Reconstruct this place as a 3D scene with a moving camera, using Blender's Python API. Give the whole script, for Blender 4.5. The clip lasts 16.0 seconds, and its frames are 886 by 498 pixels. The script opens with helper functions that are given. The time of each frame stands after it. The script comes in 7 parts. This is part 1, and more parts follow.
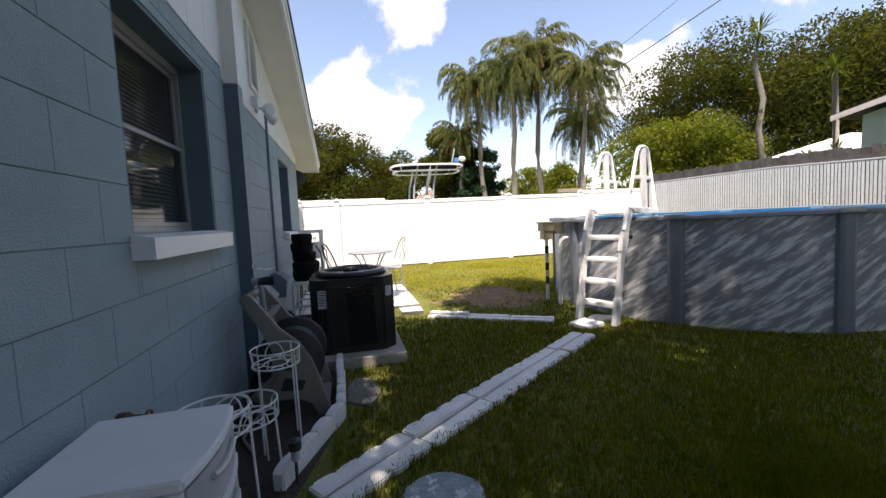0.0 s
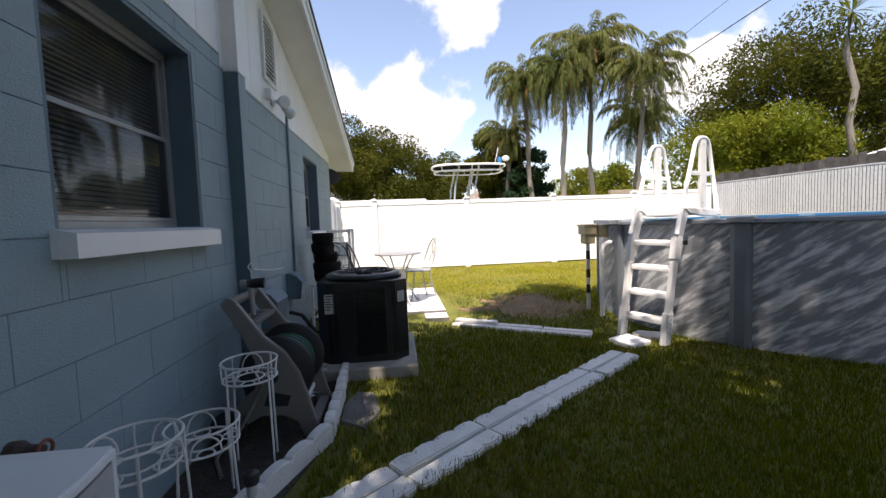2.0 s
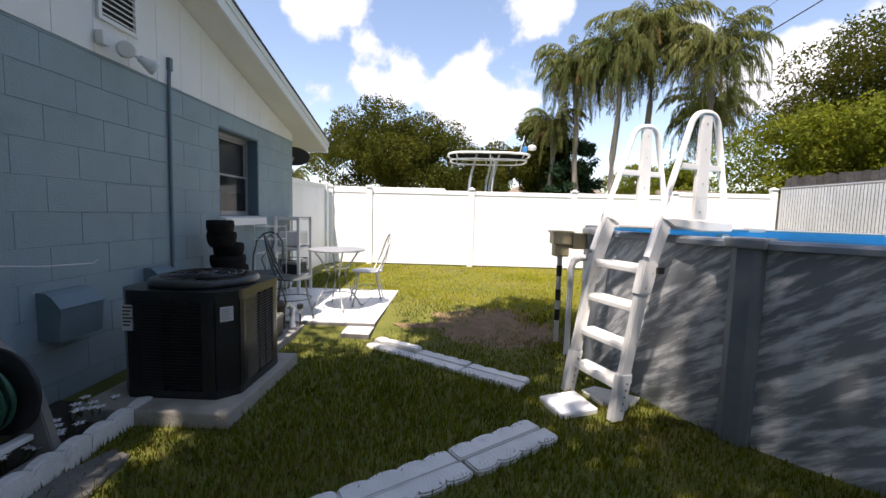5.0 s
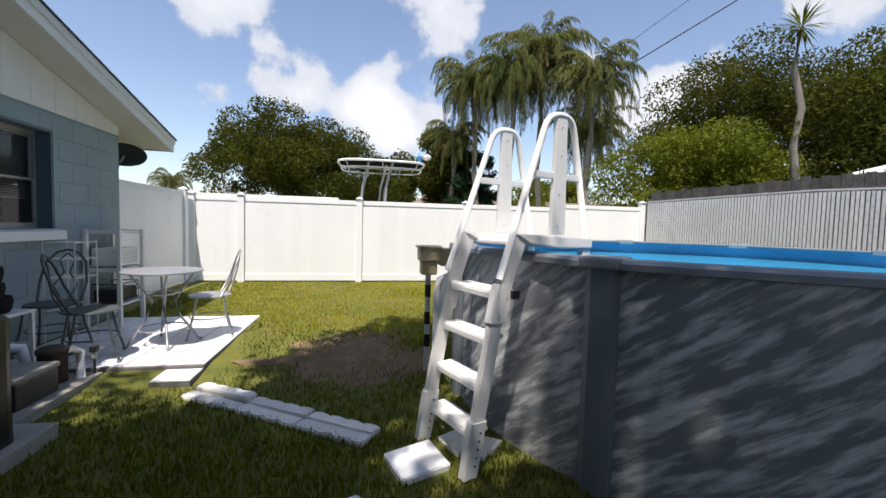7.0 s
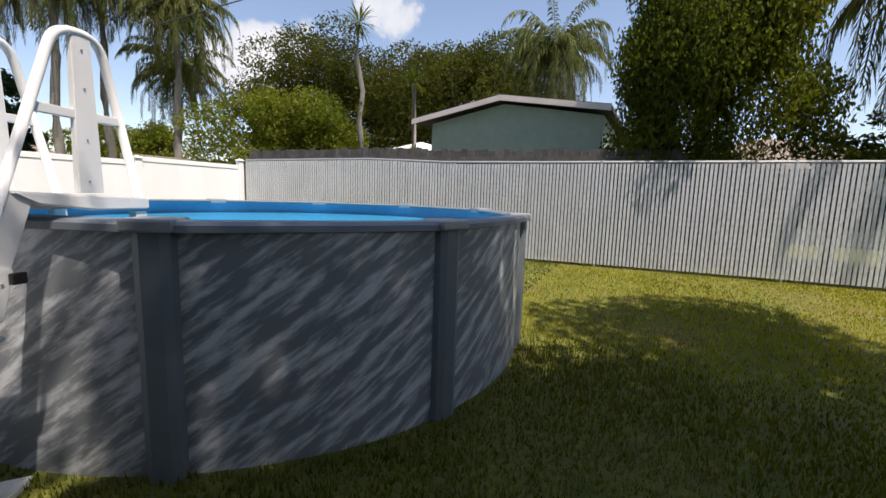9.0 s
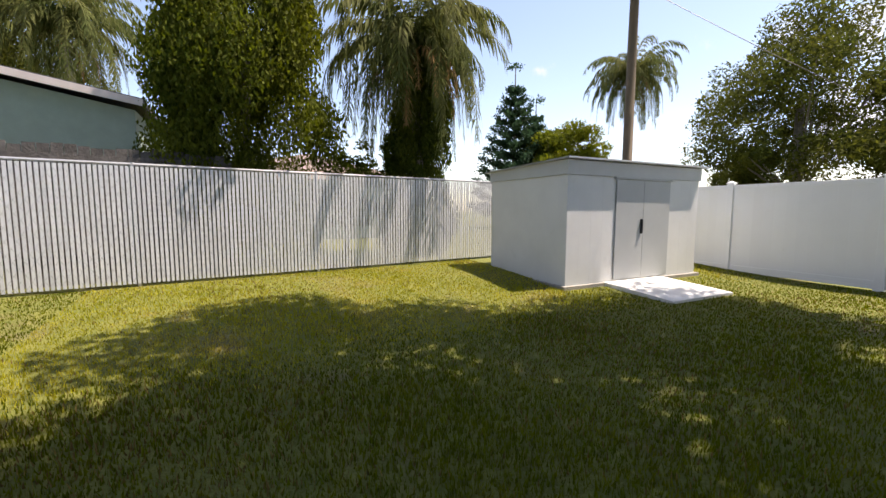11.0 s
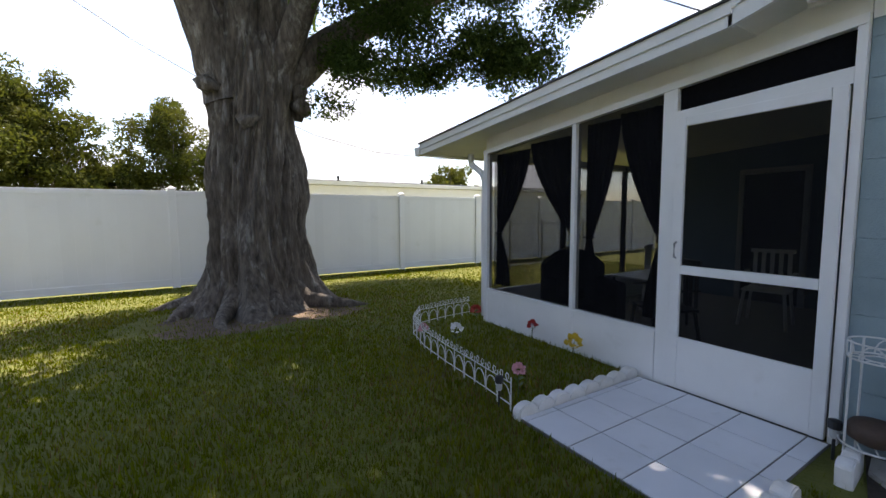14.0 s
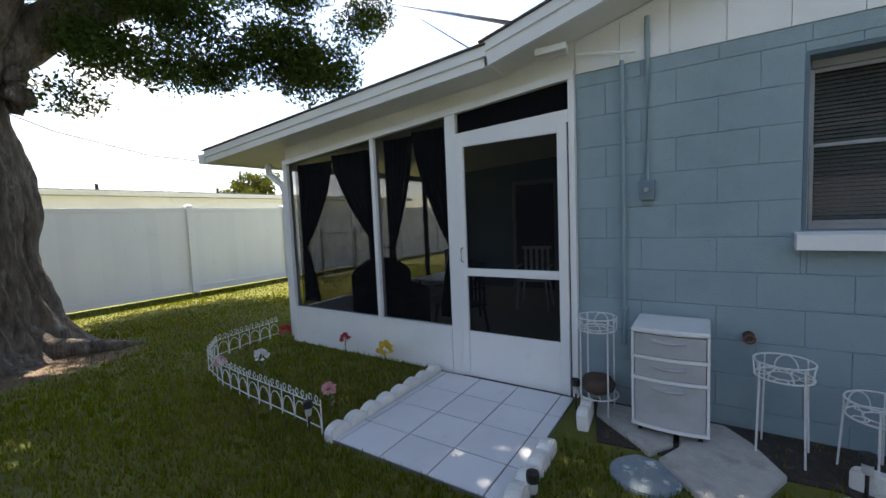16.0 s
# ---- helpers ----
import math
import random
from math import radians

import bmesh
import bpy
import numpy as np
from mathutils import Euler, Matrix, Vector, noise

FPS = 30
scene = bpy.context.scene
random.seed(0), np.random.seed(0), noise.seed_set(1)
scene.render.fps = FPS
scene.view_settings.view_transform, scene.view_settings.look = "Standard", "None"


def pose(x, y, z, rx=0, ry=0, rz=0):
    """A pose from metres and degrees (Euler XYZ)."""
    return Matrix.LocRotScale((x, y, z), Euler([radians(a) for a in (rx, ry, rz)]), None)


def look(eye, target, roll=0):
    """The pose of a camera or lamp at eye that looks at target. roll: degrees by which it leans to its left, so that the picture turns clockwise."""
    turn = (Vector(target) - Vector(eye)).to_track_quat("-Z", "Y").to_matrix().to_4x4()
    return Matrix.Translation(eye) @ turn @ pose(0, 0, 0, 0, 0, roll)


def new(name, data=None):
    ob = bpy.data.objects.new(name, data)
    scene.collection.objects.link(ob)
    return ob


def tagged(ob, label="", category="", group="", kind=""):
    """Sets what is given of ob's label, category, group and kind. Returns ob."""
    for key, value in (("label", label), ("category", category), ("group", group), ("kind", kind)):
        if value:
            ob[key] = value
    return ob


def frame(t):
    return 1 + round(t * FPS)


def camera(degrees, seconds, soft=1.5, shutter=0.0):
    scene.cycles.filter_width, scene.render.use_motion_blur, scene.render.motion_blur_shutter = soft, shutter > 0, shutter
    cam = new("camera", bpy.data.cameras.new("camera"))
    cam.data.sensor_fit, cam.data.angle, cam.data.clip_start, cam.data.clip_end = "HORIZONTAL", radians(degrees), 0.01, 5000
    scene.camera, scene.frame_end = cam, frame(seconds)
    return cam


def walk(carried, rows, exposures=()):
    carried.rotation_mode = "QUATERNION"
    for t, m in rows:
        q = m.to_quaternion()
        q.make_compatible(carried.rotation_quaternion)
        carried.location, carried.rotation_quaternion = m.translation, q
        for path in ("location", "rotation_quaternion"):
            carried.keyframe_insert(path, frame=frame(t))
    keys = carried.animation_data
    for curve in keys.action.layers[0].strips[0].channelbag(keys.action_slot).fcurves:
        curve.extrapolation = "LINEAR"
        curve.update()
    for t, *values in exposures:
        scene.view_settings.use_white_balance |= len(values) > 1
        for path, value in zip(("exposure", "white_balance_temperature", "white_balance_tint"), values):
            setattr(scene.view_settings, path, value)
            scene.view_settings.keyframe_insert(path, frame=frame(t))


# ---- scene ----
cam = camera(95.0, 16.0)
PATH = [
    (0, (0.811, 1.399, 1.243), (1.264, 3.341, 1.096), -2.8),
    (0.5, (0.798, 1.447, 1.224), (1.446, 3.327, 1.01), -3.7),
    (1, (0.804, 1.486, 1.223), (1.297, 3.413, 1.009), -5.1),
    (1.5, (0.954, 1.575, 1.227), (1.198, 3.553, 1.063), -3.0),
    (2, (1.142, 1.712, 1.215), (1.36, 3.696, 1.087), -2.1),
    (2.5, (1.359, 1.882, 1.202), (1.624, 3.862, 1.096), -3.5),
    (3, (1.643, 2.002, 1.183), (1.761, 3.989, 0.988), -0.9),
    (3.5, (1.909, 2.161, 1.199), (1.924, 4.152, 1.007), -2.3),
    (3.7, (1.987, 2.268, 1.209), (2.001, 4.261, 1.037), -0.6),
    (5.8, (2.847, 2.919, 1.276), (2.794, 4.911, 1.105), 1.7),
    (6, (2.913, 2.989, 1.269), (2.901, 4.984, 1.128), 1.8),
    (6.5, (3.004, 3.113, 1.285), (3.119, 5.107, 1.176), 1.6),
    (7, (3.031, 3.214, 1.301), (3.409, 5.175, 1.19), 1.5),
    (7.5, (3.083, 3.277, 1.295), (3.886, 5.104, 1.17), 1.8),
    (8, (3.13, 3.241, 1.3), (4.313, 4.845, 1.129), 1.3),
    (8.2, (3.154, 3.218, 1.327), (4.471, 4.708, 1.121), 1.5),
    (10.3, (3.308, 2.843, 1.255), (5.292, 2.707, 1.042), 2.1),
    (10.5, (3.288, 2.778, 1.262), (5.254, 2.477, 1.056), 2.5),
    (11, (3.313, 2.744, 1.308), (5.09, 1.847, 1.117), 0.1),
    (11.5, (3.334, 2.715, 1.309), (4.754, 1.321, 1.109), -0.9),
    (12, (3.273, 2.661, 1.301), (4.272, 0.942, 1.086), -1.2),
    (12.5, (3.215, 2.671, 1.256), (3.724, 0.747, 1.066), -1.0),
    (13, (3.287, 2.612, 1.284), (3.235, 0.622, 1.093), -0.1),
    (13.5, (3.271, 2.65, 1.389), (2.704, 0.746, 1.163), -1.4),
    (14, (3.187, 2.674, 1.352), (2.141, 0.978, 1.186), -0.3),
    (14.5, (3.128, 2.706, 1.365), (1.731, 1.287, 1.181), 0.5),
    (15, (3.092, 2.75, 1.37), (1.472, 1.59, 1.188), -0.4),
    (15.5, (3.084, 2.769, 1.407), (1.358, 1.773, 1.236), -1.1),
    (16, (3.091, 2.757, 1.408), (1.421, 1.668, 1.254), -2.4),
]
walk(cam, [(t, look(eye, target, roll)) for t, eye, target, roll in PATH],
     [(0.0, 1.12, 7450, 20), (3.5, 1.12, 7450, 20), (6.0, 0.8, 7000, 17), (8.0, 0.42, 6900, 15), (10.5, 1.05, 7500, 20), (11.0, 1.12, 7500, 20), (12.5, 1.4, 7400, 20), (13.5, 1.52, 7400, 20), (14.5, 1.62, 7400, 17), (15.5, 1.7, 7450, 16), (16.0, 1.7, 7450, 16)])

# ---- world, sun, exposure ----
SUN_ELEV, SUN_AZ = radians(67.5), math.atan2(-0.38, -0.145)
SUN_DIR = Vector((math.cos(SUN_ELEV) * math.cos(SUN_AZ), math.cos(SUN_ELEV) * math.sin(SUN_AZ), math.sin(SUN_ELEV)))
scene.view_settings.exposure = 0.9
world = bpy.data.worlds.new("sky")
scene.world = world
world.use_nodes = True


def build_sky():
    nt = world.node_tree
    n, l = nt.nodes, nt.links
    n.clear()
    out = n.new("ShaderNodeOutputWorld")
    bg = n.new("ShaderNodeBackground")
    bg.inputs[1].default_value = 0.135
    sky = n.new("ShaderNodeTexSky")
    sky.sky_type = "NISHITA"
    sky.sun_disc = False
    sky.sun_elevation = SUN_ELEV
    sky.sun_rotation = math.pi / 2 - SUN_AZ
    sky.dust_density = 0.7
    sky.air_density = 1.0
    tc = n.new("ShaderNodeTexCoord")
    sep = n.new("ShaderNodeSeparateXYZ")
    l.new(tc.outputs["Generated"], sep.inputs[0])
    # clouds lie on a flat layer: project the direction on it
    zc = n.new("ShaderNodeMath"); zc.operation = "ADD"; zc.inputs[1].default_value = 0.22
    l.new(sep.outputs[2], zc.inputs[0])
    zm = n.new("ShaderNodeMath"); zm.operation = "MAXIMUM"; zm.inputs[1].default_value = 0.05
    l.new(zc.outputs[0], zm.inputs[0])
    dx = n.new("ShaderNodeMath"); dx.operation = "DIVIDE"
    dy = n.new("ShaderNodeMath"); dy.operation = "DIVIDE"
    l.new(sep.outputs[0], dx.inputs[0]); l.new(zm.outputs[0], dx.inputs[1])
    l.new(sep.outputs[1], dy.inputs[0]); l.new(zm.outputs[0], dy.inputs[1])
    comb = n.new("ShaderNodeCombineXYZ")
    l.new(dx.outputs[0], comb.inputs[0]); l.new(dy.outputs[0], comb.inputs[1])
    big = n.new("ShaderNodeTexNoise"); big.inputs["Scale"].default_value = 1.25; big.inputs["Detail"].default_value = 2
    fine = n.new("ShaderNodeTexNoise"); fine.inputs["Scale"].default_value = 7.5; fine.inputs["Detail"].default_value = 9; fine.inputs["Roughness"].default_value = 0.58
    mp = n.new("ShaderNodeMapping"); mp.inputs["Location"].default_value = (3.1, 0.6, 2.0)
    l.new(comb.outputs[0], mp.inputs[0]); l.new(mp.outputs[0], big.inputs[0])
    l.new(tc.outputs["Generated"], fine.inputs[0])
    w = n.new("ShaderNodeMath"); w.operation = "MULTIPLY"; w.inputs[1].default_value = 1.0
    l.new(fine.outputs["Fac"], w.inputs[0])
    add = n.new("ShaderNodeMath"); add.operation = "ADD"
    l.new(w.outputs[0], add.inputs[0]); l.new(big.outputs["Fac"], add.inputs[1])
    last = add
    # cumulus heaps of the day, each about one direction
    for d, size, gain in CLOUDS:
        gain *= 0.86
        dot = n.new("ShaderNodeVectorMath"); dot.operation = "DOT_PRODUCT"
        dot.inputs[1].default_value = Vector(d).normalized()
        l.new(tc.outputs["Generated"], dot.inputs[0])
        rng = n.new("ShaderNodeMapRange"); rng.interpolation_type = "SMOOTHSTEP"
        rng.inputs[1].default_value = math.cos(radians(size)); rng.inputs[2].default_value = 1.0
        rng.inputs[3].default_value = 0.0; rng.inputs[4].default_value = gain
        l.new(dot.outputs["Value"], rng.inputs[0])
        a = n.new("ShaderNodeMath"); a.operation = "ADD"
        l.new(last.outputs[0], a.inputs[0]); l.new(rng.outputs[0], a.inputs[1])
        last = a
    cover = n.new("ShaderNodeMapRange"); cover.interpolation_type = "SMOOTHSTEP"
    cover.inputs[1].default_value = 1.22; cover.inputs[2].default_value = 1.36
    l.new(last.outputs[0], cover.inputs[0])
    shade = n.new("ShaderNodeMapRange")
    shade.inputs[1].default_value = 1.22; shade.inputs[2].default_value = 2.0
    l.new(last.outputs[0], shade.inputs[0])
    cc = n.new("ShaderNodeMix"); cc.data_type = "RGBA"
    cc.inputs[6].default_value = (3.1, 3.6, 4.3, 1); cc.inputs[7].default_value = (6.2, 6.5, 6.8, 1)
    l.new(shade.outputs[0], cc.inputs[0])
    mix = n.new("ShaderNodeMix"); mix.data_type = "RGBA"
    l.new(cover.outputs[0], mix.inputs[0]); l.new(sky.outputs[0], mix.inputs[6]); l.new(cc.outputs[2], mix.inputs[7])
    l.new(mix.outputs[2], bg.inputs[0]); l.new(bg.outputs[0], out.inputs[0])


CLOUDS = [((0.08, 0.95, 0.285), 8.5, 0.45), ((0.01, 0.966, 0.25), 6.5, 0.35), ((-0.162, 0.937, 0.31), 6.5, 0.42), ((-0.275, 0.876, 0.43), 7.5, 0.4), ((0.161, 0.873, 0.475), 8.5, 0.42),
          ((0.583, 0.765, 0.25), 7, 0.4), ((0.064, 0.978, 0.2), 5, 0.36), ((-0.31, 0.924, 0.2), 6, 0.22), ((0.74, 0.52, 0.44), 7.5, 0.42), ((0.53, -0.83, 0.18), 30, 0.16), ((0.0, -0.96, 0.25), 34, 0.30), ((-0.67, -0.7, 0.28), 34, 0.26)]
build_sky()
sun_data = bpy.data.lights.new("sun", "SUN")
sun_data.energy, sun_data.angle, sun_data.color = 5.0, radians(0.53), (1.0, 0.97, 0.915)
sun = new("sun", sun_data)
sun.matrix_world = look(SUN_DIR * 60, (0, 0, 0))

# ---- materials ----


def mat(name, c1, c2=None, rough=0.6, metal=0.0, scale=6.0, detail=6.0, bump=0.0, bscale=40.0, spots=None, spot_scale=2.0, spot_lo=0.55, spot_hi=0.75,
        rand=0.0, stretch=None, trans=0.0, spec=0.5, coords="Object"):
    """Noise-mixed principled material: two tones, a second coarse layer of stains, fine relief."""
    m = bpy.data.materials.new(name)
    m.use_nodes = True
    nt = m.node_tree
    n, l = nt.nodes, nt.links
    b = n["Principled BSDF"]
    b.inputs["Roughness"].default_value = rough
    b.inputs["Metallic"].default_value = metal
    b.inputs["Specular IOR Level"].default_value = spec
    tc = n.new("ShaderNodeTexCoord")
    vec = tc.outputs[coords]
    if coords == "Object":
        geo = n.new("ShaderNodeNewGeometry")
        vec = geo.outputs["Position"]
    if stretch:
        mp = n.new("ShaderNodeMapping")
        mp.inputs["Scale"].default_value = stretch
        l.new(vec, mp.inputs[0])
        vec = mp.outputs[0]
    nz = n.new("ShaderNodeTexNoise")
    nz.inputs["Scale"].default_value, nz.inputs["Detail"].default_value = scale, detail
    nz.inputs["Roughness"].default_value = 0.6
    l.new(vec, nz.inputs[0])
    c2 = c2 or tuple(v * 0.82 for v in c1)
    ramp = n.new("ShaderNodeMapRange")
    ramp.inputs[1].default_value, ramp.inputs[2].default_value = 0.3, 0.7
    l.new(nz.outputs["Fac"], ramp.inputs[0])
    mix = n.new("ShaderNodeMix"); mix.data_type = "RGBA"
    mix.inputs[6].default_value, mix.inputs[7].default_value = (*c1, 1), (*c2, 1)
    l.new(ramp.outputs[0], mix.inputs[0])
    col = mix.outputs[2]
    if spots:
        ns = n.new("ShaderNodeTexNoise")
        ns.inputs["Scale"].default_value, ns.inputs["Detail"].default_value = spot_scale, 8
        ns.inputs["Roughness"].default_value = 0.65
        l.new(vec, ns.inputs[0])
        r2 = n.new("ShaderNodeMapRange")
        r2.inputs[1].default_value, r2.inputs[2].default_value = spot_lo, spot_hi
        l.new(ns.outputs["Fac"], r2.inputs[0])
        m2 = n.new("ShaderNodeMix"); m2.data_type = "RGBA"
        m2.inputs[7].default_value = (*spots, 1)
        l.new(r2.outputs[0], m2.inputs[0]); l.new(col, m2.inputs[6])
        col = m2.outputs[2]
    if rand:
        oi = n.new("ShaderNodeObjectInfo")
        isl = n.new("ShaderNodeNewGeometry")
        s = n.new("ShaderNodeMath"); s.operation = "ADD"
        l.new(oi.outputs["Random"], s.inputs[0]); l.new(isl.outputs["Random Per Island"], s.inputs[1])
        fr = n.new("ShaderNodeMath"); fr.operation = "FRACT"
        l.new(s.outputs[0], fr.inputs[0])
        rr = n.new("ShaderNodeMapRange")
        rr.inputs[3].default_value, rr.inputs[4].default_value = 1 - rand, 1 + rand
        l.new(fr.outputs[0], rr.inputs[0])
        hs = n.new("ShaderNodeHueSaturation")
        l.new(rr.outputs[0], hs.inputs["Value"]); l.new(col, hs.inputs["Color"])
        col = hs.outputs[0]
    l.new(col, b.inputs["Base Color"])
    if bump:
        nb = n.new("ShaderNodeTexNoise")
        nb.inputs["Scale"].default_value, nb.inputs["Detail"].default_value = bscale, 5
        l.new(vec, nb.inputs[0])
        bp = n.new("ShaderNodeBump")
        bp.inputs["Strength"].default_value, bp.inputs["Distance"].default_value = bump, 0.02
        l.new(nb.outputs["Fac"], bp.inputs["Height"])
        l.new(bp.outputs[0], b.inputs["Normal"])
    if trans:
        tr = n.new("ShaderNodeBsdfTranslucent")
        hs2 = n.new("ShaderNodeHueSaturation"); hs2.inputs["Value"].default_value = 1.5; hs2.inputs["Saturation"].default_value = 1.1
        l.new(col, hs2.inputs["Color"]); l.new(hs2.outputs[0], tr.inputs["Color"])
        ms = n.new("ShaderNodeMixShader"); ms.inputs[0].default_value = trans
        l.new(b.outputs[0], ms.inputs[1]); l.new(tr.outputs[0], ms.inputs[2])
        l.new(ms.outputs[0], n["Material Output"].inputs[0])
    return m


BLUE = mat("blue_block_paint", (0.262, 0.348, 0.370), (0.228, 0.308, 0.330), 0.72, scale=3, bump=0.35, bscale=120, spots=(0.20, 0.27, 0.29), spot_scale=1.6, rand=0.02)
# darker blue than the wall: reveals, pilaster side, porch back wall
DARKER_BLUE = mat("darker_blue", (0.10, 0.155, 0.19), (0.085, 0.135, 0.165), 0.6, scale=4, bump=0.2, bscale=90)
WHITE = mat("white_paint", (0.78, 0.78, 0.76), (0.72, 0.72, 0.70), 0.5, scale=2.5, bump=0.08, bscale=60, spots=(0.62, 0.61, 0.57), spot_scale=3.0, spot_lo=0.6, spot_hi=0.85)
SOFFIT = mat("soffit_paint", (0.74, 0.73, 0.68), (0.66, 0.64, 0.58), 0.65, scale=2, bump=0.1, bscale=50, spots=(0.5, 0.48, 0.42), spot_scale=1.4, spot_lo=0.62, spot_hi=0.9)
VINYL = mat("white_vinyl", (0.85, 0.86, 0.87), (0.81, 0.82, 0.83), 0.38, scale=1.2, spots=(0.66, 0.67, 0.64), spot_scale=2.2, spot_lo=0.62, spot_hi=0.9, rand=0.02)
SHINGLE = mat("asphalt_shingle", (0.10, 0.10, 0.105), (0.055, 0.055, 0.06), 0.9, scale=60, bump=0.5, bscale=150, rand=0.15)
CONCRETE = mat("concrete", (0.34, 0.32, 0.28), (0.25, 0.235, 0.205), 0.85, scale=9, bump=0.4, bscale=70, spots=(0.2, 0.19, 0.17), spot_scale=3, rand=0.06)
WHITE_CONC = mat("white_painted_concrete", (0.74, 0.73, 0.70), (0.62, 0.61, 0.57), 0.7, scale=8, bump=0.3, bscale=60, spots=(0.36, 0.35, 0.31), spot_scale=5, spot_lo=0.58, spot_hi=0.8, rand=0.07)
TILE = mat("white_tile", (0.72, 0.73, 0.75), (0.66, 0.67, 0.69), 0.32, scale=3, spots=(0.5, 0.5, 0.48), spot_scale=4, spot_lo=0.6, spot_hi=0.85, rand=0.04)
GROUT = mat("dark_grout", (0.16, 0.155, 0.145), rough=0.9, scale=20)
BLACK_MESH = mat("dark_metal", (0.015, 0.016, 0.017), (0.010, 0.011, 0.012), 0.30, scale=20, bump=0.05)
GREY_METAL = mat("galvanised_steel", (0.42, 0.43, 0.44), (0.34, 0.35, 0.36), 0.45, 0.6, scale=12)
SLAT = mat("grey_white_slat", (0.64, 0.655, 0.67), (0.56, 0.575, 0.59), 0.5, scale=3, rand=0.05, bump=0.05)
# near black: deep shade put into colour behind glass, slats and louvres
DARK = mat("near_black", (0.03, 0.03, 0.03), rough=0.9)
SHED = mat("pale_grey_shed_paint", (0.66, 0.67, 0.66), (0.60, 0.61, 0.60), 0.5, scale=2, spots=(0.5, 0.5, 0.47), spot_scale=1.5, spot_lo=0.6, spot_hi=0.9)
SHED_TRIM = mat("grey_shed_band", (0.50, 0.515, 0.515), (0.45, 0.465, 0.465), 0.5, scale=2)
SHED_DOOR = mat("grey_door_paint", (0.40, 0.42, 0.42), (0.36, 0.38, 0.38), 0.45, scale=2)
POOL_POST = mat("grey_pool_post", (0.185, 0.21, 0.235), (0.155, 0.178, 0.20), 0.42, 0.2, scale=8, bump=0.05)
LADDER = mat("white_plastic", (0.74, 0.74, 0.73), (0.68, 0.68, 0.66), 0.42, scale=6, spots=(0.58, 0.56, 0.5), spot_scale=7, spot_lo=0.62, spot_hi=0.85)
LINER = mat("blue_liner", (0.045, 0.40, 0.68), (0.03, 0.33, 0.60), 0.35, scale=6)
BARK = mat("oak_bark", (0.185, 0.155, 0.125), (0.040, 0.032, 0.025), 0.92, scale=11, bump=1.0, bscale=34, stretch=(1.6, 1.6, 0.38), spots=(0.31, 0.29, 0.26), spot_scale=6, spot_lo=0.54, spot_hi=0.68)
FAR_BARK = mat("grey_bark", (0.16, 0.14, 0.12), (0.09, 0.08, 0.07), 0.9, scale=9, bump=0.6, bscale=20)
PALM_BARK = mat("palm_bark", (0.24, 0.22, 0.19), (0.15, 0.135, 0.115), 0.9, scale=14, bump=0.5, bscale=30, stretch=(1, 1, 4))


def leaf_mat(name, c1, c2, rand=0.35, trans=0.35):
    return mat(name, c1, c2, 0.75, scale=0.6, rand=rand, trans=trans, spec=0.08)


OAK_LEAF = leaf_mat("oak_leaf", (0.040, 0.070, 0.018), (0.060, 0.085, 0.020))
OAK_FAR = leaf_mat("far_oak_leaf", (0.032, 0.044, 0.008), (0.074, 0.074, 0.013))
OAK_PALE = leaf_mat("olive_oak_leaf", (0.040, 0.056, 0.012), (0.090, 0.092, 0.019))
CITRUS = leaf_mat("citrus_leaf", (0.075, 0.105, 0.014), (0.15, 0.155, 0.02))
PALM_LEAF = leaf_mat("palm_leaf", (0.055, 0.080, 0.024), (0.125, 0.125, 0.042))
DEAD_LEAF = leaf_mat("dead_frond", (0.26, 0.17, 0.075), (0.19, 0.12, 0.05))
CEDAR = leaf_mat("cedar_leaf", (0.034, 0.054, 0.008), (0.105, 0.118, 0.014))
DARK_PINE = leaf_mat("pine_needle", (0.022, 0.050, 0.028), (0.035, 0.065, 0.03))

# ---- building blocks ----


def part(name, bm, material, parent=None, label="", smooth=False):
    me = bpy.data.meshes.new(name)
    bm.to_mesh(me)
    bm.free()
    if smooth:
        me.polygons.foreach_set("use_smooth", [True] * len(me.polygons))
    me.materials.append(material)
    ob = new(name, me)
    if parent:
        ob.parent = parent
    if label:
        ob["label"] = label
    return ob


def structure(name, bm, material, label, category="", smooth=False):
    return tagged(part(name, bm, material, None, "", smooth), label, category, "", "structure")


def thing(name, label, category, group="", at=(0, 0, 0), turn=0):
    ob = new(name)
    ob.empty_display_size = 0.1
    ob.matrix_basis = pose(*at, 0, 0, turn)
    return tagged(ob, label, category, group)


def box(bm, x0, x1, y0, y1, z0, z1, bevel=0.0, m=None):
    r = bmesh.ops.create_cube(bm, size=1)
    vs = r["verts"]
    bmesh.ops.scale(bm, vec=(abs(x1 - x0), abs(y1 - y0), abs(z1 - z0)), verts=vs)
    bmesh.ops.translate(bm, vec=((x0 + x1) / 2, (y0 + y1) / 2, (z0 + z1) / 2), verts=vs)
    if m is not None:
        bmesh.ops.transform(bm, matrix=m, verts=vs)
    if bevel:
        es = list({e for v in vs for e in v.link_edges})
        bmesh.ops.bevel(bm, geom=es, offset=bevel, segments=2, affect="EDGES", profile=0.6)
    return bm


def one_box(*a, **k):
    return box(bmesh.new(), *a, **k)


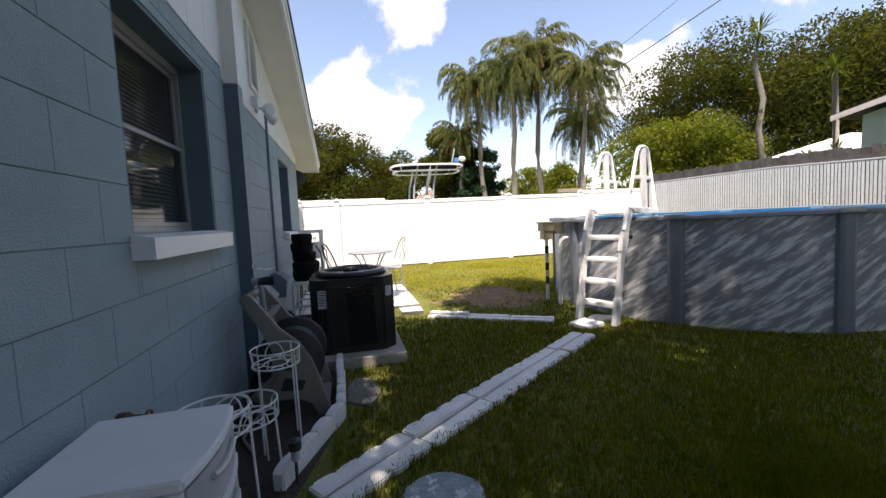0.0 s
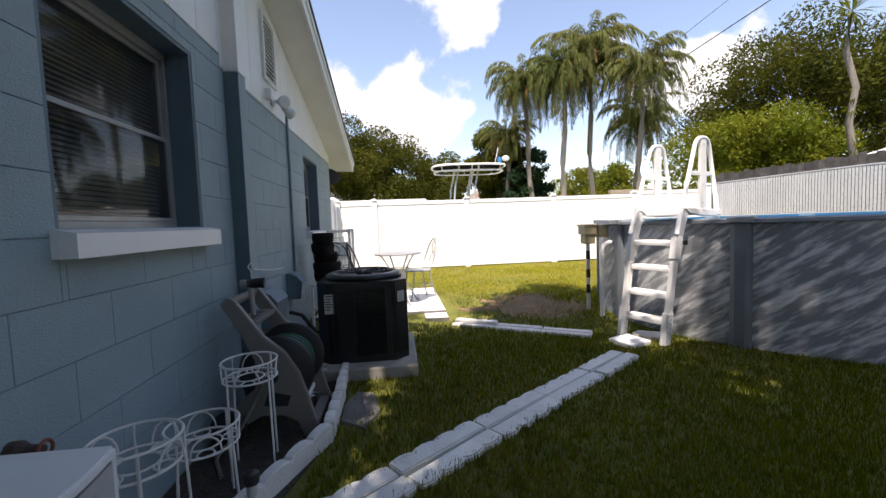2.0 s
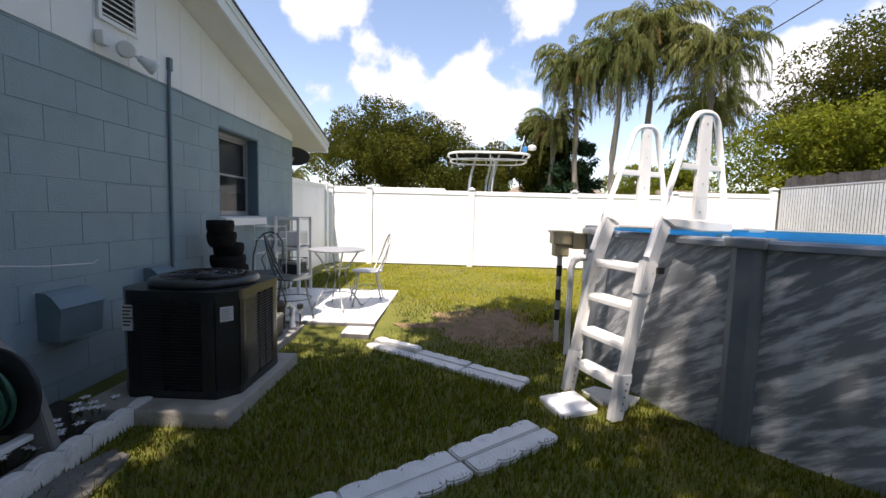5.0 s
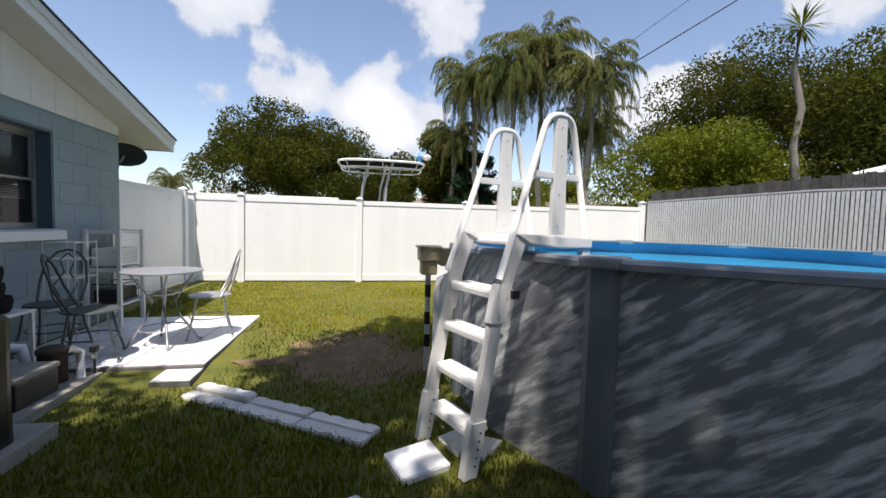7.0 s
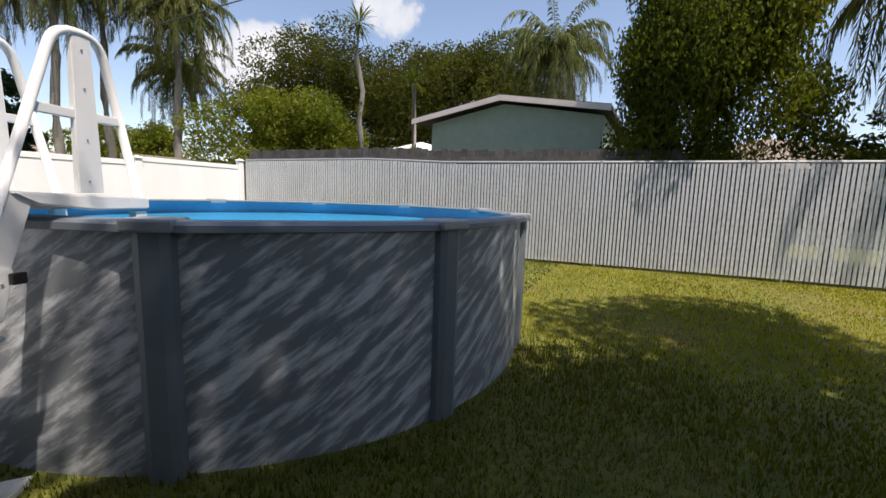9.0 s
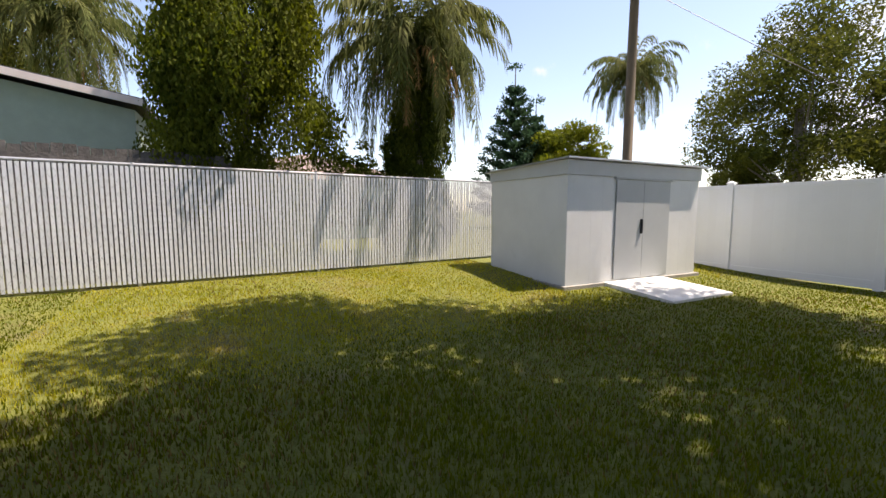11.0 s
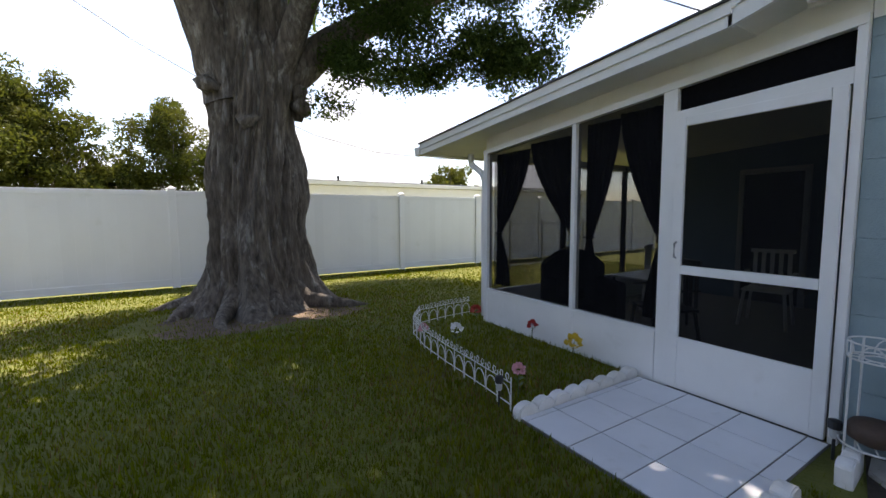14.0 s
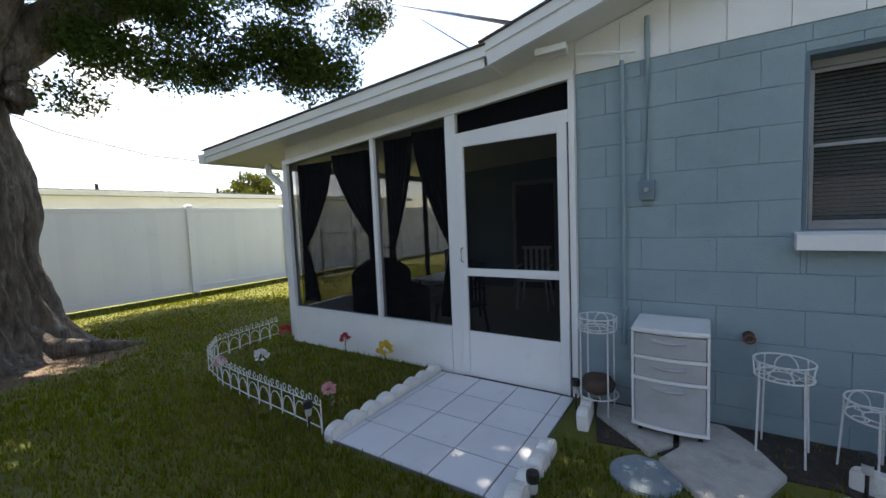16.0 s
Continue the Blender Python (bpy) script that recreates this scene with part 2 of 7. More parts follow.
def tube(bm, pts, r, n=8, r2=None, cap=True):
    """A round bar along pts, tapering from r to r2."""
    pts = [Vector(p) for p in pts]
    r2 = r if r2 is None else r2
    rings = []
    up = Vector((0.0, 0.0, 1.0))
    for i, p in enumerate(pts):
        d = (pts[min(i + 1, len(pts) - 1)] - pts[max(i - 1, 0)]).normalized()
        a = d.cross(up)
        if a.length < 1e-3:
            a = d.cross(Vector((1, 0, 0)))
        a.normalize()
        b = d.cross(a).normalized()
        rr = r + (r2 - r) * i / max(1, len(pts) - 1)
        rings.append([bm.verts.new(p + (a * math.cos(2 * math.pi * k / n) + b * math.sin(2 * math.pi * k / n)) * rr) for k in range(n)])
    for i in range(len(rings) - 1):
        for k in range(n):
            bm.faces.new((rings[i][k], rings[i][(k + 1) % n], rings[i + 1][(k + 1) % n], rings[i + 1][k]))
    if cap:
        bm.faces.new(rings[0]); bm.faces.new(rings[-1][::-1])
    return bm


def ring(bm, c, radius, r, n=24, k=6, start=0.0, sweep=2 * math.pi, squash=1.0):
    closed = abs(sweep - 2 * math.pi) < 1e-4
    pts = [(c[0] + radius * math.cos(start + sweep * i / n), c[1] + radius * squash * math.sin(start + sweep * i / n), c[2]) for i in range(n + 1)]
    return tube(bm, pts, r, k, cap=not closed)


def lathe(bm, profile, n=24, c=(0, 0, 0)):
    rings = []
    for r, z in profile:
        rings.append([bm.verts.new((c[0] + r * math.cos(2 * math.pi * k / n), c[1] + r * math.sin(2 * math.pi * k / n), c[2] + z)) for k in range(n)])
    for i in range(len(rings) - 1):
        for k in range(n):
            bm.faces.new((rings[i][k], rings[i][(k + 1) % n], rings[i + 1][(k + 1) % n], rings[i + 1][k]))
    bm.faces.new(rings[0][::-1]); bm.faces.new(rings[-1])
    return bm


def prism(bm, outline, d0, d1, axis="x"):
    """The outline (pairs) pushed from d0 to d1 along an axis."""
    def at(p, d):
        return {"x": (d, p[0], p[1]), "y": (p[0], d, p[1]), "z": (p[0], p[1], d)}[axis]
    a = [bm.verts.new(at(p, d0)) for p in outline]
    b = [bm.verts.new(at(p, d1)) for p in outline]
    n = len(a)
    for i in range(n):
        bm.faces.new((a[i], a[(i + 1) % n], b[(i + 1) % n], b[i]))
    bm.faces.new(a[::-1]); bm.faces.new(b)
    bmesh.ops.recalc_face_normals(bm, faces=bm.faces)
    return bm


def bar(outline, y0, y1, bevel=0.006):
    """A moulded bar: an outline in the ladder's side plane, given thickness and soft edges."""
    bm = prism(bmesh.new(), outline, y0, y1, "y")
    bmesh.ops.bevel(bm, geom=[e for e in bm.edges if e.calc_face_angle(0) > 0.4], offset=bevel, segments=2, affect="EDGES")
    return bm


def rounded(pts, r, n=5):
    """A bent tube's centre line: corners of the polyline rounded with radius r."""
    pts = [Vector(p) for p in pts]
    out = [pts[0]]
    for a, b, c in zip(pts, pts[1:], pts[2:]):
        p, q = b + (a - b).normalized() * r, b + (c - b).normalized() * r
        out += [(1 - u) ** 2 * p + 2 * u * (1 - u) * b + u * u * q for u in [i / n for i in range(n + 1)]]
    return out + [pts[-1]]


def smooth01(v):
    v = max(0.0, min(1.0, v))
    return v * v * (3 - 2 * v)


def ground_z(x, y):
    return 0.09 * max(smooth01((y - 6.2) / 2.6), smooth01((y - 6.3) / 0.8) * smooth01((2.2 - x) / 0.45)) + 0.20 * smooth01((x - 6.6) / 4.2)

# ---- ground ----
LAWN = mat("lawn_soil", (0.082, 0.098, 0.012), (0.140, 0.138, 0.022), 0.95, scale=5, bump=0.8, bscale=55, spots=(0.12, 0.10, 0.04), spot_scale=1.1, spot_lo=0.56, spot_hi=0.72)


def build_ground():
    xs = [-400, -120, -40, -15] + [-8 + 0.5 * i for i in range(49)] + [20, 40, 120, 400]
    ys = [-400, -120, -40, -16] + [-10 + 0.5 * i for i in range(53)] + [20, 40, 120, 400]
    bm = bmesh.new()
    g = [[bm.verts.new((x, y, ground_z(x, y) + (0.012 * noise.noise((x * 0.9, y * 0.9, 0)) if abs(x) < 20 and abs(y) < 20 else 0) - 0.006)) for y in ys] for x in xs]
    for i in range(len(xs) - 1):
        for j in range(len(ys) - 1):
            bm.faces.new((g[i][j], g[i + 1][j], g[i + 1][j + 1], g[i][j + 1]))
    structure("ground", bm, LAWN, "green lawn with patches of bare soil", "lawn", smooth=True)


build_ground()

# ---- house ----
WALL_S, WALL_N, WALL_TOP = 1.95, 9.0, 2.35
WALL_TOP_S = 2.43
WIN1 = (3.215, 4.26, 1.245, 2.245)
WIN2 = (7.03, 7.91, 1.18, 2.14)
RIDGE_Y, RIDGE_Z = 5.2, 3.45


def rake_z(y):
    """Underside of the main roof over the gable wall."""
    return RIDGE_Z - 0.267 * (y - RIDGE_Y) if y > RIDGE_Y else RIDGE_Z - 0.25 * (RIDGE_Y - y)


def porch_z(y):
    return 2.50 + 0.0685 * (y - 1.42)


def cut(rect, holes):
    """A rectangle (a0, a1, b0, b1) less the holes, as rectangles."""
    out = [rect]
    for h in holes:
        nxt = []
        for a0, a1, b0, b1 in out:
            if a1 <= h[0] or a0 >= h[1] or b1 <= h[2] or b0 >= h[3]:
                nxt.append((a0, a1, b0, b1))
                continue
            if a0 < h[0]: nxt.append((a0, h[0], b0, b1))
            if a1 > h[1]: nxt.append((h[1], a1, b0, b1))
            m0, m1 = max(a0, h[0]), min(a1, h[1])
            if b0 < h[2]: nxt.append((m0, m1, b0, h[2]))
            if b1 > h[3]: nxt.append((m0, m1, h[3], b1))
        out = nxt
    return [r for r in out if r[1] - r[0] > 0.015 and r[3] - r[2] > 0.015]


def build_house():
    bm = bmesh.new()
    for a0, a1, b0, b1 in cut((WALL_S, WALL_N, -0.3, WALL_TOP), (WIN1, WIN2)):
        box(bm, -0.2, -0.006, a0, a1, b0, b1)
    box(bm, -0.2, -0.006, WALL_S, 4.735, WALL_TOP, WALL_TOP_S)
    w = structure("wall_east", bm, BLUE, "blue painted concrete block wall of the house", "wall")
    structure("wall_north", one_box(-8, -0.2, 8.8, 9.0, -0.3, 2.30), BLUE, "blue painted block end wall of the house", "wall")
    structure("wall_south", one_box(-8, -0.2, WALL_S, WALL_S + 0.2, -0.3, 2.62), BLUE, "blue painted wall between house and porch", "wall")
    structure("wall_west", one_box(-8.2, -8, WALL_S, 9.0, -0.3, 2.30), BLUE, "blue painted rear wall of the house", "wall")
    structure("floor", one_box(-8, -0.2, WALL_S + 0.2, 8.8, -0.2, 0.02), CONCRETE, "plain concrete floor inside the house", "floor")
    # blue pilaster with a darker blue side, and its white cap
    p = structure("pilaster", one_box(0.0, 0.10, 4.706, 4.84, -0.1, 2.30, 0.004), BLUE, "blue square pilaster with a darker side", "pilaster")
    part("dark_side", one_box(0.001, 0.098, 4.703, 4.706, -0.1, 2.299), DARKER_BLUE, p, "darker blue side")
    structure("trim", one_box(0.0, 0.105, 4.70, 4.845, 2.302, rake_z(4.77) - 0.01, 0.006), WHITE, "white boxed trim above the pilaster", "trim")
    # gable of upright boards
    bm = prism(bmesh.new(), [(WALL_S, WALL_TOP_S), (4.735, WALL_TOP_S), (4.735, WALL_TOP), (WALL_N, WALL_TOP), (WALL_N, rake_z(9.0)), (RIDGE_Y, RIDGE_Z), (WALL_S, rake_z(WALL_S))], -0.12, -0.012, "x")
    g = structure("wall_gable", bm, WHITE, "white painted gable of vertical boards", "wall")
    y = WALL_S
    while y < WALL_N - 0.02:
        y1 = min(y + 0.30, WALL_N)
        wt = WALL_TOP_S if y < 4.6 else WALL_TOP
        b = prism(bmesh.new(), [(y + 0.002, wt - 0.03), (y1 - 0.002, wt - 0.03), (y1 - 0.002, rake_z(y1) - 0.012)] + ([(RIDGE_Y, RIDGE_Z - 0.012)] if y < RIDGE_Y < y1 else []) + [(y + 0.002, rake_z(y) - 0.012)], -0.012, 0.006, "x")
        part("board", b, WHITE, g)
        y += 0.30
    # roof
    th = 0.13
    far, near = 9.62, 1.40
    bm = bmesh.new()
    for y0, y1 in ((RIDGE_Y, far), (near, RIDGE_Y)):
        prism(bm, [(y0, rake_z(y0)), (y1, rake_z(y1)), (y1, rake_z(y1) + th), (y0, rake_z(y0) + th)], -8.5, 0.33, "x")
    structure("roof", bm, SOFFIT, "white painted roof deck and soffit of the house", "roof")
    for nm, y0, y1 in (("fascia", RIDGE_Y, far + 0.02), ("fascia", near, RIDGE_Y)):
        bm = prism(bmesh.new(), [(y0, rake_z(y0) - 0.02), (y1, rake_z(y1) - 0.02), (y1, rake_z(y1) + th + 0.012), (y0, rake_z(y0) + th + 0.012)], 0.33, 0.36, "x")
        prism(bm, [(y0, rake_z(y0) + th - 0.05), (y1, rake_z(y1) + th - 0.05), (y1, rake_z(y1) + th + 0.02), (y0, rake_z(y0) + th + 0.02)], 0.36, 0.378, "x")
        structure(nm, bm, WHITE, "white painted fascia board along the roof edge", "trim")
    structure("fascia", one_box(-8.5, 0.33, far, far + 0.025, rake_z(far) - 0.02, rake_z(far) + th), WHITE, "white fascia board along the eave", "trim")
    bm = bmesh.new()
    for y0, y1 in ((RIDGE_Y, far + 0.04), (near - 0.03, RIDGE_Y)):
        prism(bm, [(y0, rake_z(y0) + th + 0.022), (y1, rake_z(y1) + th + 0.022), (y1, rake_z(y1) + th + 0.036), (y0, rake_z(y0) + th + 0.036)], -8.5, 0.395, "x")
    structure("roof_shingles", bm, SHINGLE, "dark asphalt shingles on the house roof", "roof")
    # porch roof
    p0, p1 = -2.5, 1.42
    bm = prism(bmesh.new(), [(p0, porch_z(p0)), (p1, porch_z(p1)), (p1, porch_z(p1) + 0.1), (p0, porch_z(p0) + 0.1)], -4.6, 0.33, "x")
    structure("porch_roof", bm, SOFFIT, "white painted low roof and soffit over the screened porch", "roof")
    bm = prism(bmesh.new(), [(p0, porch_z(p0) - 0.02), (p1, porch_z(p1) - 0.02), (p1, porch_z(p1) + 0.115), (p0, porch_z(p0) + 0.115)], 0.33, 0.36, "x")
    prism(bm, [(p0, porch_z(p0) + 0.05), (p1, porch_z(p1) + 0.05), (p1, porch_z(p1) + 0.125), (p0, porch_z(p0) + 0.125)], 0.36, 0.38, "x")
    structure("fascia", bm, WHITE, "white painted fascia along the porch roof edge", "trim")
    bm = prism(bmesh.new(), [(p0 - 0.03, porch_z(p0) + 0.126), (p1, porch_z(p1) + 0.126), (p1, porch_z(p1) + 0.14), (p0 - 0.03, porch_z(p0) + 0.14)], -4.6, 0.40, "x")
    structure("porch_roof_shingles", bm, SHINGLE, "dark shingles on the porch roof", "roof")
    bm = prism(bmesh.new(), [(-2.62, porch_z(p0) - 0.02), (-2.5, porch_z(p0) - 0.02), (-2.5, porch_z(p0) + 0.09), (-2.64, porch_z(p0) + 0.09)], -4.6, 0.39, "x")
    structure("gutter", bm, WHITE, "white metal gutter along the low porch eave", "gutter")
    return w


WALL = build_house()

# ---- fences ----


def vinyl_fence(name, label, a, b, posts, height, base):
    """A white vinyl fence from a to b with posts at distances along it."""
    a, b = Vector((*a, 0)), Vector((*b, 0))
    d = (b - a).normalized()
    f = thing(name, label, "fence", "white fences", (a.x, a.y, 0), math.degrees(math.atan2(d.y, d.x)))
    for i, s in enumerate(posts):
        p = a + d * s
        z = base(p.x, p.y)
        bm = one_box(s - 0.063, s + 0.063, -0.055, 0.055, z - 0.1, z + height + 0.03, 0.006)
        box(bm, s - 0.075, s + 0.075, -0.075, 0.075, z + height + 0.03, z + height + 0.05, 0.004)
        bmesh.ops.create_cone(bm, cap_ends=True, segments=4, radius1=0.09, radius2=0.015, depth=0.035, matrix=Matrix.Translation((s, 0, z + height + 0.067)) @ Matrix.Rotation(math.pi / 4, 4, "Z"))
        part("post", bm, VINYL, f)
        if i + 1 < len(posts):
            s1 = posts[i + 1]
            p1 = a + d * s1
            z = (z + base(p1.x, p1.y)) / 2
            k = 12
            for j in range(k):
                u0 = s + 0.064 + (s1 - s - 0.128) * j / k
                u1 = s + 0.064 + (s1 - s - 0.128) * (j + 1) / k
                part("board", one_box(u0 + 0.0002, u1 - 0.0002, -0.011, 0.011, z + 0.12, z + height - 0.06), VINYL, f)
            for z0, z1 in ((z + 0.02, z + 0.16), (z + height - 0.09, z + height)):
                part("rail", one_box(s + 0.063, s1 - 0.063, -0.022, 0.022, z0, z1, 0.005), VINYL, f)
    return f


vinyl_fence("fence", "tall white vinyl privacy fence in full sun", (-0.30, 11.95), (9.56, 11.95), [0.0, 0.90, 3.207, 5.495, 7.72, 9.86], 1.70, ground_z)
vinyl_fence("fence", "white vinyl fence running back from the house corner", (-0.36, 9.15), (-0.36, 11.82), [0.0, 0.2, 2.6], 1.75, ground_z)
vinyl_fence("fence", "tall white vinyl privacy fence in shade behind the oak", (10.9, -6.6), (-12.4, -6.6), [0.2, 2.6, 4.95, 7.41, 9.8, 12.2, 14.56, 17.0, 19.4, 21.8, 23.2], 1.84, lambda x, y: 0.0)


def slat_fence():
    a, b = Vector((9.60, 11.8, 0)), Vector((11.75, -6.5, 0))
    d = (b - a).normalized()
    length = (b - a).length
    f = thing("chain_link_fence", "grey chain link fence filled with pale upright slats", "fence", "", (a.x, a.y, 0), math.degrees(math.atan2(d.y, d.x)))
    verts, faces = [], []
    n = int(length / 0.058)
    near = 0
    shared = bpy.data.meshes.new("slat")
    bm = one_box(-0.0195, 0.0195, -0.005, 0.005, 0.0, 1.68)
    bm.to_mesh(shared); bm.free()
    shared.materials.append(SLAT)
    bmr = bmesh.new()
    for i in range(n):
        s = (i + 0.5) * 0.058
        p = a + d * s
        z = ground_z(p.x, p.y) + 0.04
        if 3.5 < s < 14 and near < 180:
            near += 1
            o = new("slat", shared)
            o.parent = f
            o.matrix_basis = pose(s, 0.006 * math.sin(i * 2.1), z, 0, 0, 2 * math.sin(i * 1.7))
        else:
            box(bmr, s - 0.0195, s + 0.0195, -0.005, 0.005, z, z + 1.68)
    rest = part("slats", bmr, SLAT, f)
    rest["kind"] = "stuff"
    s = 0.0
    while s <= length:
        p = a + d * s
        z = ground_z(p.x, p.y)
        bm = tube(bmesh.new(), [(s, 0.035, z - 0.1), (s, 0.035, z + 1.78)], 0.028, 8)
        part("post", bm, GREY_METAL, f)
        s += 2.6
    pts = []
    for i in range(12):
        s = length * i / 11
        p = a + d * s
        pts.append((s, 0.03, ground_z(p.x, p.y) + 1.75))
    part("top_rail", tube(bmesh.new(), pts, 0.022, 8), GREY_METAL, f)
    # woven wire, as crossed strands on the yard side
    bm = bmesh.new()
    step = 0.11
    k = int(length / step)
    for i in range(-16, k):
        for sgn in (1, -1):
            s0, s1 = i * step, i * step + 1.7 * 0.62
            if s1 > length or s0 < 0:
                continue
            p = a + d * (s0 + s1) / 2
            z = ground_z(p.x, p.y) + 0.03
            za, zb = (z, z + 1.7) if sgn > 0 else (z + 1.7, z)
            vs = [bm.verts.new(v) for v in ((s0 - 0.002, -0.012, za), (s0 + 0.002, -0.012, za), (s1 + 0.002, -0.012, zb), (s1 - 0.002, -0.012, zb))]
            bm.faces.new(vs)
    part("wire", bm, GREY_METAL, f)["kind"] = "stuff"
    return f


slat_fence()

# ---- pool ----
PC, PR, PH = Vector((5.977, 6.28, 0)), 2.20, 1.165
POST_ANGLES = [215.3, 251.6, 290.0] + [290.0 + 35.66 * k for k in range(1, 8)]


def pool_wall_mat():
    m = mat("grey_streaked_pool_wall", (0.225, 0.24, 0.255), (0.18, 0.195, 0.212), 0.5, scale=2)
    nt = m.node_tree
    n, l = nt.nodes, nt.links
    b = n["Principled BSDF"]
    tc = n.new("ShaderNodeTexCoord")
    mp = n.new("ShaderNodeMapping")
    mp.inputs["Rotation"].default_value = (0, 0, radians(-36))
    mp2 = n.new("ShaderNodeMapping")
    mp2.inputs["Scale"].default_value = (2.4, 12, 1)
    l.new(tc.outputs["UV"], mp.inputs[0]); l.new(mp.outputs[0], mp2.inputs[0])
    nz = n.new("ShaderNodeTexNoise"); nz.inputs["Scale"].default_value = 1.3; nz.inputs["Detail"].default_value = 7; nz.inputs["Roughness"].default_value = 0.62
    l.new(mp2.outputs[0], nz.inputs[0])
    r = n.new("ShaderNodeMapRange"); r.inputs[1].default_value = 0.46; r.inputs[2].default_value = 0.61
    l.new(nz.outputs["Fac"], r.inputs[0])
    mx = n.new("ShaderNodeMix"); mx.data_type = "RGBA"
    mx.inputs[7].default_value = (0.60, 0.615, 0.625, 1)
    old = b.inputs["Base Color"].links[0].from_socket
    l.new(r.outputs[0], mx.inputs[0]); l.new(old, mx.inputs[6]); l.new(mx.outputs[2], b.inputs["Base Color"])
    return m


def build_pool():
    p = thing("swimming_pool", "round above-ground pool with grey streaked walls and blue liner", "pool", "", (PC.x, PC.y, 0))
    n = 120
    bm = bmesh.new()
    uvl = bm.loops.layers.uv.new("UVMap")
    def strip(r, z0, z1, flip):
        a = [bm.verts.new((r * math.cos(2 * math.pi * i / n), r * math.sin(2 * math.pi * i / n), z0)) for i in range(n)]
        b = [bm.verts.new((r * math.cos(2 * math.pi * i / n), r * math.sin(2 * math.pi * i / n), z1)) for i in range(n)]
        for i in range(n):
            j = (i + 1) % n
            f = bm.faces.new((a[i], a[j], b[j], b[i]) if not flip else (b[i], b[j], a[j], a[i]))
            uv = [(i / n, z0), ((i + 1) / n, z0), ((i + 1) / n, z1), (i / n, z1)]
            if flip: uv = uv[::-1]
            for lp, (u, v) in zip(f.loops, uv):
                lp[uvl].uv = (u * 2 * math.pi * r, v)
    strip(PR, -0.1, PH - 0.03, False)
    part("wall", bm, pool_wall_mat(), p, "grey wall with slanting pale streaks", True)
    bm = bmesh.new()
    rings = []
    for r, z in ((PR - 0.02, PH - 0.03), (PR - 0.02, 0.1), (0.02, 0.1)):
        rings.append([bm.verts.new((r * math.cos(2 * math.pi * i / 90), r * math.sin(2 * math.pi * i / 90), z)) for i in range(90)])
    for q in range(2):
        for i in range(90):
            j = (i + 1) % 90
            bm.faces.new((rings[q][j], rings[q][i], rings[q + 1][i], rings[q + 1][j]))
    part("liner", bm, LINER, p, "bright blue vinyl liner", True)
    wm = bpy.data.materials.new("pool_water")
    wm.use_nodes = True
    b = wm.node_tree.nodes["Principled BSDF"]
    b.inputs["Base Color"].default_value = (0.05, 0.36, 0.60, 1)
    b.inputs["Roughness"].default_value = 0.06
    b.inputs["IOR"].default_value = 1.33
    nz = wm.node_tree.nodes.new("ShaderNodeTexNoise"); nz.inputs["Scale"].default_value = 5
    bp = wm.node_tree.nodes.new("ShaderNodeBump"); bp.inputs["Strength"].default_value = 0.25; bp.inputs["Distance"].default_value = 0.03
    wm.node_tree.links.new(nz.outputs["Fac"], bp.inputs["Height"]); wm.node_tree.links.new(bp.outputs[0], b.inputs["Normal"])
    bm = bmesh.new()
    bmesh.ops.create_circle(bm, cap_ends=True, radius=PR - 0.025, segments=90, matrix=Matrix.Translation((0, 0, 1.0)))
    part("water", bm, wm, p, "clear blue pool water")
    # posts, top rails and their joint caps
    for i in range(10):
        ang = radians(POST_ANGLES[i])
        gap = radians((POST_ANGLES[(i + 1) % 10] - POST_ANGLES[i]) % 360)
        c, s = math.cos(ang), math.sin(ang)
        m = Matrix.Translation((PR * c, PR * s, 0)) @ Matrix.Rotation(ang, 4, "Z")
        bm = bmesh.new()
        prism(bm, [(0.0, -0.085), (0.035, -0.075), (0.055, -0.04), (0.055, 0.04), (0.035, 0.075), (0.0, 0.085)], -0.05, PH - 0.045, "z")
        bmesh.ops.transform(bm, matrix=m, verts=bm.verts)
        part("post", bm, POOL_POST, p)
        bm = bmesh.new()
        box(bm, -0.10, 0.085, -0.10, 0.10, PH - 0.045, PH + 0.012, 0.012)
        bmesh.ops.transform(bm, matrix=m, verts=bm.verts)
        part("rail_cap", bm, GREY_METAL, p, "pale grey joint cap")
        prof = [(-0.10, PH - 0.012), (-0.08, PH + 0.0), (0.05, PH + 0.0), (0.075, PH - 0.015), (0.078, PH - 0.045), (0.06, PH - 0.05), (0.03, PH - 0.03), (-0.09, PH - 0.03)]
        bm = bmesh.new()
        a0, a1 = ang + 0.045, ang + gap - 0.045
        rows = []
        for q in range(9):
            t = a0 + (a1 - a0) * q / 8
            k = 0.5 + 0.5 * math.cos(gap / 2) / math.cos(t - ang - gap / 2)
            rows.append([bm.verts.new(((PR + u) * k * math.cos(t), (PR + u) * k * math.sin(t), z)) for u, z in prof])
        for q in range(8):
            for k in range(len(prof)):
                bm.faces.new((rows[q][k], rows[q][(k + 1) % len(prof)], rows[q + 1][(k + 1) % len(prof)], rows[q + 1][k]))
        bmesh.ops.recalc_face_normals(bm, faces=bm.faces)
        part("top_rail", bm, POOL_POST, p)
    return p


build_pool()

# ---- shed ----


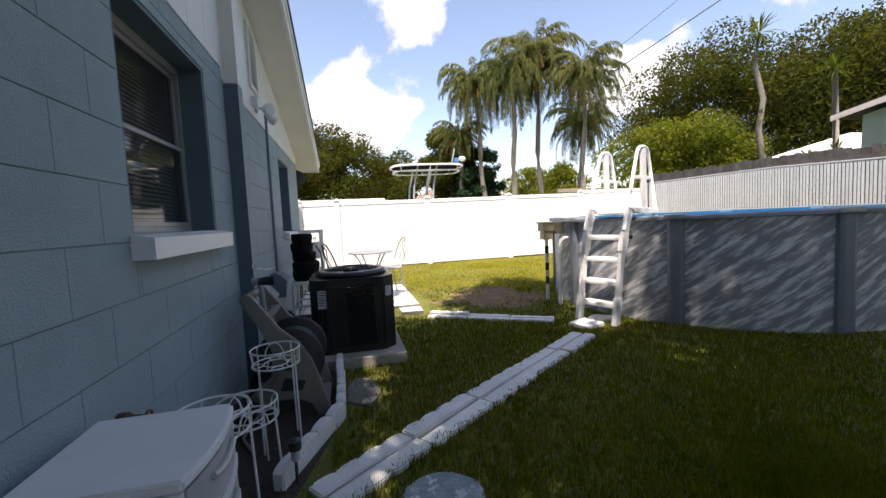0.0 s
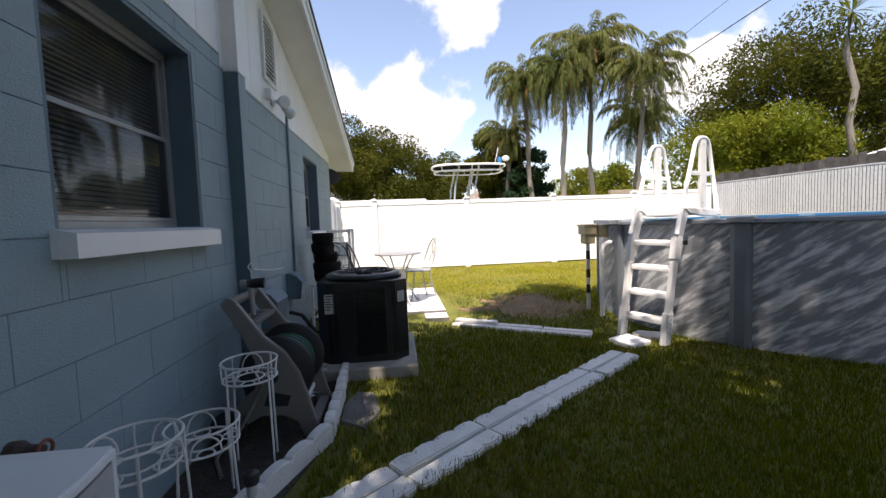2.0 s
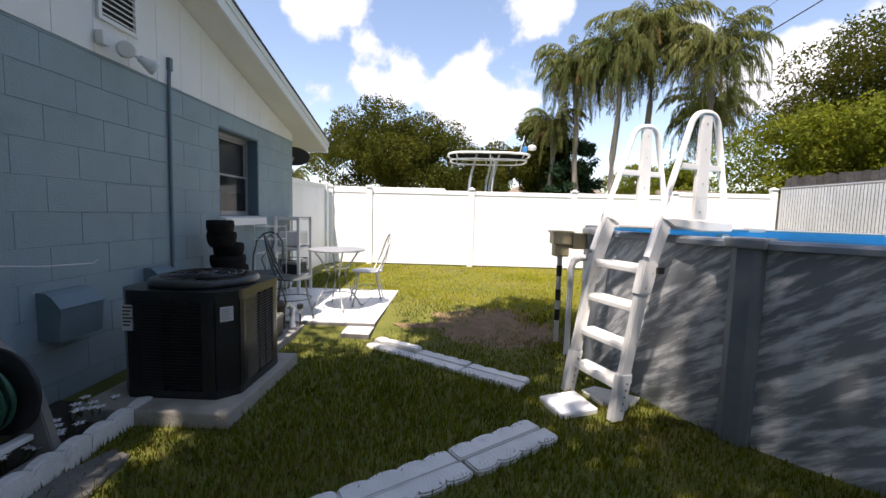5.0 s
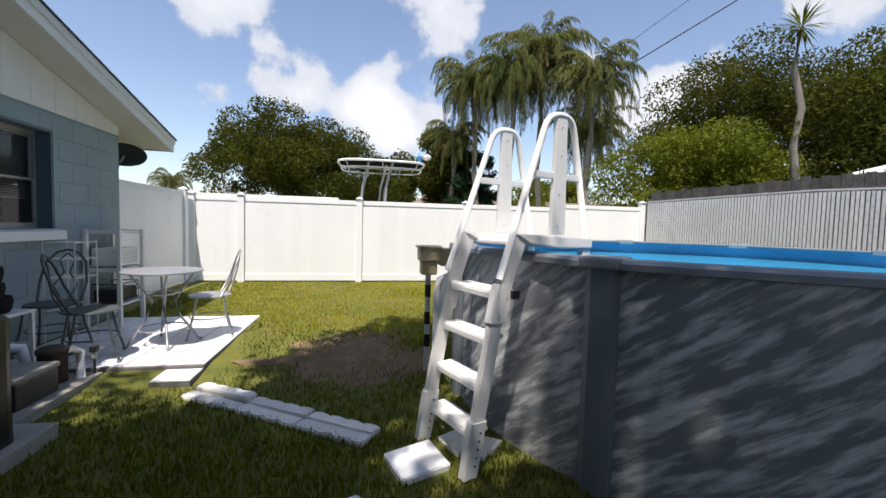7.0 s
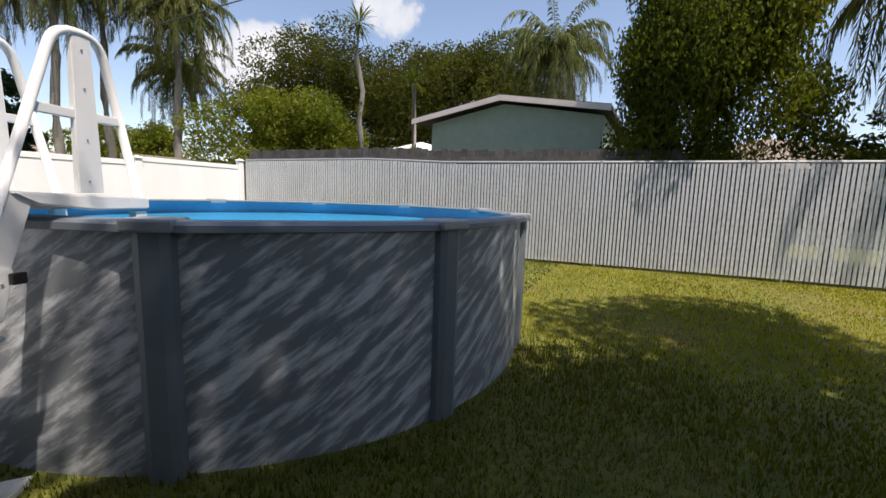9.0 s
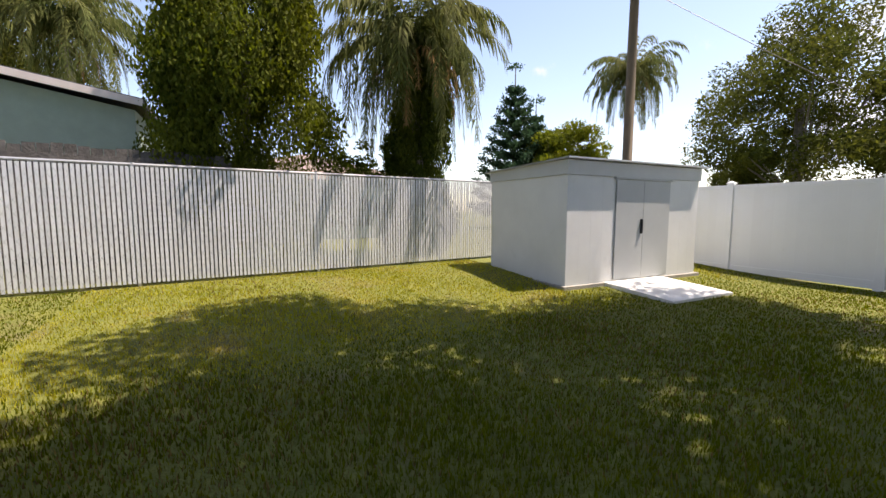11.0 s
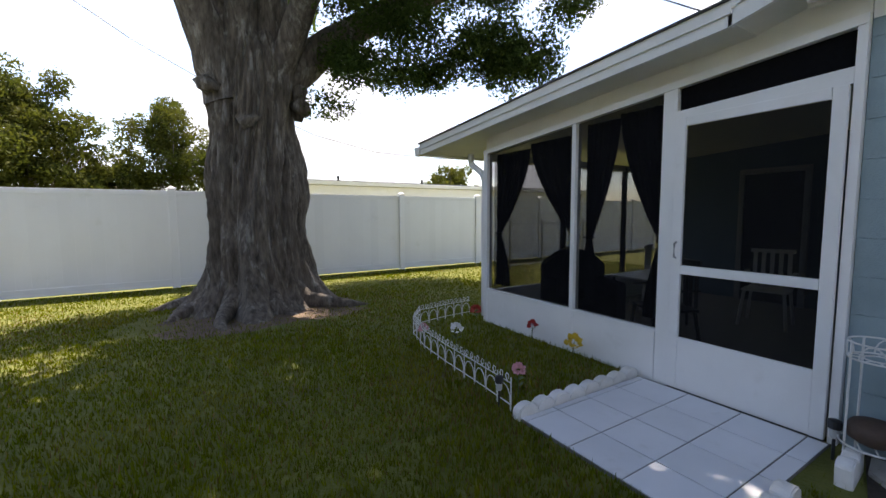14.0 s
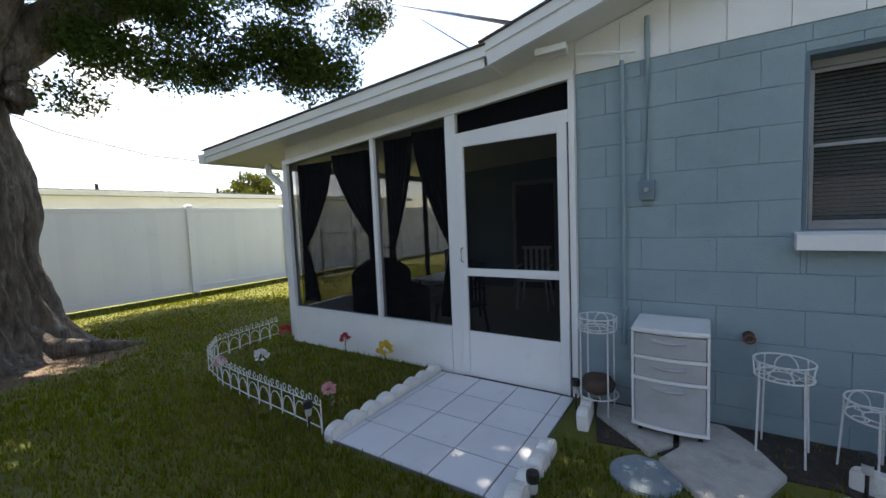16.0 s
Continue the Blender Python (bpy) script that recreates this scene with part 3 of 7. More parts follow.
def build_shed():
    s = thing("garden_shed", "pale grey metal shed with grey double doors on a concrete slab", "shed", "", (8.1, -5.13, 0.06))
    L, D = 3.3, 2.1
    part("slab", one_box(-0.05, D + 0.3, -0.1, L + 0.06, -0.15, 0.05, 0.01), CONCRETE, s, "grey concrete slab")
    bm = one_box(0.0, D, 0.0, L, 0.05, 1.80)
    part("wall", bm, SHED, s)
    for i in range(13):
        y = L * (i + 0.5) / 13
        if 0.85 < y < 2.3: continue
        part("rib", one_box(-0.0008, 0.0, y - 0.123, y + 0.123, 0.06, 1.79, 0.0003), SHED, s)
    for i in range(9):
        x = D * (i + 0.5) / 9
        part("rib", one_box(x - 0.113, x + 0.113, L, L + 0.0008, 0.06, 1.79, 0.0003), SHED, s)
    part("fascia", one_box(-0.03, D + 0.02, -0.03, L + 0.03, 1.802, 2.03, 0.004), SHED_TRIM, s, "grey band under the roof")
    bm = prism(bmesh.new(), [(-0.12, 2.04), (D + 0.12, 1.98), (D + 0.12, 2.0), (-0.12, 2.065)], -0.1, L + 0.1, "y")
    part("roof", bm, GREY_METAL, s, "thin grey sheet roof")
    for y0, y1 in ((0.86, 1.555), (1.56, 2.24)):
        d = part("door", one_box(-0.022, -0.009, y0, y1, 0.08, 1.76, 0.004), SHED_DOOR, s, "grey sheet metal door")
        if y0 > 1:
            part("handle", one_box(-0.06, -0.022, 1.60, 1.63, 0.85, 1.1, 0.006), BLACK_MESH, d, "black bar handle")
    part("door_track", one_box(-0.05, -0.005, 0.85, 2.3, 1.765, 1.80, 0.004), SHED_DOOR, s)
    return s


build_shed()
bm = prism(bmesh.new(), [(6.85, -0.03), (8.08, -0.03), (8.08, 0.115), (6.85, 0.035)], -4.12, -2.66, "y")
tagged(part("ramp", bm, WHITE_CONC), "pale concrete ramp in front of the shed doors", "ramp")

# ---- trees ----


def leaves(name, lobes, count, size, material, seed, shell=0.62, hang=0.0):
    """A crown: many small leaf blades about the shells of lobes (centre, radii)."""
    r = np.random.default_rng(seed)
    w = np.array([(l[1][0] * l[1][1] * l[1][2]) ** 0.667 for l in lobes])
    pick = r.choice(len(lobes), count, p=w / w.sum())
    c = np.array([l[0] for l in lobes])[pick]
    rad = np.array([l[1] for l in lobes])[pick]
    d = r.normal(size=(count, 3)); d /= np.linalg.norm(d, axis=1)[:, None]
    # clumps: shift towards twig centres
    k = max(8, count // 28)
    twigs = r.normal(size=(k, 3)); twigs /= np.linalg.norm(twigs, axis=1)[:, None]
    tw = twigs[r.integers(0, k, count)]
    d = d * 0.32 + tw
    d /= np.linalg.norm(d, axis=1)[:, None]
    f = shell + (1.06 - shell) * r.random(count) ** 0.6
    p = c + d * rad * f[:, None] + r.normal(size=(count, 3)) * size * 0.8
    a = r.normal(size=(count, 3)); a[:, 2] -= hang; a /= np.linalg.norm(a, axis=1)[:, None]
    b = np.cross(a, r.normal(size=(count, 3))); b /= np.linalg.norm(b, axis=1)[:, None] + 1e-9
    s = size * (0.6 + 0.8 * r.random(count))[:, None]
    v = np.empty((count, 4, 3))
    v[:, 0], v[:, 1], v[:, 2], v[:, 3] = p - a * s, p + b * s * 0.42, p + a * s, p - b * s * 0.42
    return quads(name, v.reshape(-1, 3), material)


def quads(name, v, material):
    me = bpy.data.meshes.new(name)
    n = len(v) // 4
    me.vertices.add(4 * n)
    me.vertices.foreach_set("co", np.asarray(v, dtype=np.float32).ravel())
    me.loops.add(4 * n)
    me.loops.foreach_set("vertex_index", np.arange(4 * n, dtype=np.int32))
    me.polygons.add(n)
    me.polygons.foreach_set("loop_start", np.arange(0, 4 * n, 4, dtype=np.int32))
    me.polygons.foreach_set("loop_total", np.full(n, 4, dtype=np.int32))
    me.update(calc_edges=True)
    me.materials.append(material)
    return me


def mesh_part(name, me, parent, label=""):
    o = new(name, me)
    o.parent = parent
    if label: o["label"] = label
    return o


def broad_tree(at, height, spread, material, seed, label, name="tree", count=9000, leaf=0.2, low=0.25, bark=None, dense=9, category="tree"):
    """A leafy tree: trunk, limbs and a crown of uneven lobes."""
    r = random.Random(seed)
    t = thing(name, label, category, "", at)
    bark = bark or FAR_BARK
    bm = bmesh.new()
    h0 = height * (low + 0.12)
    tube(bm, [(0, 0, -0.2), (0.05, 0.02, h0 * 0.5), (0, 0.05, h0), (0.1, 0, height * 0.6)], 0.035 * height * 0.8, 8, 0.015 * height)
    part("trunk", bm, bark, t)
    lobes = []
    zc, zr = height * (1 + low) / 2, height * (1 - low) / 2
    for i in range(int(dense * 5)):
        a = 2.399 * i + r.uniform(-0.4, 0.4)
        e = math.asin(r.uniform(-0.85, 0.97))
        k = 0.9 * r.uniform(0.05, 1.0) ** 0.45 * (1 + 0.24 * noise.noise((math.cos(a) * 1.6 + seed, math.sin(a) * 1.6, e * 1.6)))
        q = spread * r.uniform(0.13, 0.30)
        lobes.append(((spread * k * math.cos(a) * math.cos(e), spread * k * math.sin(a) * math.cos(e), zc + zr * k * math.sin(e)), (q, q, q * r.uniform(0.6, 0.85))))
    for i in range(max(2, dense // 3)):
        q = spread * r.uniform(0.16, 0.32)
        lobes.append(((r.uniform(-0.45, 0.45) * spread, r.uniform(-0.45, 0.45) * spread, height * r.uniform(0.84, 1.0) - q * 0.8), (q, q, q * 0.8)))
    for c, q in lobes[:12]:
        bm = bmesh.new()
        tube(bm, [(0, 0, h0 * r.uniform(0.7, 1.0)), (c[0] * 0.5, c[1] * 0.5, (h0 + c[2]) * 0.5), (c[0], c[1], c[2])], 0.007 * height, 5, 0.0025 * height)
        part("limb", bm, bark, t)
    mesh_part("crown", leaves("crown", lobes, int(count * 2.1), leaf * 0.70, material, seed, 0.5), t)
    return t


def frond(r, length, rise, bend, width, az, n=44):
    """One feather frond as quads: the rib leaves at the angle rise, bends over and hangs, leaflets drooping from it."""
    v, pts, a = [], [Vector((0, 0, 0))], rise
    side = Vector((-math.sin(az), math.cos(az), 0))
    twist = r.uniform(-0.25, 0.25)
    for i in range(n):
        s = i / n
        a -= bend * (0.35 + 1.5 * s) / n
        a = max(a, -1.5)
        pts.append(pts[-1] + (Vector((math.cos(az + twist * s), math.sin(az + twist * s), 0)) * math.cos(a) + Vector((0, 0, math.sin(a)))) * length / n)
    for i in range(3, n):
        p = pts[i]
        d = (pts[i + 1] - pts[i - 1]).normalized()
        w = width * (0.35 + 0.65 * math.sin(math.pi * min(1, 0.1 + 0.9 * i / n)) ** 0.7)
        for sg in (1, -1):
            if r.random() < 0.1:
                continue
            k = w * r.uniform(0.65, 1.1)
            tip = p + side * sg * k * r.uniform(0.15, 0.6) + d * k * 0.4 + Vector((0, 0, -k * r.uniform(0.45, 0.95)))
            e = d * 0.021 * length / 2.4
            mid = p.lerp(tip, 0.45) + side * sg * 0.12 * k + Vector((0, 0, 0.08 * k))
            v += [p - e, mid - e * 1.3, tip, mid + e * 1.3]
    e = side * 0.018
    for i in range(n):
        v += [pts[i] - e, pts[i + 1] - e, pts[i + 1] + e, pts[i] + e]
    return v


def palm(at, height, seed, label, lean=(0, 0), fronds=22, length=2.6, dead=4, trunk_r=0.16, group="queen palms"):
    r = random.Random(seed)
    t = thing("palm_tree", label, "palm tree", group, at)
    bm = bmesh.new()
    top = Vector((lean[0], lean[1], height))
    pts = [Vector((0, 0, -0.2)).lerp(top, i / 10) + Vector((0.05 * math.sin(i), 0.05 * math.cos(i * 1.3), 0)) for i in range(11)]
    tube(bm, pts, trunk_r, 10, trunk_r * 0.75)
    part("trunk", bm, PALM_BARK, t, smooth=True)
    part("crownshaft", tube(bmesh.new(), [top - Vector((0, 0, 0.1)), top + Vector((0, 0, 0.7))], trunk_r * 1.1, 8, trunk_r * 0.4), PALM_LEAF, t)
    v, dv = [], []
    base = top + Vector((0, 0, 0.5))
    fronds = int(fronds * 3.0)
    dead = int(dead * 2.6)
    for i in range(fronds):
        a = i * 2.399 + r.uniform(-0.3, 0.3)
        u = (i + r.random()) / fronds
        q = frond(r, length * r.uniform(0.8, 1.2), 1.25 - 1.9 * u, r.uniform(1.7, 2.9), 0.50 * length / 2.6, a)
        v += [base + p for p in q]
    for i in range(dead):
        a = r.uniform(0, 6.28)
        q = frond(r, length * r.uniform(0.5, 0.8), r.uniform(-0.5, 0.2), 1.9, 0.3, a, 34)
        dv += [base + Vector((0, 0, -0.25)) + p for p in q]
    mesh_part("crown", quads("crown", np.array([tuple(p) for p in v]), PALM_LEAF), t)
    if dead:
        mesh_part("dead_fronds", quads("dead_fronds", np.array([tuple(p) for p in dv]), DEAD_LEAF), t, "dry brown hanging fronds")
    return t


OAK = Vector((2.33, -4.1, 0))


def great_oak():
    t = thing("oak_tree", "huge old oak with furrowed grey bark and spreading limbs", "tree", "", OAK)
    bm = bmesh.new()
    prof = [(-0.1, 1.15), (0.05, 0.98), (0.2, 0.86), (0.45, 0.76), (0.8, 0.69), (1.2, 0.645), (1.7, 0.615), (2.2, 0.585), (2.6, 0.56), (2.9, 0.565), (3.2, 0.585), (3.5, 0.60), (3.75, 0.52), (3.95, 0.40)]
    n = 230
    fine = []
    for (z0, r0), (z1, r1) in zip(prof, prof[1:]):
        k = max(2, int((z1 - z0) / 0.03))
        for i in range(k):
            f = i / k
            fine.append((z0 + (z1 - z0) * f, r0 + (r1 - r0) * f))
    fine.append(prof[-1])
    rows = []
    for z, r0 in fine:
        row = []
        for i in range(n):
            a = 2 * math.pi * i / n
            flare = max(0, 1 - z / 1.0)
            butt = 0.09 * math.sin(5 * a + 0.7) * (0.6 + flare * 1.2) + 0.07 * math.sin(9 * a + 2.0 + z * 0.25) * (0.4 + flare)
            tw = a + 0.12 * math.sin(z * 1.3)
            ridge = 0.12 * abs(noise.noise((math.cos(tw) * 2.7, math.sin(tw) * 2.7, z * 0.42))) * 2 - 0.12 + 0.16 * abs(noise.noise((math.cos(tw) * 6.5, math.sin(tw) * 6.5, z * 0.6 + 3)))
            ridge += 0.03 * noise.noise((math.cos(tw) * 9, math.sin(tw) * 9, z * 2.0)) + 0.085 * noise.noise((math.cos(a) * 1.5, math.sin(a) * 1.5, z * 1.1 + 5))
            ridge += 0.032 * noise.noise((math.cos(tw) * 13, math.sin(tw) * 13, z * 2.6)) + 0.016 * noise.noise((math.cos(a) * 26, math.sin(a) * 26, z * 9))
            rr = r0 * (1 + butt) + ridge
            row.append(bm.verts.new((rr * math.cos(a), rr * math.sin(a), z)))
        rows.append(row)
    for i in range(len(rows) - 1):
        for k in range(n):
            bm.faces.new((rows[i][k], rows[i][(k + 1) % n], rows[i + 1][(k + 1) % n], rows[i + 1][k]))
    part("trunk", bm, BARK, t, "", True)
    for c, r0 in (((-0.60, 0.20, 3.02), 0.17), ((0.55, 0.22, 3.14), 0.16), ((0.15, 0.55, 2.66), 0.13), ((-0.63, 0.26, 3.18), 0.10)):
        bm = bmesh.new()
        bmesh.ops.create_icosphere(bm, subdivisions=3, radius=r0, matrix=Matrix.Translation(c))
        for v in bm.verts:
            v.co += v.normal * r0 * (0.75 * noise.noise(v.co * 6) + 0.4 * noise.noise(v.co * 17))
        part("burl", bm, BARK, t, "", True)
    for i in range(9):
        a = i * 0.7 + 0.2
        L = 1.15 + 0.3 * math.sin(i * 2.7)
        pts = [(0.55 * math.cos(a), 0.55 * math.sin(a), 0.30), (0.85 * math.cos(a + 0.05), 0.85 * math.sin(a + 0.05), 0.10), (L * math.cos(a + 0.16), L * math.sin(a + 0.16), 0.02), ((L + 0.3) * math.cos(a + 0.3), (L + 0.3) * math.sin(a + 0.3), -0.06)]
        part("root", tube(bmesh.new(), pts, 0.17, 8, 0.03), BARK, t, "", True)
    limbs = [((0.30, 0.05, 3.0), (0.62, 0.1, 4.2), (1.7, 0.5, 6.9), 0.33), ((0.12, 0.12, 3.2), (0.10, 0.2, 4.6), (0.35, 1.2, 7.4), 0.27), ((-0.18, 0.1, 3.2), (-0.30, 0.2, 4.4), (-0.5, 0.9, 7.4), 0.27), ((0.0, -0.3, 3.1), (0.3, -1.0, 5.0), (0.8, -2.4, 7.5), 0.3),
             ((-0.25, 0.0, 3.1), (-0.9, 0.25, 4.2), (-3.6, 0.9, 5.4), 0.33), ((-0.3, 0.2, 3.3), (-0.7, 0.9, 4.6), (-1.6, 3.4, 7.0), 0.22)]
    for a, b, c, q in limbs:
        bm = bmesh.new()
        a, b, c = Vector(a), Vector(b), Vector(c)
        pts = [(1 - u) ** 2 * a + 2 * u * (1 - u) * b + u * u * c for u in [i / 12 for i in range(13)]]
        tube(bm, pts, q, 14, q * 0.35)
        for v in bm.verts:
            v.co += Vector((1, 1, 0)) * 0.05 * noise.noise(v.co * 4)
        part("limb", bm, BARK, t, "", True)
    r = random.Random(4)
    lobes = []
    for i in range(92):
        a, d = r.uniform(0, 6.283), 6.3 * math.sqrt(r.random())
        x, y = -0.9 + d * math.cos(a) * 0.86, 1.6 + d * math.sin(a) * 1.05
        z = r.uniform(6.6, 10.5) - 0.12 * d
        q = r.uniform(0.8, 1.5)
        lobes.append(((x, y, z), (q, q, q * 0.6)))
    # overhead lobes out of view are thinned here to open sun on the pool
    lobes = [q for i, q in enumerate(lobes) if (q[0][0] - 2.5) ** 2 + (q[0][1] - 5.2) ** 2 > 1.5 ** 2 or i % 2 == 0]
    lobes = [q for q in lobes if (q[0][0] - 1.2) ** 2 + (q[0][1] - 5.6) ** 2 > 0.95 ** 2 and (q[0][0] - 3.7) ** 2 + (q[0][1] - 5.2) ** 2 > 1.2 ** 2]
    lobes = [q for q in lobes if q[0][0] > -0.9 or q[0][1] < 6.9]
    # unseen lobes added by hand to shade chosen spots of lawn and pool
    for x, y in ((4.2, 1.6), (4.9, 2.4), (4.3, 3.0), (5.2, 3.5), (4.6, 4.1), (5.5, 2.9), (3.9, 0.8), (3.4, 3.7), (2.4, 4.8), (1.9, 4.3), (2.7, 5.6), (1.2, 4.4), (2.8, 3.8), (3.5, 3.3), (2.6, 0.6), (3.2, 1.4), (2.9, -0.4), (2.2, 1.6), (3.5, 0.4), (-0.9, 0.2), (-1.3, 0.7), (-0.4, -0.3), (-2.7, 7.0), (-3.3, 6.8), (-0.3, 7.3), (0.2, 7.9), (-0.5, 7.9), (-0.1, 6.8)):
        lobes.append(((x, y, r.uniform(7.4, 8.4)), (0.75, 0.75, 0.5)))
    lobes = [((c[0] - 0.35, c[1] + 0.55, c[2]), q) for c, q in lobes]
    lobes = [q for q in lobes if (q[0][0] - 3.2) ** 2 + (q[0][1] - 5.3) ** 2 > 1.15 ** 2]
    # lobes dropped so that the patio and the far lawn lie in full sun
    lobes = [(c, q) for c, q in lobes if c[0] + OAK.x + 0.145 * c[2] - q[0] > 1.9 or c[1] + OAK.y + 0.38 * c[2] + q[1] < 6.9]
    # further unseen lobes added to shade the bare soil and near lawn
    for x, y in ((-0.9, 7.9), (-0.45, 8.5), (0.15, 9.2), (0.4, 8.4), (-0.3, 7.7), (-2.2, 5.3), (-1.7, 5.9), (-1.0, 6.2), (-1.3, 5.0), (-2.3, 6.4), (-0.5, 5.6), (-1.6, 6.9), (-0.6, 4.7)):
        lobes.append(((x, y, r.uniform(7.6, 8.3)), (0.55, 0.55, 0.4)))
    # lobes dropped to let sun on the lawn, more added to shade the grass around
    def shade_at(c):
        return Vector((c[0] + OAK.x + 0.145 * c[2], c[1] + OAK.y + 0.38 * c[2]))
    lobes = [(c, q) for c, q in lobes if (shade_at(c) - Vector((3.75, 0.72))).length > 0.12 + 0.30 * q[0]]
    for x, y in ((5.9, 1.9), (5.2, 0.6), (5.6, 1.3), (2.1, -0.2), (2.5, 0.2), (1.7, 0.2), (1.6, -0.8), (2.4, 1.0), (2.4, 5.2), (2.8, 4.6), (2.0, 5.7), (2.9, 5.5), (2.6, 6.0), (1.4, 5.4)):
        z = r.uniform(7.4, 8.2)
        lobes.append(((x - OAK.x - 0.145 * z, y - OAK.y - 0.38 * z, z), (0.6, 0.6, 0.4)))
    mesh_part("crown", leaves("crown", lobes, 182000, 0.085, OAK_LEAF, 11, 0.1), t)
    low = []
    for i in range(64):
        u = r.random()
        low.append(((-0.95 - 3.4 * u + r.uniform(-0.25, 0.25), 0.9 + 1.2 * u + r.uniform(-0.7, 0.5), 3.0 + 0.75 * u + 1.9 * r.random() ** 1.2), (r.uniform(0.25, 0.5), r.uniform(0.25, 0.5), r.uniform(0.16, 0.32))))
    mesh_part("low_branch_leaves", leaves("low_branch_leaves", low, 42000, 0.034, OAK_LEAF, 12, 0.15), t)
    return t


great_oak()

# ---- house details ----
GLASS = bpy.data.materials.new("window_glass")
GLASS.use_nodes = True
_g = GLASS.node_tree
_b = _g.nodes["Principled BSDF"]
_b.inputs["Base Color"].default_value = (0.9, 0.93, 0.93, 1)
_b.inputs["Roughness"].default_value = 0.03
_b.inputs["Transmission Weight"].default_value = 0.0
_b.inputs["Base Color"].default_value = (0.02, 0.022, 0.024, 1)
_tr = _g.nodes.new("ShaderNodeBsdfTransparent")
_mx = _g.nodes.new("ShaderNodeMixShader")
_mx.inputs[0].default_value = 0.45
_g.links.new(_tr.outputs[0], _mx.inputs[1]); _g.links.new(_b.outputs[0], _mx.inputs[2]); _g.links.new(_mx.outputs[0], _g.nodes["Material Output"].inputs[0])
SCREEN = bpy.data.materials.new("insect_screen")
SCREEN.use_nodes = True
_g = SCREEN.node_tree
_b = _g.nodes["Principled BSDF"]
_b.inputs["Base Color"].default_value = (0.012, 0.012, 0.013, 1)
_b.inputs["Specular IOR Level"].default_value = 0.02
_b.inputs["Roughness"].default_value = 0.7
_tr = _g.nodes.new("ShaderNodeBsdfTransparent")
_mx = _g.nodes.new("ShaderNodeMixShader")
_mx.inputs[0].default_value = 0.42
_g.links.new(_tr.outputs[0], _mx.inputs[1]); _g.links.new(_b.outputs[0], _mx.inputs[2]); _g.links.new(_mx.outputs[0], _g.nodes["Material Output"].inputs[0])
ALU = mat("pale_aluminium", (0.30, 0.31, 0.31), (0.25, 0.26, 0.26), 0.4, 0.3, scale=10)
BLIND = mat("blind_slat", (0.78, 0.78, 0.76), (0.72, 0.72, 0.70), 0.5, scale=5)
BLACK_CLOTH = mat("black_cloth", (0.010, 0.010, 0.011), (0.007, 0.007, 0.008), 1.0, scale=30, bump=0.3, bscale=200, spec=0.02)
BROWN = mat("brown_pot", (0.075, 0.045, 0.03), (0.05, 0.03, 0.022), 0.7, scale=15, bump=0.2)
GREYPL = mat("grey_taupe_plastic", (0.20, 0.185, 0.165), (0.165, 0.155, 0.14), 0.5, scale=8, bump=0.08)
GREEN_HOSE = mat("green_hose", (0.012, 0.085, 0.05), (0.01, 0.065, 0.04), 0.4, scale=10)
CLEAR = mat("frosted_plastic", (0.44, 0.45, 0.45), (0.38, 0.39, 0.39), 0.35, scale=3, spots=(0.3, 0.31, 0.31), spot_scale=4, spot_lo=0.5, spot_hi=0.8)
WIRE_W = mat("white_wire", (0.72, 0.72, 0.70), (0.60, 0.59, 0.55), 0.45, scale=20, spots=(0.35, 0.25, 0.16), spot_scale=14, spot_lo=0.64, spot_hi=0.75)
# chair iron with the shade of the house put into its colour
SHADED_IRON = mat("shaded_wrought_iron", (0.10, 0.115, 0.115), (0.07, 0.08, 0.08), 0.5, 0.3, scale=25, bump=0.1)
BEIGE = mat("beige_plastic", (0.56, 0.47, 0.28), (0.48, 0.40, 0.24), 0.5, scale=6)
BLACK = mat("black_plastic", (0.02, 0.02, 0.021), (0.014, 0.014, 0.015), 0.45, scale=12)
BOXBLUE = mat("blue_painted_box", (0.14, 0.205, 0.24), (0.12, 0.18, 0.21), 0.5, scale=8)
MULCH = mat("dark_mulch", (0.055, 0.042, 0.032), (0.03, 0.024, 0.018), 0.95, scale=22, bump=1.0, bscale=70, spots=(0.12, 0.10, 0.075), spot_scale=14, spot_lo=0.58, spot_hi=0.7)
ROOT_SOIL = mat("root_soil", (0.15, 0.102, 0.066), (0.085, 0.058, 0.038), 0.95, scale=8, bump=0.9, bscale=50, spots=(0.20, 0.145, 0.09), spot_scale=14, spot_lo=0.55, spot_hi=0.68)
DIRT = mat("sandy_dirt", (0.24, 0.155, 0.085), (0.13, 0.085, 0.046), 0.95, scale=7, bump=0.8, bscale=60, spots=(0.13, 0.125, 0.04), spot_scale=9, spot_lo=0.52, spot_hi=0.66)


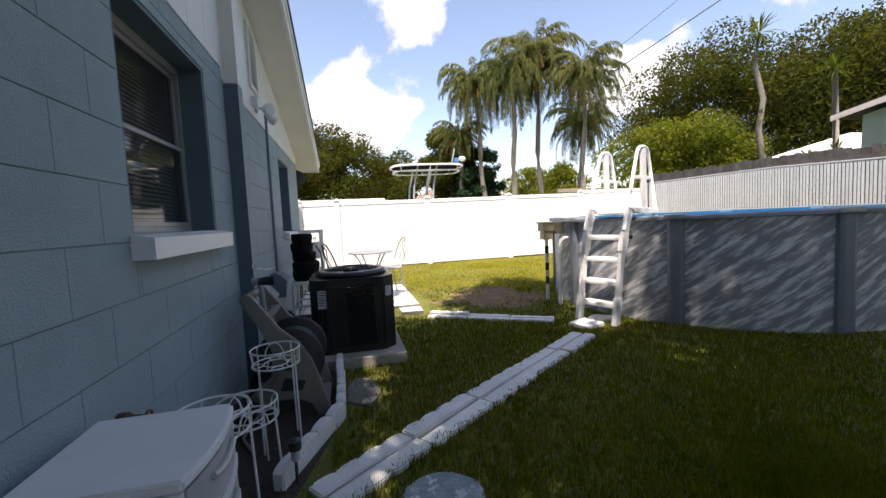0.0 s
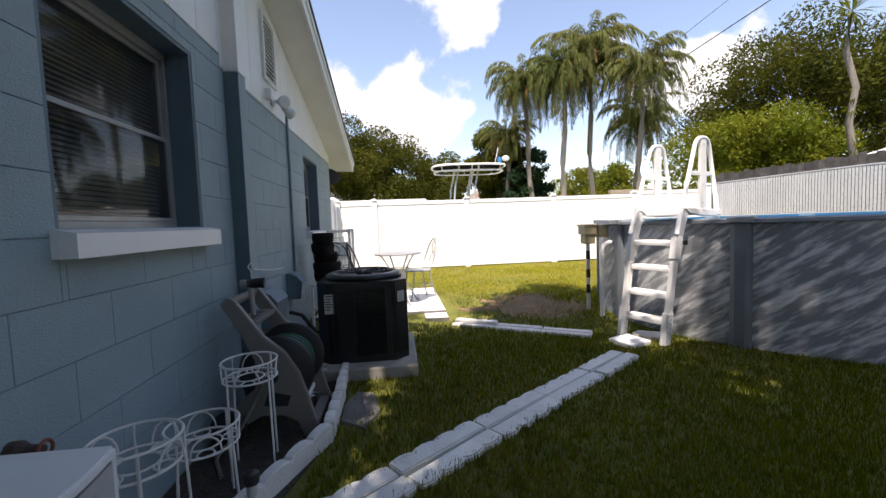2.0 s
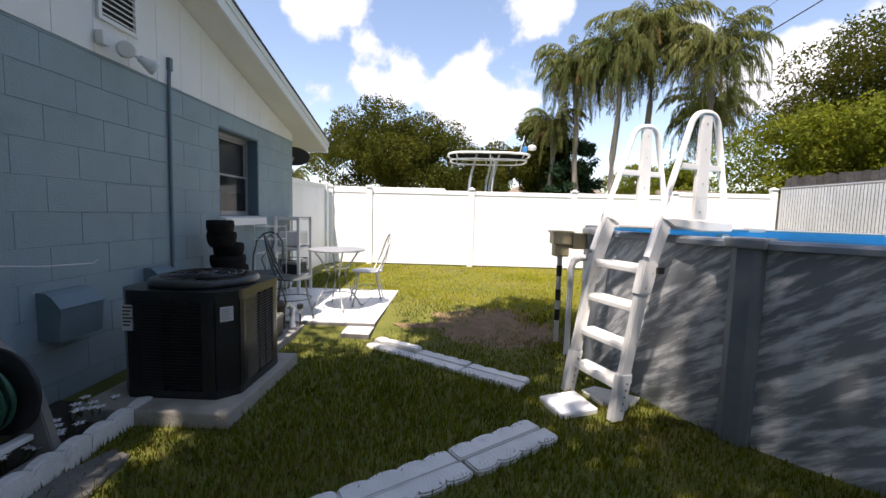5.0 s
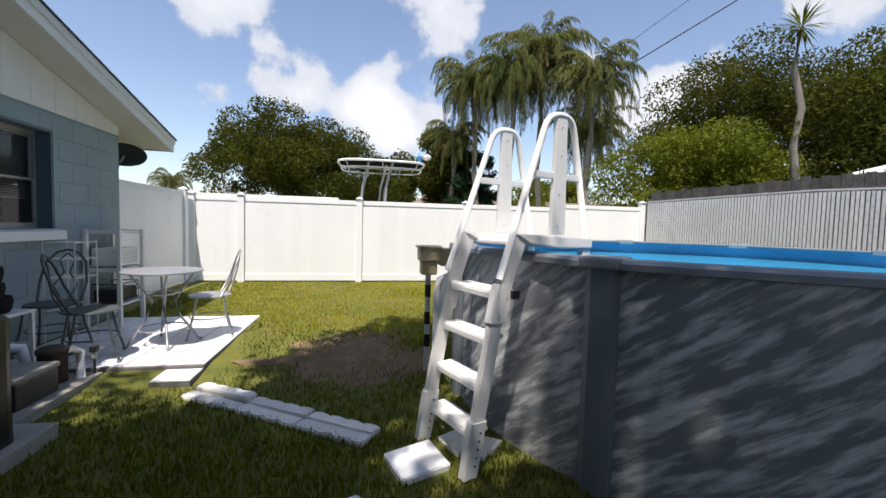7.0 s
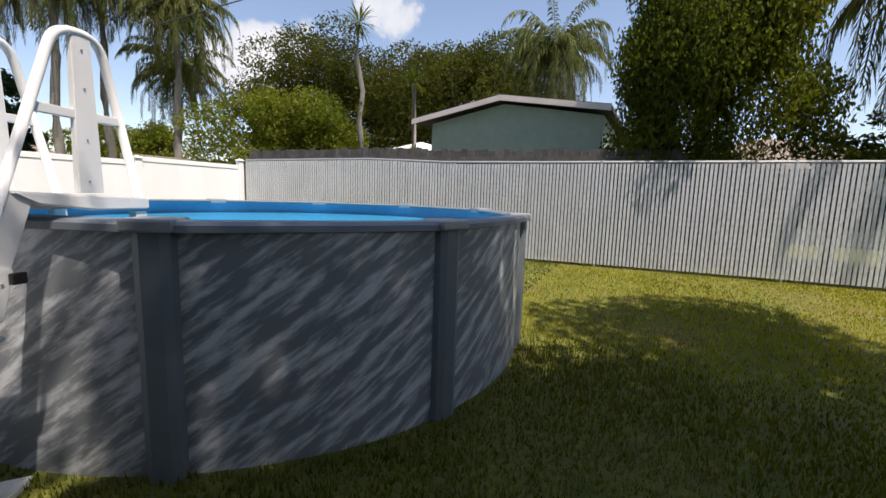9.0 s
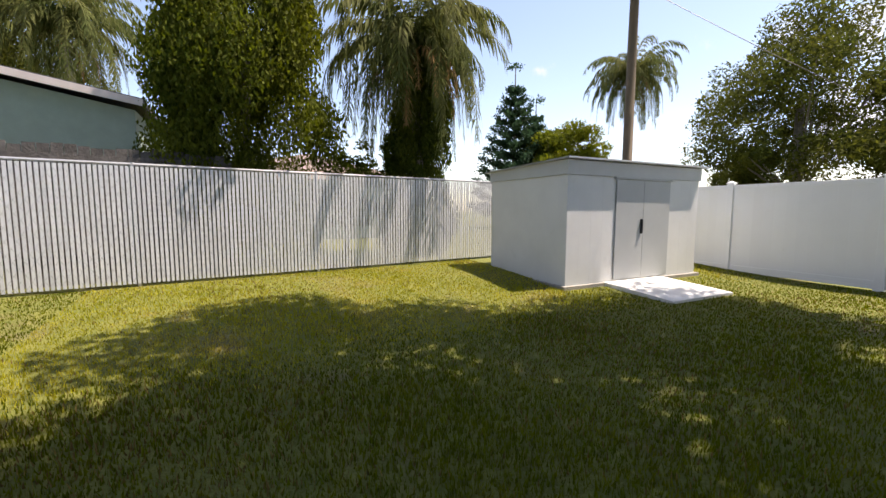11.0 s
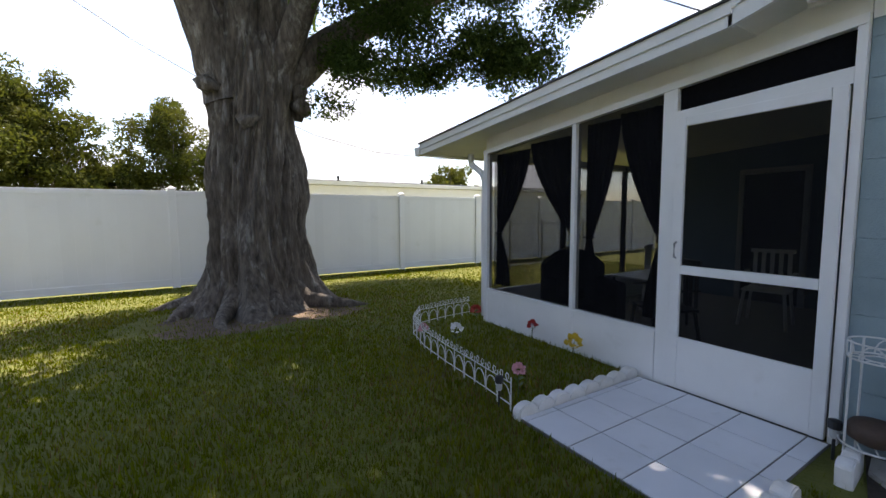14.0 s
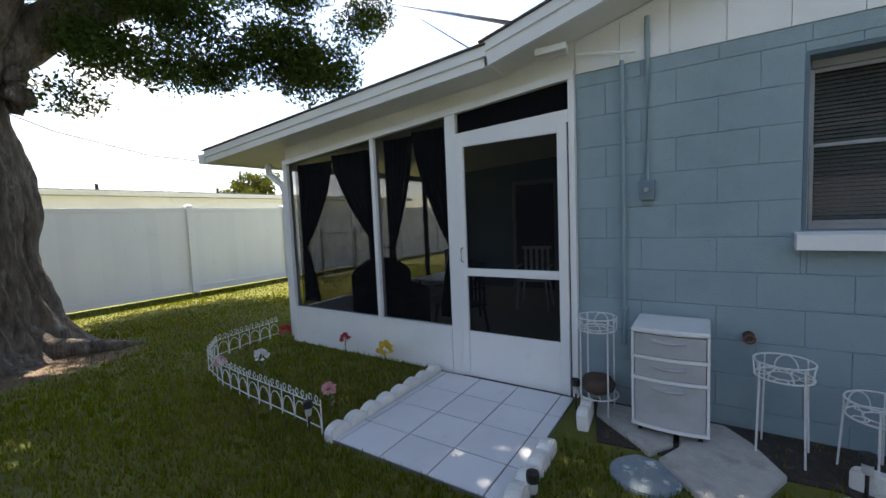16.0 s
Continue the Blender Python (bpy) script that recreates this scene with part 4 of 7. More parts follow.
def build_window(name, y0, y1, z0, z1, label, lift):
    w = thing(name, label, "window")
    w["kind"] = "structure"
    x = -0.145
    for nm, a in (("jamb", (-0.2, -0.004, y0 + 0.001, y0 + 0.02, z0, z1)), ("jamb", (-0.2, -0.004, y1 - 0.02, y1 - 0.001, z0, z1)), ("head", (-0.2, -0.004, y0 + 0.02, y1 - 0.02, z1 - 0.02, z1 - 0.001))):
        part(nm, one_box(*a), DARKER_BLUE, w, "darker blue reveal")
    a, b, c, d = y0 + 0.021, y1 - 0.021, z0 + 0.001, z1 - 0.021
    m = c + (d - c) * 0.5
    bm = bmesh.new()
    for q in ((x - 0.04, x + 0.012, a, a + 0.024, c, d), (x - 0.04, x + 0.012, b - 0.024, b, c, d), (x - 0.04, x + 0.012, a + 0.025, b - 0.025, c, c + 0.03), (x - 0.04, x + 0.012, a + 0.025, b - 0.025, d - 0.045, d)):
        box(bm, *q, bevel=0.003)
    part("window_frame", bm, ALU, w, "pale aluminium frame")
    for nm, xx, z00, z11 in (("lower_sash", x, c + 0.031, m + 0.012), ("upper_sash", x - 0.022, m - 0.015, d - 0.046)):
        bm = bmesh.new()
        box(bm, xx - 0.01, xx + 0.012, a + 0.025, a + 0.045, z00, z11, 0.002)
        box(bm, xx - 0.01, xx + 0.012, b - 0.045, b - 0.025, z00, z11, 0.002)
        box(bm, xx - 0.01, xx + 0.012, a + 0.046, b - 0.046, z00, z00 + 0.022, 0.002)
        box(bm, xx - 0.01, xx + 0.012, a + 0.046, b - 0.046, z11 - 0.022, z11, 0.002)
        s = part(nm, bm, ALU, w)
        o = part("pane", one_box(xx - 0.002, xx + 0.002, a + 0.044, b - 0.044, z00 + 0.02, z11 - 0.02), GLASS, s, "dark reflecting glass")
        o.visible_shadow = False
    bl = thing("window_blind", "white horizontal slat blind hanging inside the window", "blind", "window blinds")
    z = d - 0.02
    part("head_rail", one_box(-0.23, -0.2, a + 0.02, b - 0.02, d - 0.03, d), BLIND, bl)
    shared = None
    i = 0
    z = d - 0.05
    while z > c + lift:
        mtx = Matrix.Translation((-0.215, 0, z)) @ Matrix.Rotation(radians(42), 4, "Y")
        bm = one_box(-0.014, 0.014, a + 0.02, b - 0.02, -0.0006, 0.0006, m=None)
        bmesh.ops.transform(bm, matrix=mtx, verts=bm.verts)
        part("slat", bm, BLIND, bl)
        z -= 0.024
    part("bottom_rail", one_box(-0.228, -0.203, a + 0.02, b - 0.02, z - 0.008, z + 0.006), BLIND, bl)
    bm = prism(bmesh.new(), [(-0.115, z0 - 0.001), (0.02, z0 - 0.006), (0.085, z0 - 0.02), (0.085, z0 - 0.105), (-0.004, z0 - 0.105), (-0.004, z0 - 0.06), (-0.115, z0 - 0.06)], y0 - 0.03, y1 + 0.03, "y")
    part("window_sill", bm, WHITE, w, "thick white sloping sill")
    # a dark sheet takes the place of the unlit room
    part("backing", one_box(-0.9, -0.88, y0 - 0.6, y1 + 0.6, z0 - 0.8, z1 + 0.1), DARK, w, "dark sheet standing for the unlit room")


build_window("window_1", *WIN1, "white framed window with half-drawn blind in blue wall", 0.02)
build_window("window_2", *WIN2, "smaller white framed window with blind in blue wall", 0.30)


def gable_vent():
    v = thing("gable_vent", "white slatted vent in the gable", "vent", "", (0.008, 5.75, 2.86))
    bm = bmesh.new()
    for q in ((0, 0.025, -0.18, -0.15, -0.30, 0.30), (0, 0.025, 0.15, 0.18, -0.30, 0.30), (0, 0.025, -0.149, 0.149, -0.30, -0.27), (0, 0.025, -0.149, 0.149, 0.27, 0.30)):
        box(bm, *q, bevel=0.003)
    part("frame", bm, WHITE, v)
    # dark sheet for the shade behind the slats
    part("backing", one_box(0.0, 0.003, -0.149, 0.149, -0.269, 0.269), DARK, v)
    for i in range(13):
        z = -0.25 + i * 0.041
        bm = one_box(-0.016, 0.016, -0.149, 0.149, -0.003, 0.003)
        bmesh.ops.transform(bm, matrix=Matrix.Translation((0.014, 0, z)) @ Matrix.Rotation(radians(40), 4, "Y"), verts=bm.verts)
        part("slat", bm, WHITE, v)


def spot_lights():
    s = thing("flood_light", "white twin flood light under the gable", "lamp", "", (0.01, 5.78, 2.42))
    part("base", lathe(bmesh.new(), [(0.05, 0), (0.05, 0.02), (0.03, 0.035)], 16), WHITE, s)
    s.children[0].matrix_basis = pose(0, 0, 0, 0, 90, 0)
    for sg, dz in ((-1, 0.03), (1, -0.02)):
        d = Vector((0.6, 0.75 * sg, -0.35 - 0.1 * sg)).normalized()
        p = Vector((0.04, 0, 0))
        part("arm", tube(bmesh.new(), [p, p + d * 0.08], 0.012, 8), WHITE, s)
        o = part("lamp_head", lathe(bmesh.new(), [(0.025, 0.0), (0.032, 0.03), (0.055, 0.09), (0.058, 0.12), (0.045, 0.122)], 16), WHITE, s, "", True)
        o.matrix_basis = Matrix.Translation(p + d * 0.08) @ d.to_track_quat("Z", "Y").to_matrix().to_4x4()
    m = thing("sensor_box", "small white sensor box on the gable", "sensor", "", (0.02, 5.57, 2.42))
    part("body", one_box(0, 0.06, -0.03, 0.03, -0.05, 0.05, 0.01), WHITE, m)


def wall_boxes():
    # two conduits to the roof, with a box
    c = thing("conduit", "painted steel conduit running down the blue wall", "conduit", "conduits")
    part("pipe", tube(bmesh.new(), [(0.022, 2.27, 0.45), (0.022, 2.27, 1.4), (0.022, 2.265, 2.42)], 0.013, 10), BLUE, c)
    for z in (0.7, 1.28, 1.9):
        part("clip", one_box(0.001, 0.03, 2.245, 2.295, z, z + 0.02, 0.004), BLUE, c)
    c = thing("conduit", "painted conduit ending in a switch box on the wall", "conduit", "conduits")
    part("pipe", tube(bmesh.new(), [(0.02, 2.42, 1.6), (0.02, 2.42, 2.42), (0.03, 2.42, 2.66)], 0.016, 10), BLUE, c)
    b = part("junction_box", one_box(0.001, 0.06, 2.375, 2.465, 1.47, 1.6, 0.006), BOXBLUE, c, "small blue painted junction box")
    part("knob", one_box(0.061, 0.08, 2.405, 2.435, 1.52, 1.55, 0.004), GREY_METAL, b)
    c = thing("conduit", "painted conduit rising the full height of the wall", "conduit", "conduits")
    part("pipe", tube(bmesh.new(), [(0.02, 6.25, 0.65), (0.02, 6.27, 2.36), (0.02, 6.28, 2.46)], 0.014, 10), BOXBLUE, c)
    part("cap", one_box(0.0, 0.04, 6.26, 6.30, 2.44, 2.55, 0.008), BOXBLUE, c)
    for y0, y1, z0, z1, nm in ((5.06, 5.36, 0.42, 0.72, "electric cut-off box with sloping cover"), (5.92, 6.14, 0.5, 0.76, "smaller electric box by the cooling unit")):
        e = thing("electric_box", "blue painted " + nm, "electric box", "wall boxes")
        part("body", prism(bmesh.new(), [(0.001, z0), (0.14, z0), (0.16, z1 - 0.1), (0.10, z1 - 0.03), (0.06, z1), (0.001, z1)], y0, y1, "y"), BOXBLUE, e)
        part("lid", prism(bmesh.new(), [(0.102, z1 - 0.028), (0.162, z1 - 0.1), (0.166, z1 - 0.094), (0.104, z1 - 0.018)], y0 - 0.01, y1 + 0.01, "y"), BOXBLUE, e)
    f = thing("tap", "rusty brown hose tap on the blue wall", "tap", "", (0.0, 2.98, 0.60))
    o = part("valve", lathe(bmesh.new(), [(0.03, 0), (0.03, 0.03), (0.018, 0.05), (0.014, 0.09)], 12), BROWN, f)
    o.matrix_basis = pose(0, 0, 0, 0, 90, 0)
    part("wheel", ring(bmesh.new(), (0, 0, 0), 0.026, 0.005, 16, 6), mat("rust", (0.24, 0.07, 0.04), (0.16, 0.05, 0.03), 0.8), f).matrix_basis = pose(0.095, 0, 0, 0, 90, 0)
    d = thing("satellite_dish", "small dark grey satellite dish at the house corner", "satellite dish", "", (-0.12, 9.35, 2.12))
    o = part("dish", lathe(bmesh.new(), [(0.01, 0.0), (0.10, 0.012), (0.17, 0.035), (0.20, 0.055), (0.195, 0.058), (0.1, 0.02), (0.01, 0.008)], 28), BLACK, d, "", True)
    o.matrix_basis = Vector((0.45, -0.85, 0.25)).to_track_quat("Z", "Y").to_matrix().to_4x4() @ Matrix.Diagonal((1.25, 0.8, 1, 1))
    part("arm", tube(bmesh.new(), [(0, 0, 0), (-0.02, -0.1, -0.15), (-0.05, -0.33, -0.2)], 0.015, 8), GREY_METAL, d)
    b = thing("soffit_pipe", "white pipe bracket under the roof overhang", "bracket")
    part("pipe", tube(bmesh.new(), [(0.05, 2.35, 2.45), (0.10, 2.2, 2.46), (0.14, 2.0, 2.49)], 0.010, 8), WHITE, b)
    part("block", one_box(0.14, 0.18, 1.72, 1.94, 2.50, 2.545, 0.005), SOFFIT, b)
    part("block", one_box(0.22, 0.26, 1.74, 1.96, 2.505, 2.55, 0.005), SOFFIT, b)


gable_vent(); spot_lights(); wall_boxes()

# ---- screened porch ----
DOOR0, DOOR1 = 0.95, 1.90


def beam_z(y):
    return 2.10 + 0.082 * (y + 1.33)


def build_porch():
    fx, bx = 0.05, -0.03
    structure("porch_floor", one_box(-4.2, bx, -1.4, 1.94, -0.1, 0.005), CONCRETE, "grey concrete floor of the screened porch", "floor")
    structure("porch_wall", one_box(bx - 0.05, fx - 0.006, -1.36, 0.83, -0.12, 0.40, 0.004), WHITE, "low white wall under the porch screens", "wall")
    structure("porch_wall", one_box(-4.2, bx - 0.05, -1.42, -1.34, -0.12, 0.40, 0.004), WHITE, "low white side wall of the porch", "wall")
    structure("porch_wall", prism(bmesh.new(), [(-1.42, -0.12), (1.948, -0.12), (1.948, porch_z(1.4)), (-1.42, porch_z(-1.42) - 0.001)], -4.4, -4.2, "x"), DARKER_BLUE, "dark back wall of the porch", "wall")
    f = thing("porch_frame", "white frame of the screened porch with dark insect screens", "porch frame")
    f["kind"] = "structure"
    for y0, y1 in ((-1.43, -1.36), (-0.045, 0.0), (0.84, 0.945), (1.905, 1.948)):
        b = prism(bmesh.new(), [(y0, -0.1), (y1, -0.1), (y1, beam_z(y1)), (y0, beam_z(y0))], bx, fx, "x")
        part("post", b, WHITE, f)
    b = prism(bmesh.new(), [(-1.43, beam_z(-1.43) + 0.001), (1.948, beam_z(1.948) + 0.001), (1.948, beam_z(1.948) + 0.055), (-1.43, beam_z(-1.43) + 0.055)], bx - 0.002, fx + 0.006, "x")
    part("beam", b, WHITE, f)
    b = prism(bmesh.new(), [(-1.43, beam_z(-1.43) + 0.056), (1.948, beam_z(1.948) + 0.056), (1.948, 2.68), (1.40, porch_z(1.4) - 0.002), (-1.43, porch_z(-1.43) - 0.002)], bx - 0.01, bx + 0.04, "x")
    part("fill_board", b, SOFFIT, f)
    part("rail", one_box(bx, fx + 0.004, -1.36, 0.84, 0.401, 0.425, 0.004), WHITE, f)
    part("transom_rail", prism(bmesh.new(), [(0.946, 2.064), (1.904, 2.064), (1.904, 2.155), (0.946, 2.115)], bx, fx + 0.003, "x"), WHITE, f)
    for y0, y1 in ((-1.36, -0.045), (0.0, 0.84)):
        o = part("screen", prism(bmesh.new(), [(y0, 0.425), (y1, 0.425), (y1, beam_z(y1)), (y0, beam_z(y0))], 0.008, 0.010, "x"), SCREEN, f, "fine dark insect screen")
        o.visible_shadow = False
    part("transom_panel", prism(bmesh.new(), [(0.946, 2.116), (1.904, 2.156), (1.904, beam_z(1.904)), (0.946, beam_z(0.946))], 0.0, 0.006, "x"), BLACK_CLOTH, f, "black panel above the door")
    # far side of the porch
    for x in (-1.35, -2.75, -4.15):
        # these posts are near black, unlike the white front ones
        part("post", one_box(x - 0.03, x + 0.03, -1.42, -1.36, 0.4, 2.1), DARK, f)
    o = part("screen", one_box(-4.2, bx - 0.06, -1.391, -1.389, 0.401, 2.04), SCREEN, f, "fine dark insect screen")
    o.visible_shadow = False
    part("beam", one_box(-4.2, bx - 0.012, -1.42, -1.36, 2.04, 2.12), WHITE, f)
    d = thing("screen_door", "white screen door with a solid lower panel", "door", "", (fx - 0.012, 0, 0))
    for q in ((0, 0.035, DOOR0 + 0.006, DOOR0 + 0.075, 0.012, 2.06), (0, 0.035, DOOR1 - 0.075, DOOR1 - 0.006, 0.012, 2.06)):
        part("stile", one_box(*q, bevel=0.004), WHITE, d)
    for z0, z1 in ((0.90, 0.965), (1.995, 2.06)):
        part("rail", one_box(0, 0.034, DOOR0 + 0.076, DOOR1 - 0.076, z0, z1, 0.004), WHITE, d)
    part("kick_panel", one_box(0.002, 0.03, DOOR0 + 0.076, DOOR1 - 0.076, 0.012, 0.415, 0.003), WHITE, d)
    for z0, z1 in ((0.416, 0.899), (0.966, 1.994)):
        o = part("screen", one_box(0.012, 0.014, DOOR0 + 0.076, DOOR1 - 0.076, z0, z1), SCREEN, d, "fine dark insect screen")
        o.visible_shadow = False
    h = part("handle", tube(bmesh.new(), [(0.035, DOOR0 + 0.04, 1.02), (0.07, DOOR0 + 0.045, 1.03), (0.07, DOOR0 + 0.045, 1.13), (0.035, DOOR0 + 0.04, 1.14)], 0.008, 8), ALU, d, "silver pull handle")
    part("sweep", one_box(-0.002, 0.03, DOOR0 + 0.006, DOOR1 - 0.006, 0.0, 0.012), BLACK, d)
    structure("threshold", one_box(bx, fx + 0.02, DOOR0, DOOR1, -0.1, -0.002), CONCRETE, "concrete threshold under the screen door", "threshold")
    # downpipe
    p = thing("downspout", "white metal downspout at the porch corner", "downspout")
    part("elbow", tube(bmesh.new(), [(-0.03, -1.82, 2.16), (-0.03, -1.81, 2.03), (-0.01, -1.54, 1.88), (0.0, -1.488, 1.80)], 0.04, 10), WHITE, p)
    part("pipe", tube(bmesh.new(), [(0.0, -1.485, 1.83), (0.0, -1.485, 0.05)], 0.036, 10), WHITE, p)


def curtain(y_top0, y_top1, y_tie, side, label):
    """A pleated curtain gathered by a tie at mid height."""
    c = thing("curtain", label, "curtain", "porch curtains")
    bm = bmesh.new()
    n, k = 28, 30
    rows = []
    for j in range(k + 1):
        v = j / k
        top = beam_z((y_top0 + y_top1) / 2) - 0.01
        z = top - (top - 0.47) * v
        tie = max(0.0, 1 - abs(z - 1.12) / (top - 1.12 if z > 1.12 else 0.66)) ** 1.6
        g0 = y_top0 + (y_tie - 0.03 - y_top0) * tie
        g1 = y_top1 + (y_tie + 0.03 - y_top1) * tie
        if z < 1.12:
            w = (y_top1 - y_top0) * 0.42
            s0, s1 = (y_top0, y_top0 + w) if side < 0 else (y_top1 - w, y_top1)
            g0 = s0 + (y_tie - 0.03 - s0) * tie
            g1 = s1 + (y_tie + 0.03 - s1) * tie
        rows.append([bm.verts.new((-0.10 + 0.022 * math.sin(i * 1.35) * (1 - 0.5 * tie), g0 + (g1 - g0) * i / n, z + 0.06 * (g0 - (y_top0 + y_top1) / 2) * (z > 1.12) * (z - 1.12))) for i in range(n + 1)])
    for j in range(k):
        for i in range(n):
            bm.faces.new((rows[j][i], rows[j][i + 1], rows[j + 1][i + 1], rows[j + 1][i]))
    o = part("cloth", bm, BLACK_CLOTH, c, "", True)
    sol = o.modifiers.new("thick", "SOLIDIFY")
    sol.thickness = 0.004
    part("tie_back", ring(bmesh.new(), (-0.10, y_tie, 1.13), 0.045, 0.012, 16, 6), BLACK_CLOTH, c)


build_porch()
curtain(-1.34, -0.76, -1.30, -1, "black curtain tied back at the porch corner")
curtain(-0.76, -0.06, -0.11, 1, "black curtain tied back against the mullion")
curtain(0.02, 0.37, 0.06, -1, "narrow black curtain tied back beside the mullion")
curtain(0.37, 0.83, 0.79, 1, "black curtain tied back beside the door")


def armchair(at, turn):
    c = thing("armchair", "dark covered armchair inside the porch", "chair", "", at, turn)
    part("seat", one_box(-0.32, 0.32, -0.32, 0.32, 0.12, 0.42, 0.06), BLACK_CLOTH, c)
    part("backrest", prism(bmesh.new(), [(-0.38 + 0.76 * i / 10, 0.40 + (0.52 * math.sin(math.pi * (0.12 + 0.76 * i / 10)) ** 0.5)) for i in range(11)] + [(0.38, 0.2), (-0.38, 0.2)], 0.24, 0.42, "y"), BLACK_CLOTH, c)
    for s in (-1, 1):
        part("armrest", one_box(s * 0.33 - 0.07, s * 0.33 + 0.07, -0.32, 0.25, 0.1, 0.58, 0.05), BLACK_CLOTH, c)
        for y in (-0.28, 0.36):
            part("leg", one_box(s * 0.3 - 0.025, s * 0.3 + 0.025, y - 0.025, y + 0.025, 0.005, 0.11), BLACK, c)


def plastic_chair(at, turn, material, label):
    c = thing("patio_chair", label, "chair", "porch chairs", at, turn)
    part("seat", one_box(-0.22, 0.22, -0.22, 0.22, 0.42, 0.445, 0.01), material, c)
    for i in range(5):
        x = -0.17 + 0.085 * i
        part("back_slat", one_box(x - 0.022, x + 0.022, 0.2, 0.215, 0.45, 0.86, 0.006), material, c)
    part("top_rail", one_box(-0.22, 0.22, 0.195, 0.22, 0.86, 0.91, 0.01), material, c)
    for sx in (-1, 1):
        for sy in (-1, 1):
            part("leg", tube(bmesh.new(), [(sx * 0.19, sy * 0.19, 0.42), (sx * 0.23, sy * 0.24, 0.0)], 0.018, 8), material, c)
        part("armrest", one_box(sx * 0.23 - 0.02, sx * 0.23 + 0.02, -0.2, 0.2, 0.62, 0.64, 0.008), material, c)


def porch_table(at):
    c = thing("porch_table", "low glass-topped table inside the porch", "table", "", at)
    part("tabletop", one_box(-0.4, 0.4, -0.3, 0.3, 0.60, 0.62, 0.006), CLEAR, c)
    for sx in (-1, 1):
        for sy in (-1, 1):
            part("leg", tube(bmesh.new(), [(sx * 0.34, sy * 0.25, 0.6), (sx * 0.36, sy * 0.26, 0.0)], 0.015, 8), BLACK, c)


armchair((-0.75, -0.55, 0.005), 150)
porch_table((-1.5, -0.15, 0.005))
plastic_chair((-0.75, 0.45, 0.005), 60, BLACK, "black patio chair inside the porch")
plastic_chair((-2.7, 0.6, 0.005), 100, LADDER, "white plastic chair inside the porch")
plastic_chair((-2.4, -0.5, 0.005), 200, LADDER, "white plastic chair by the porch back wall")
_dr = thing("door_1", "dark framed door in the porch back wall", "door")
_dr["kind"] = "structure"
part("door_frame", prism(bmesh.new(), [(-0.35, 0.0), (-0.28, 0.0), (-0.28, 1.95), (0.45, 1.95), (0.45, 0.0), (0.52, 0.0), (0.52, 2.03), (-0.35, 2.03)], -4.19, -4.14, "x"), ALU, _dr)
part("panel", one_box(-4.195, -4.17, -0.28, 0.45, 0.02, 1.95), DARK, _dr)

# chain link gate posts beyond the porch
_gt = thing("chain_link_gate", "grey chain link gate in the side yard", "gate")
for x in (-3.5, -4.6, -6.2):
    part("post", tube(bmesh.new(), [(x, -5.0, -0.1), (x, -5.0, 1.25)], 0.03, 8), GREY_METAL, _gt)
for z in (0.1, 1.15):
    part("rail", tube(bmesh.new(), [(-3.5, -5.0, z), (-6.2, -5.0, z)], 0.02, 8), GREY_METAL, _gt)

# ---- yard: edging, paths and paving ----


def scallop_piece(length, depth, height, n, flat=False, lobe=0.2):
    """A cast edging piece with n rounded lobes along its top (or its side when laid flat)."""
    pts = [(0, 0)]
    for i in range(n):
        for q in range(7):
            a = math.pi - math.pi * q / 6
            pts.append((length * (i + 0.5) / n + 0.5 * length / n * math.cos(a), height * (1 - lobe) + height * lobe * math.sin(a)))
    pts.append((length, 0))
    clean = []
    for p in pts:
        if not clean or (abs(p[0] - clean[-1][0]) + abs(p[1] - clean[-1][1])) > 1e-4:
            clean.append(p)
    bm = bmesh.new()
    if flat:
        prism(bm, clean, 0, depth, "z")
    else:
        prism(bm, clean, -depth / 2, depth / 2, "y")
    es = [e for e in bm.edges if len(e.link_faces) == 2 and e.calc_face_angle(0) > 0.9]
    bmesh.ops.bevel(bm, geom=es, offset=0.008, segments=2, affect="EDGES")
    return bm


def edging(label, pts, depth=0.06, height=0.14, group="upright edging", z=-0.02, lobes=4, piece=0.6, lobe=0.22):
    """Upright scalloped pieces end to end along a line."""
    for a, b in zip(pts, pts[1:]):
        a, b = Vector(a), Vector(b)
        L = (b - a).length
        k = max(1, round(L / piece))
        ang = math.degrees(math.atan2(b.y - a.y, b.x - a.x))
        for i in range(k):
            p = a.lerp(b, i / k)
            o = part("edging_stone", scallop_piece(L / k - 0.008, depth, height * random.uniform(0.95, 1.05), lobes, False, lobe), WHITE_CONC)
            o.matrix_basis = pose(p.x, p.y, ground_z(p.x, p.y) + z, random.uniform(-3, 3), 0, ang + random.uniform(-1.5, 1.5))
            tagged(o, label, "edging", group)


random.seed(3)
edging("white painted scalloped concrete edging stone", [(0.42, 3.36), (0.70, 4.04), (0.66, 5.22)])
edging("pale scalloped concrete edging beside the door paving", [(0.08, 0.69), (1.42, 0.705)], 0.075, 0.105, "paving edging", lobes=4, piece=0.68, lobe=0.45)
edging("pale rounded edging stone along the door paving", [(0.80, 1.975), (1.42, 1.985)], 0.085, 0.11, "paving edging", lobes=2, piece=0.4, lobe=0.4)
edging("white scalloped edging stone standing loose by the door", [(0.24, 2.07), (0.52, 2.09)], 0.07, 0.15, "loose edging", lobes=2, piece=0.3)


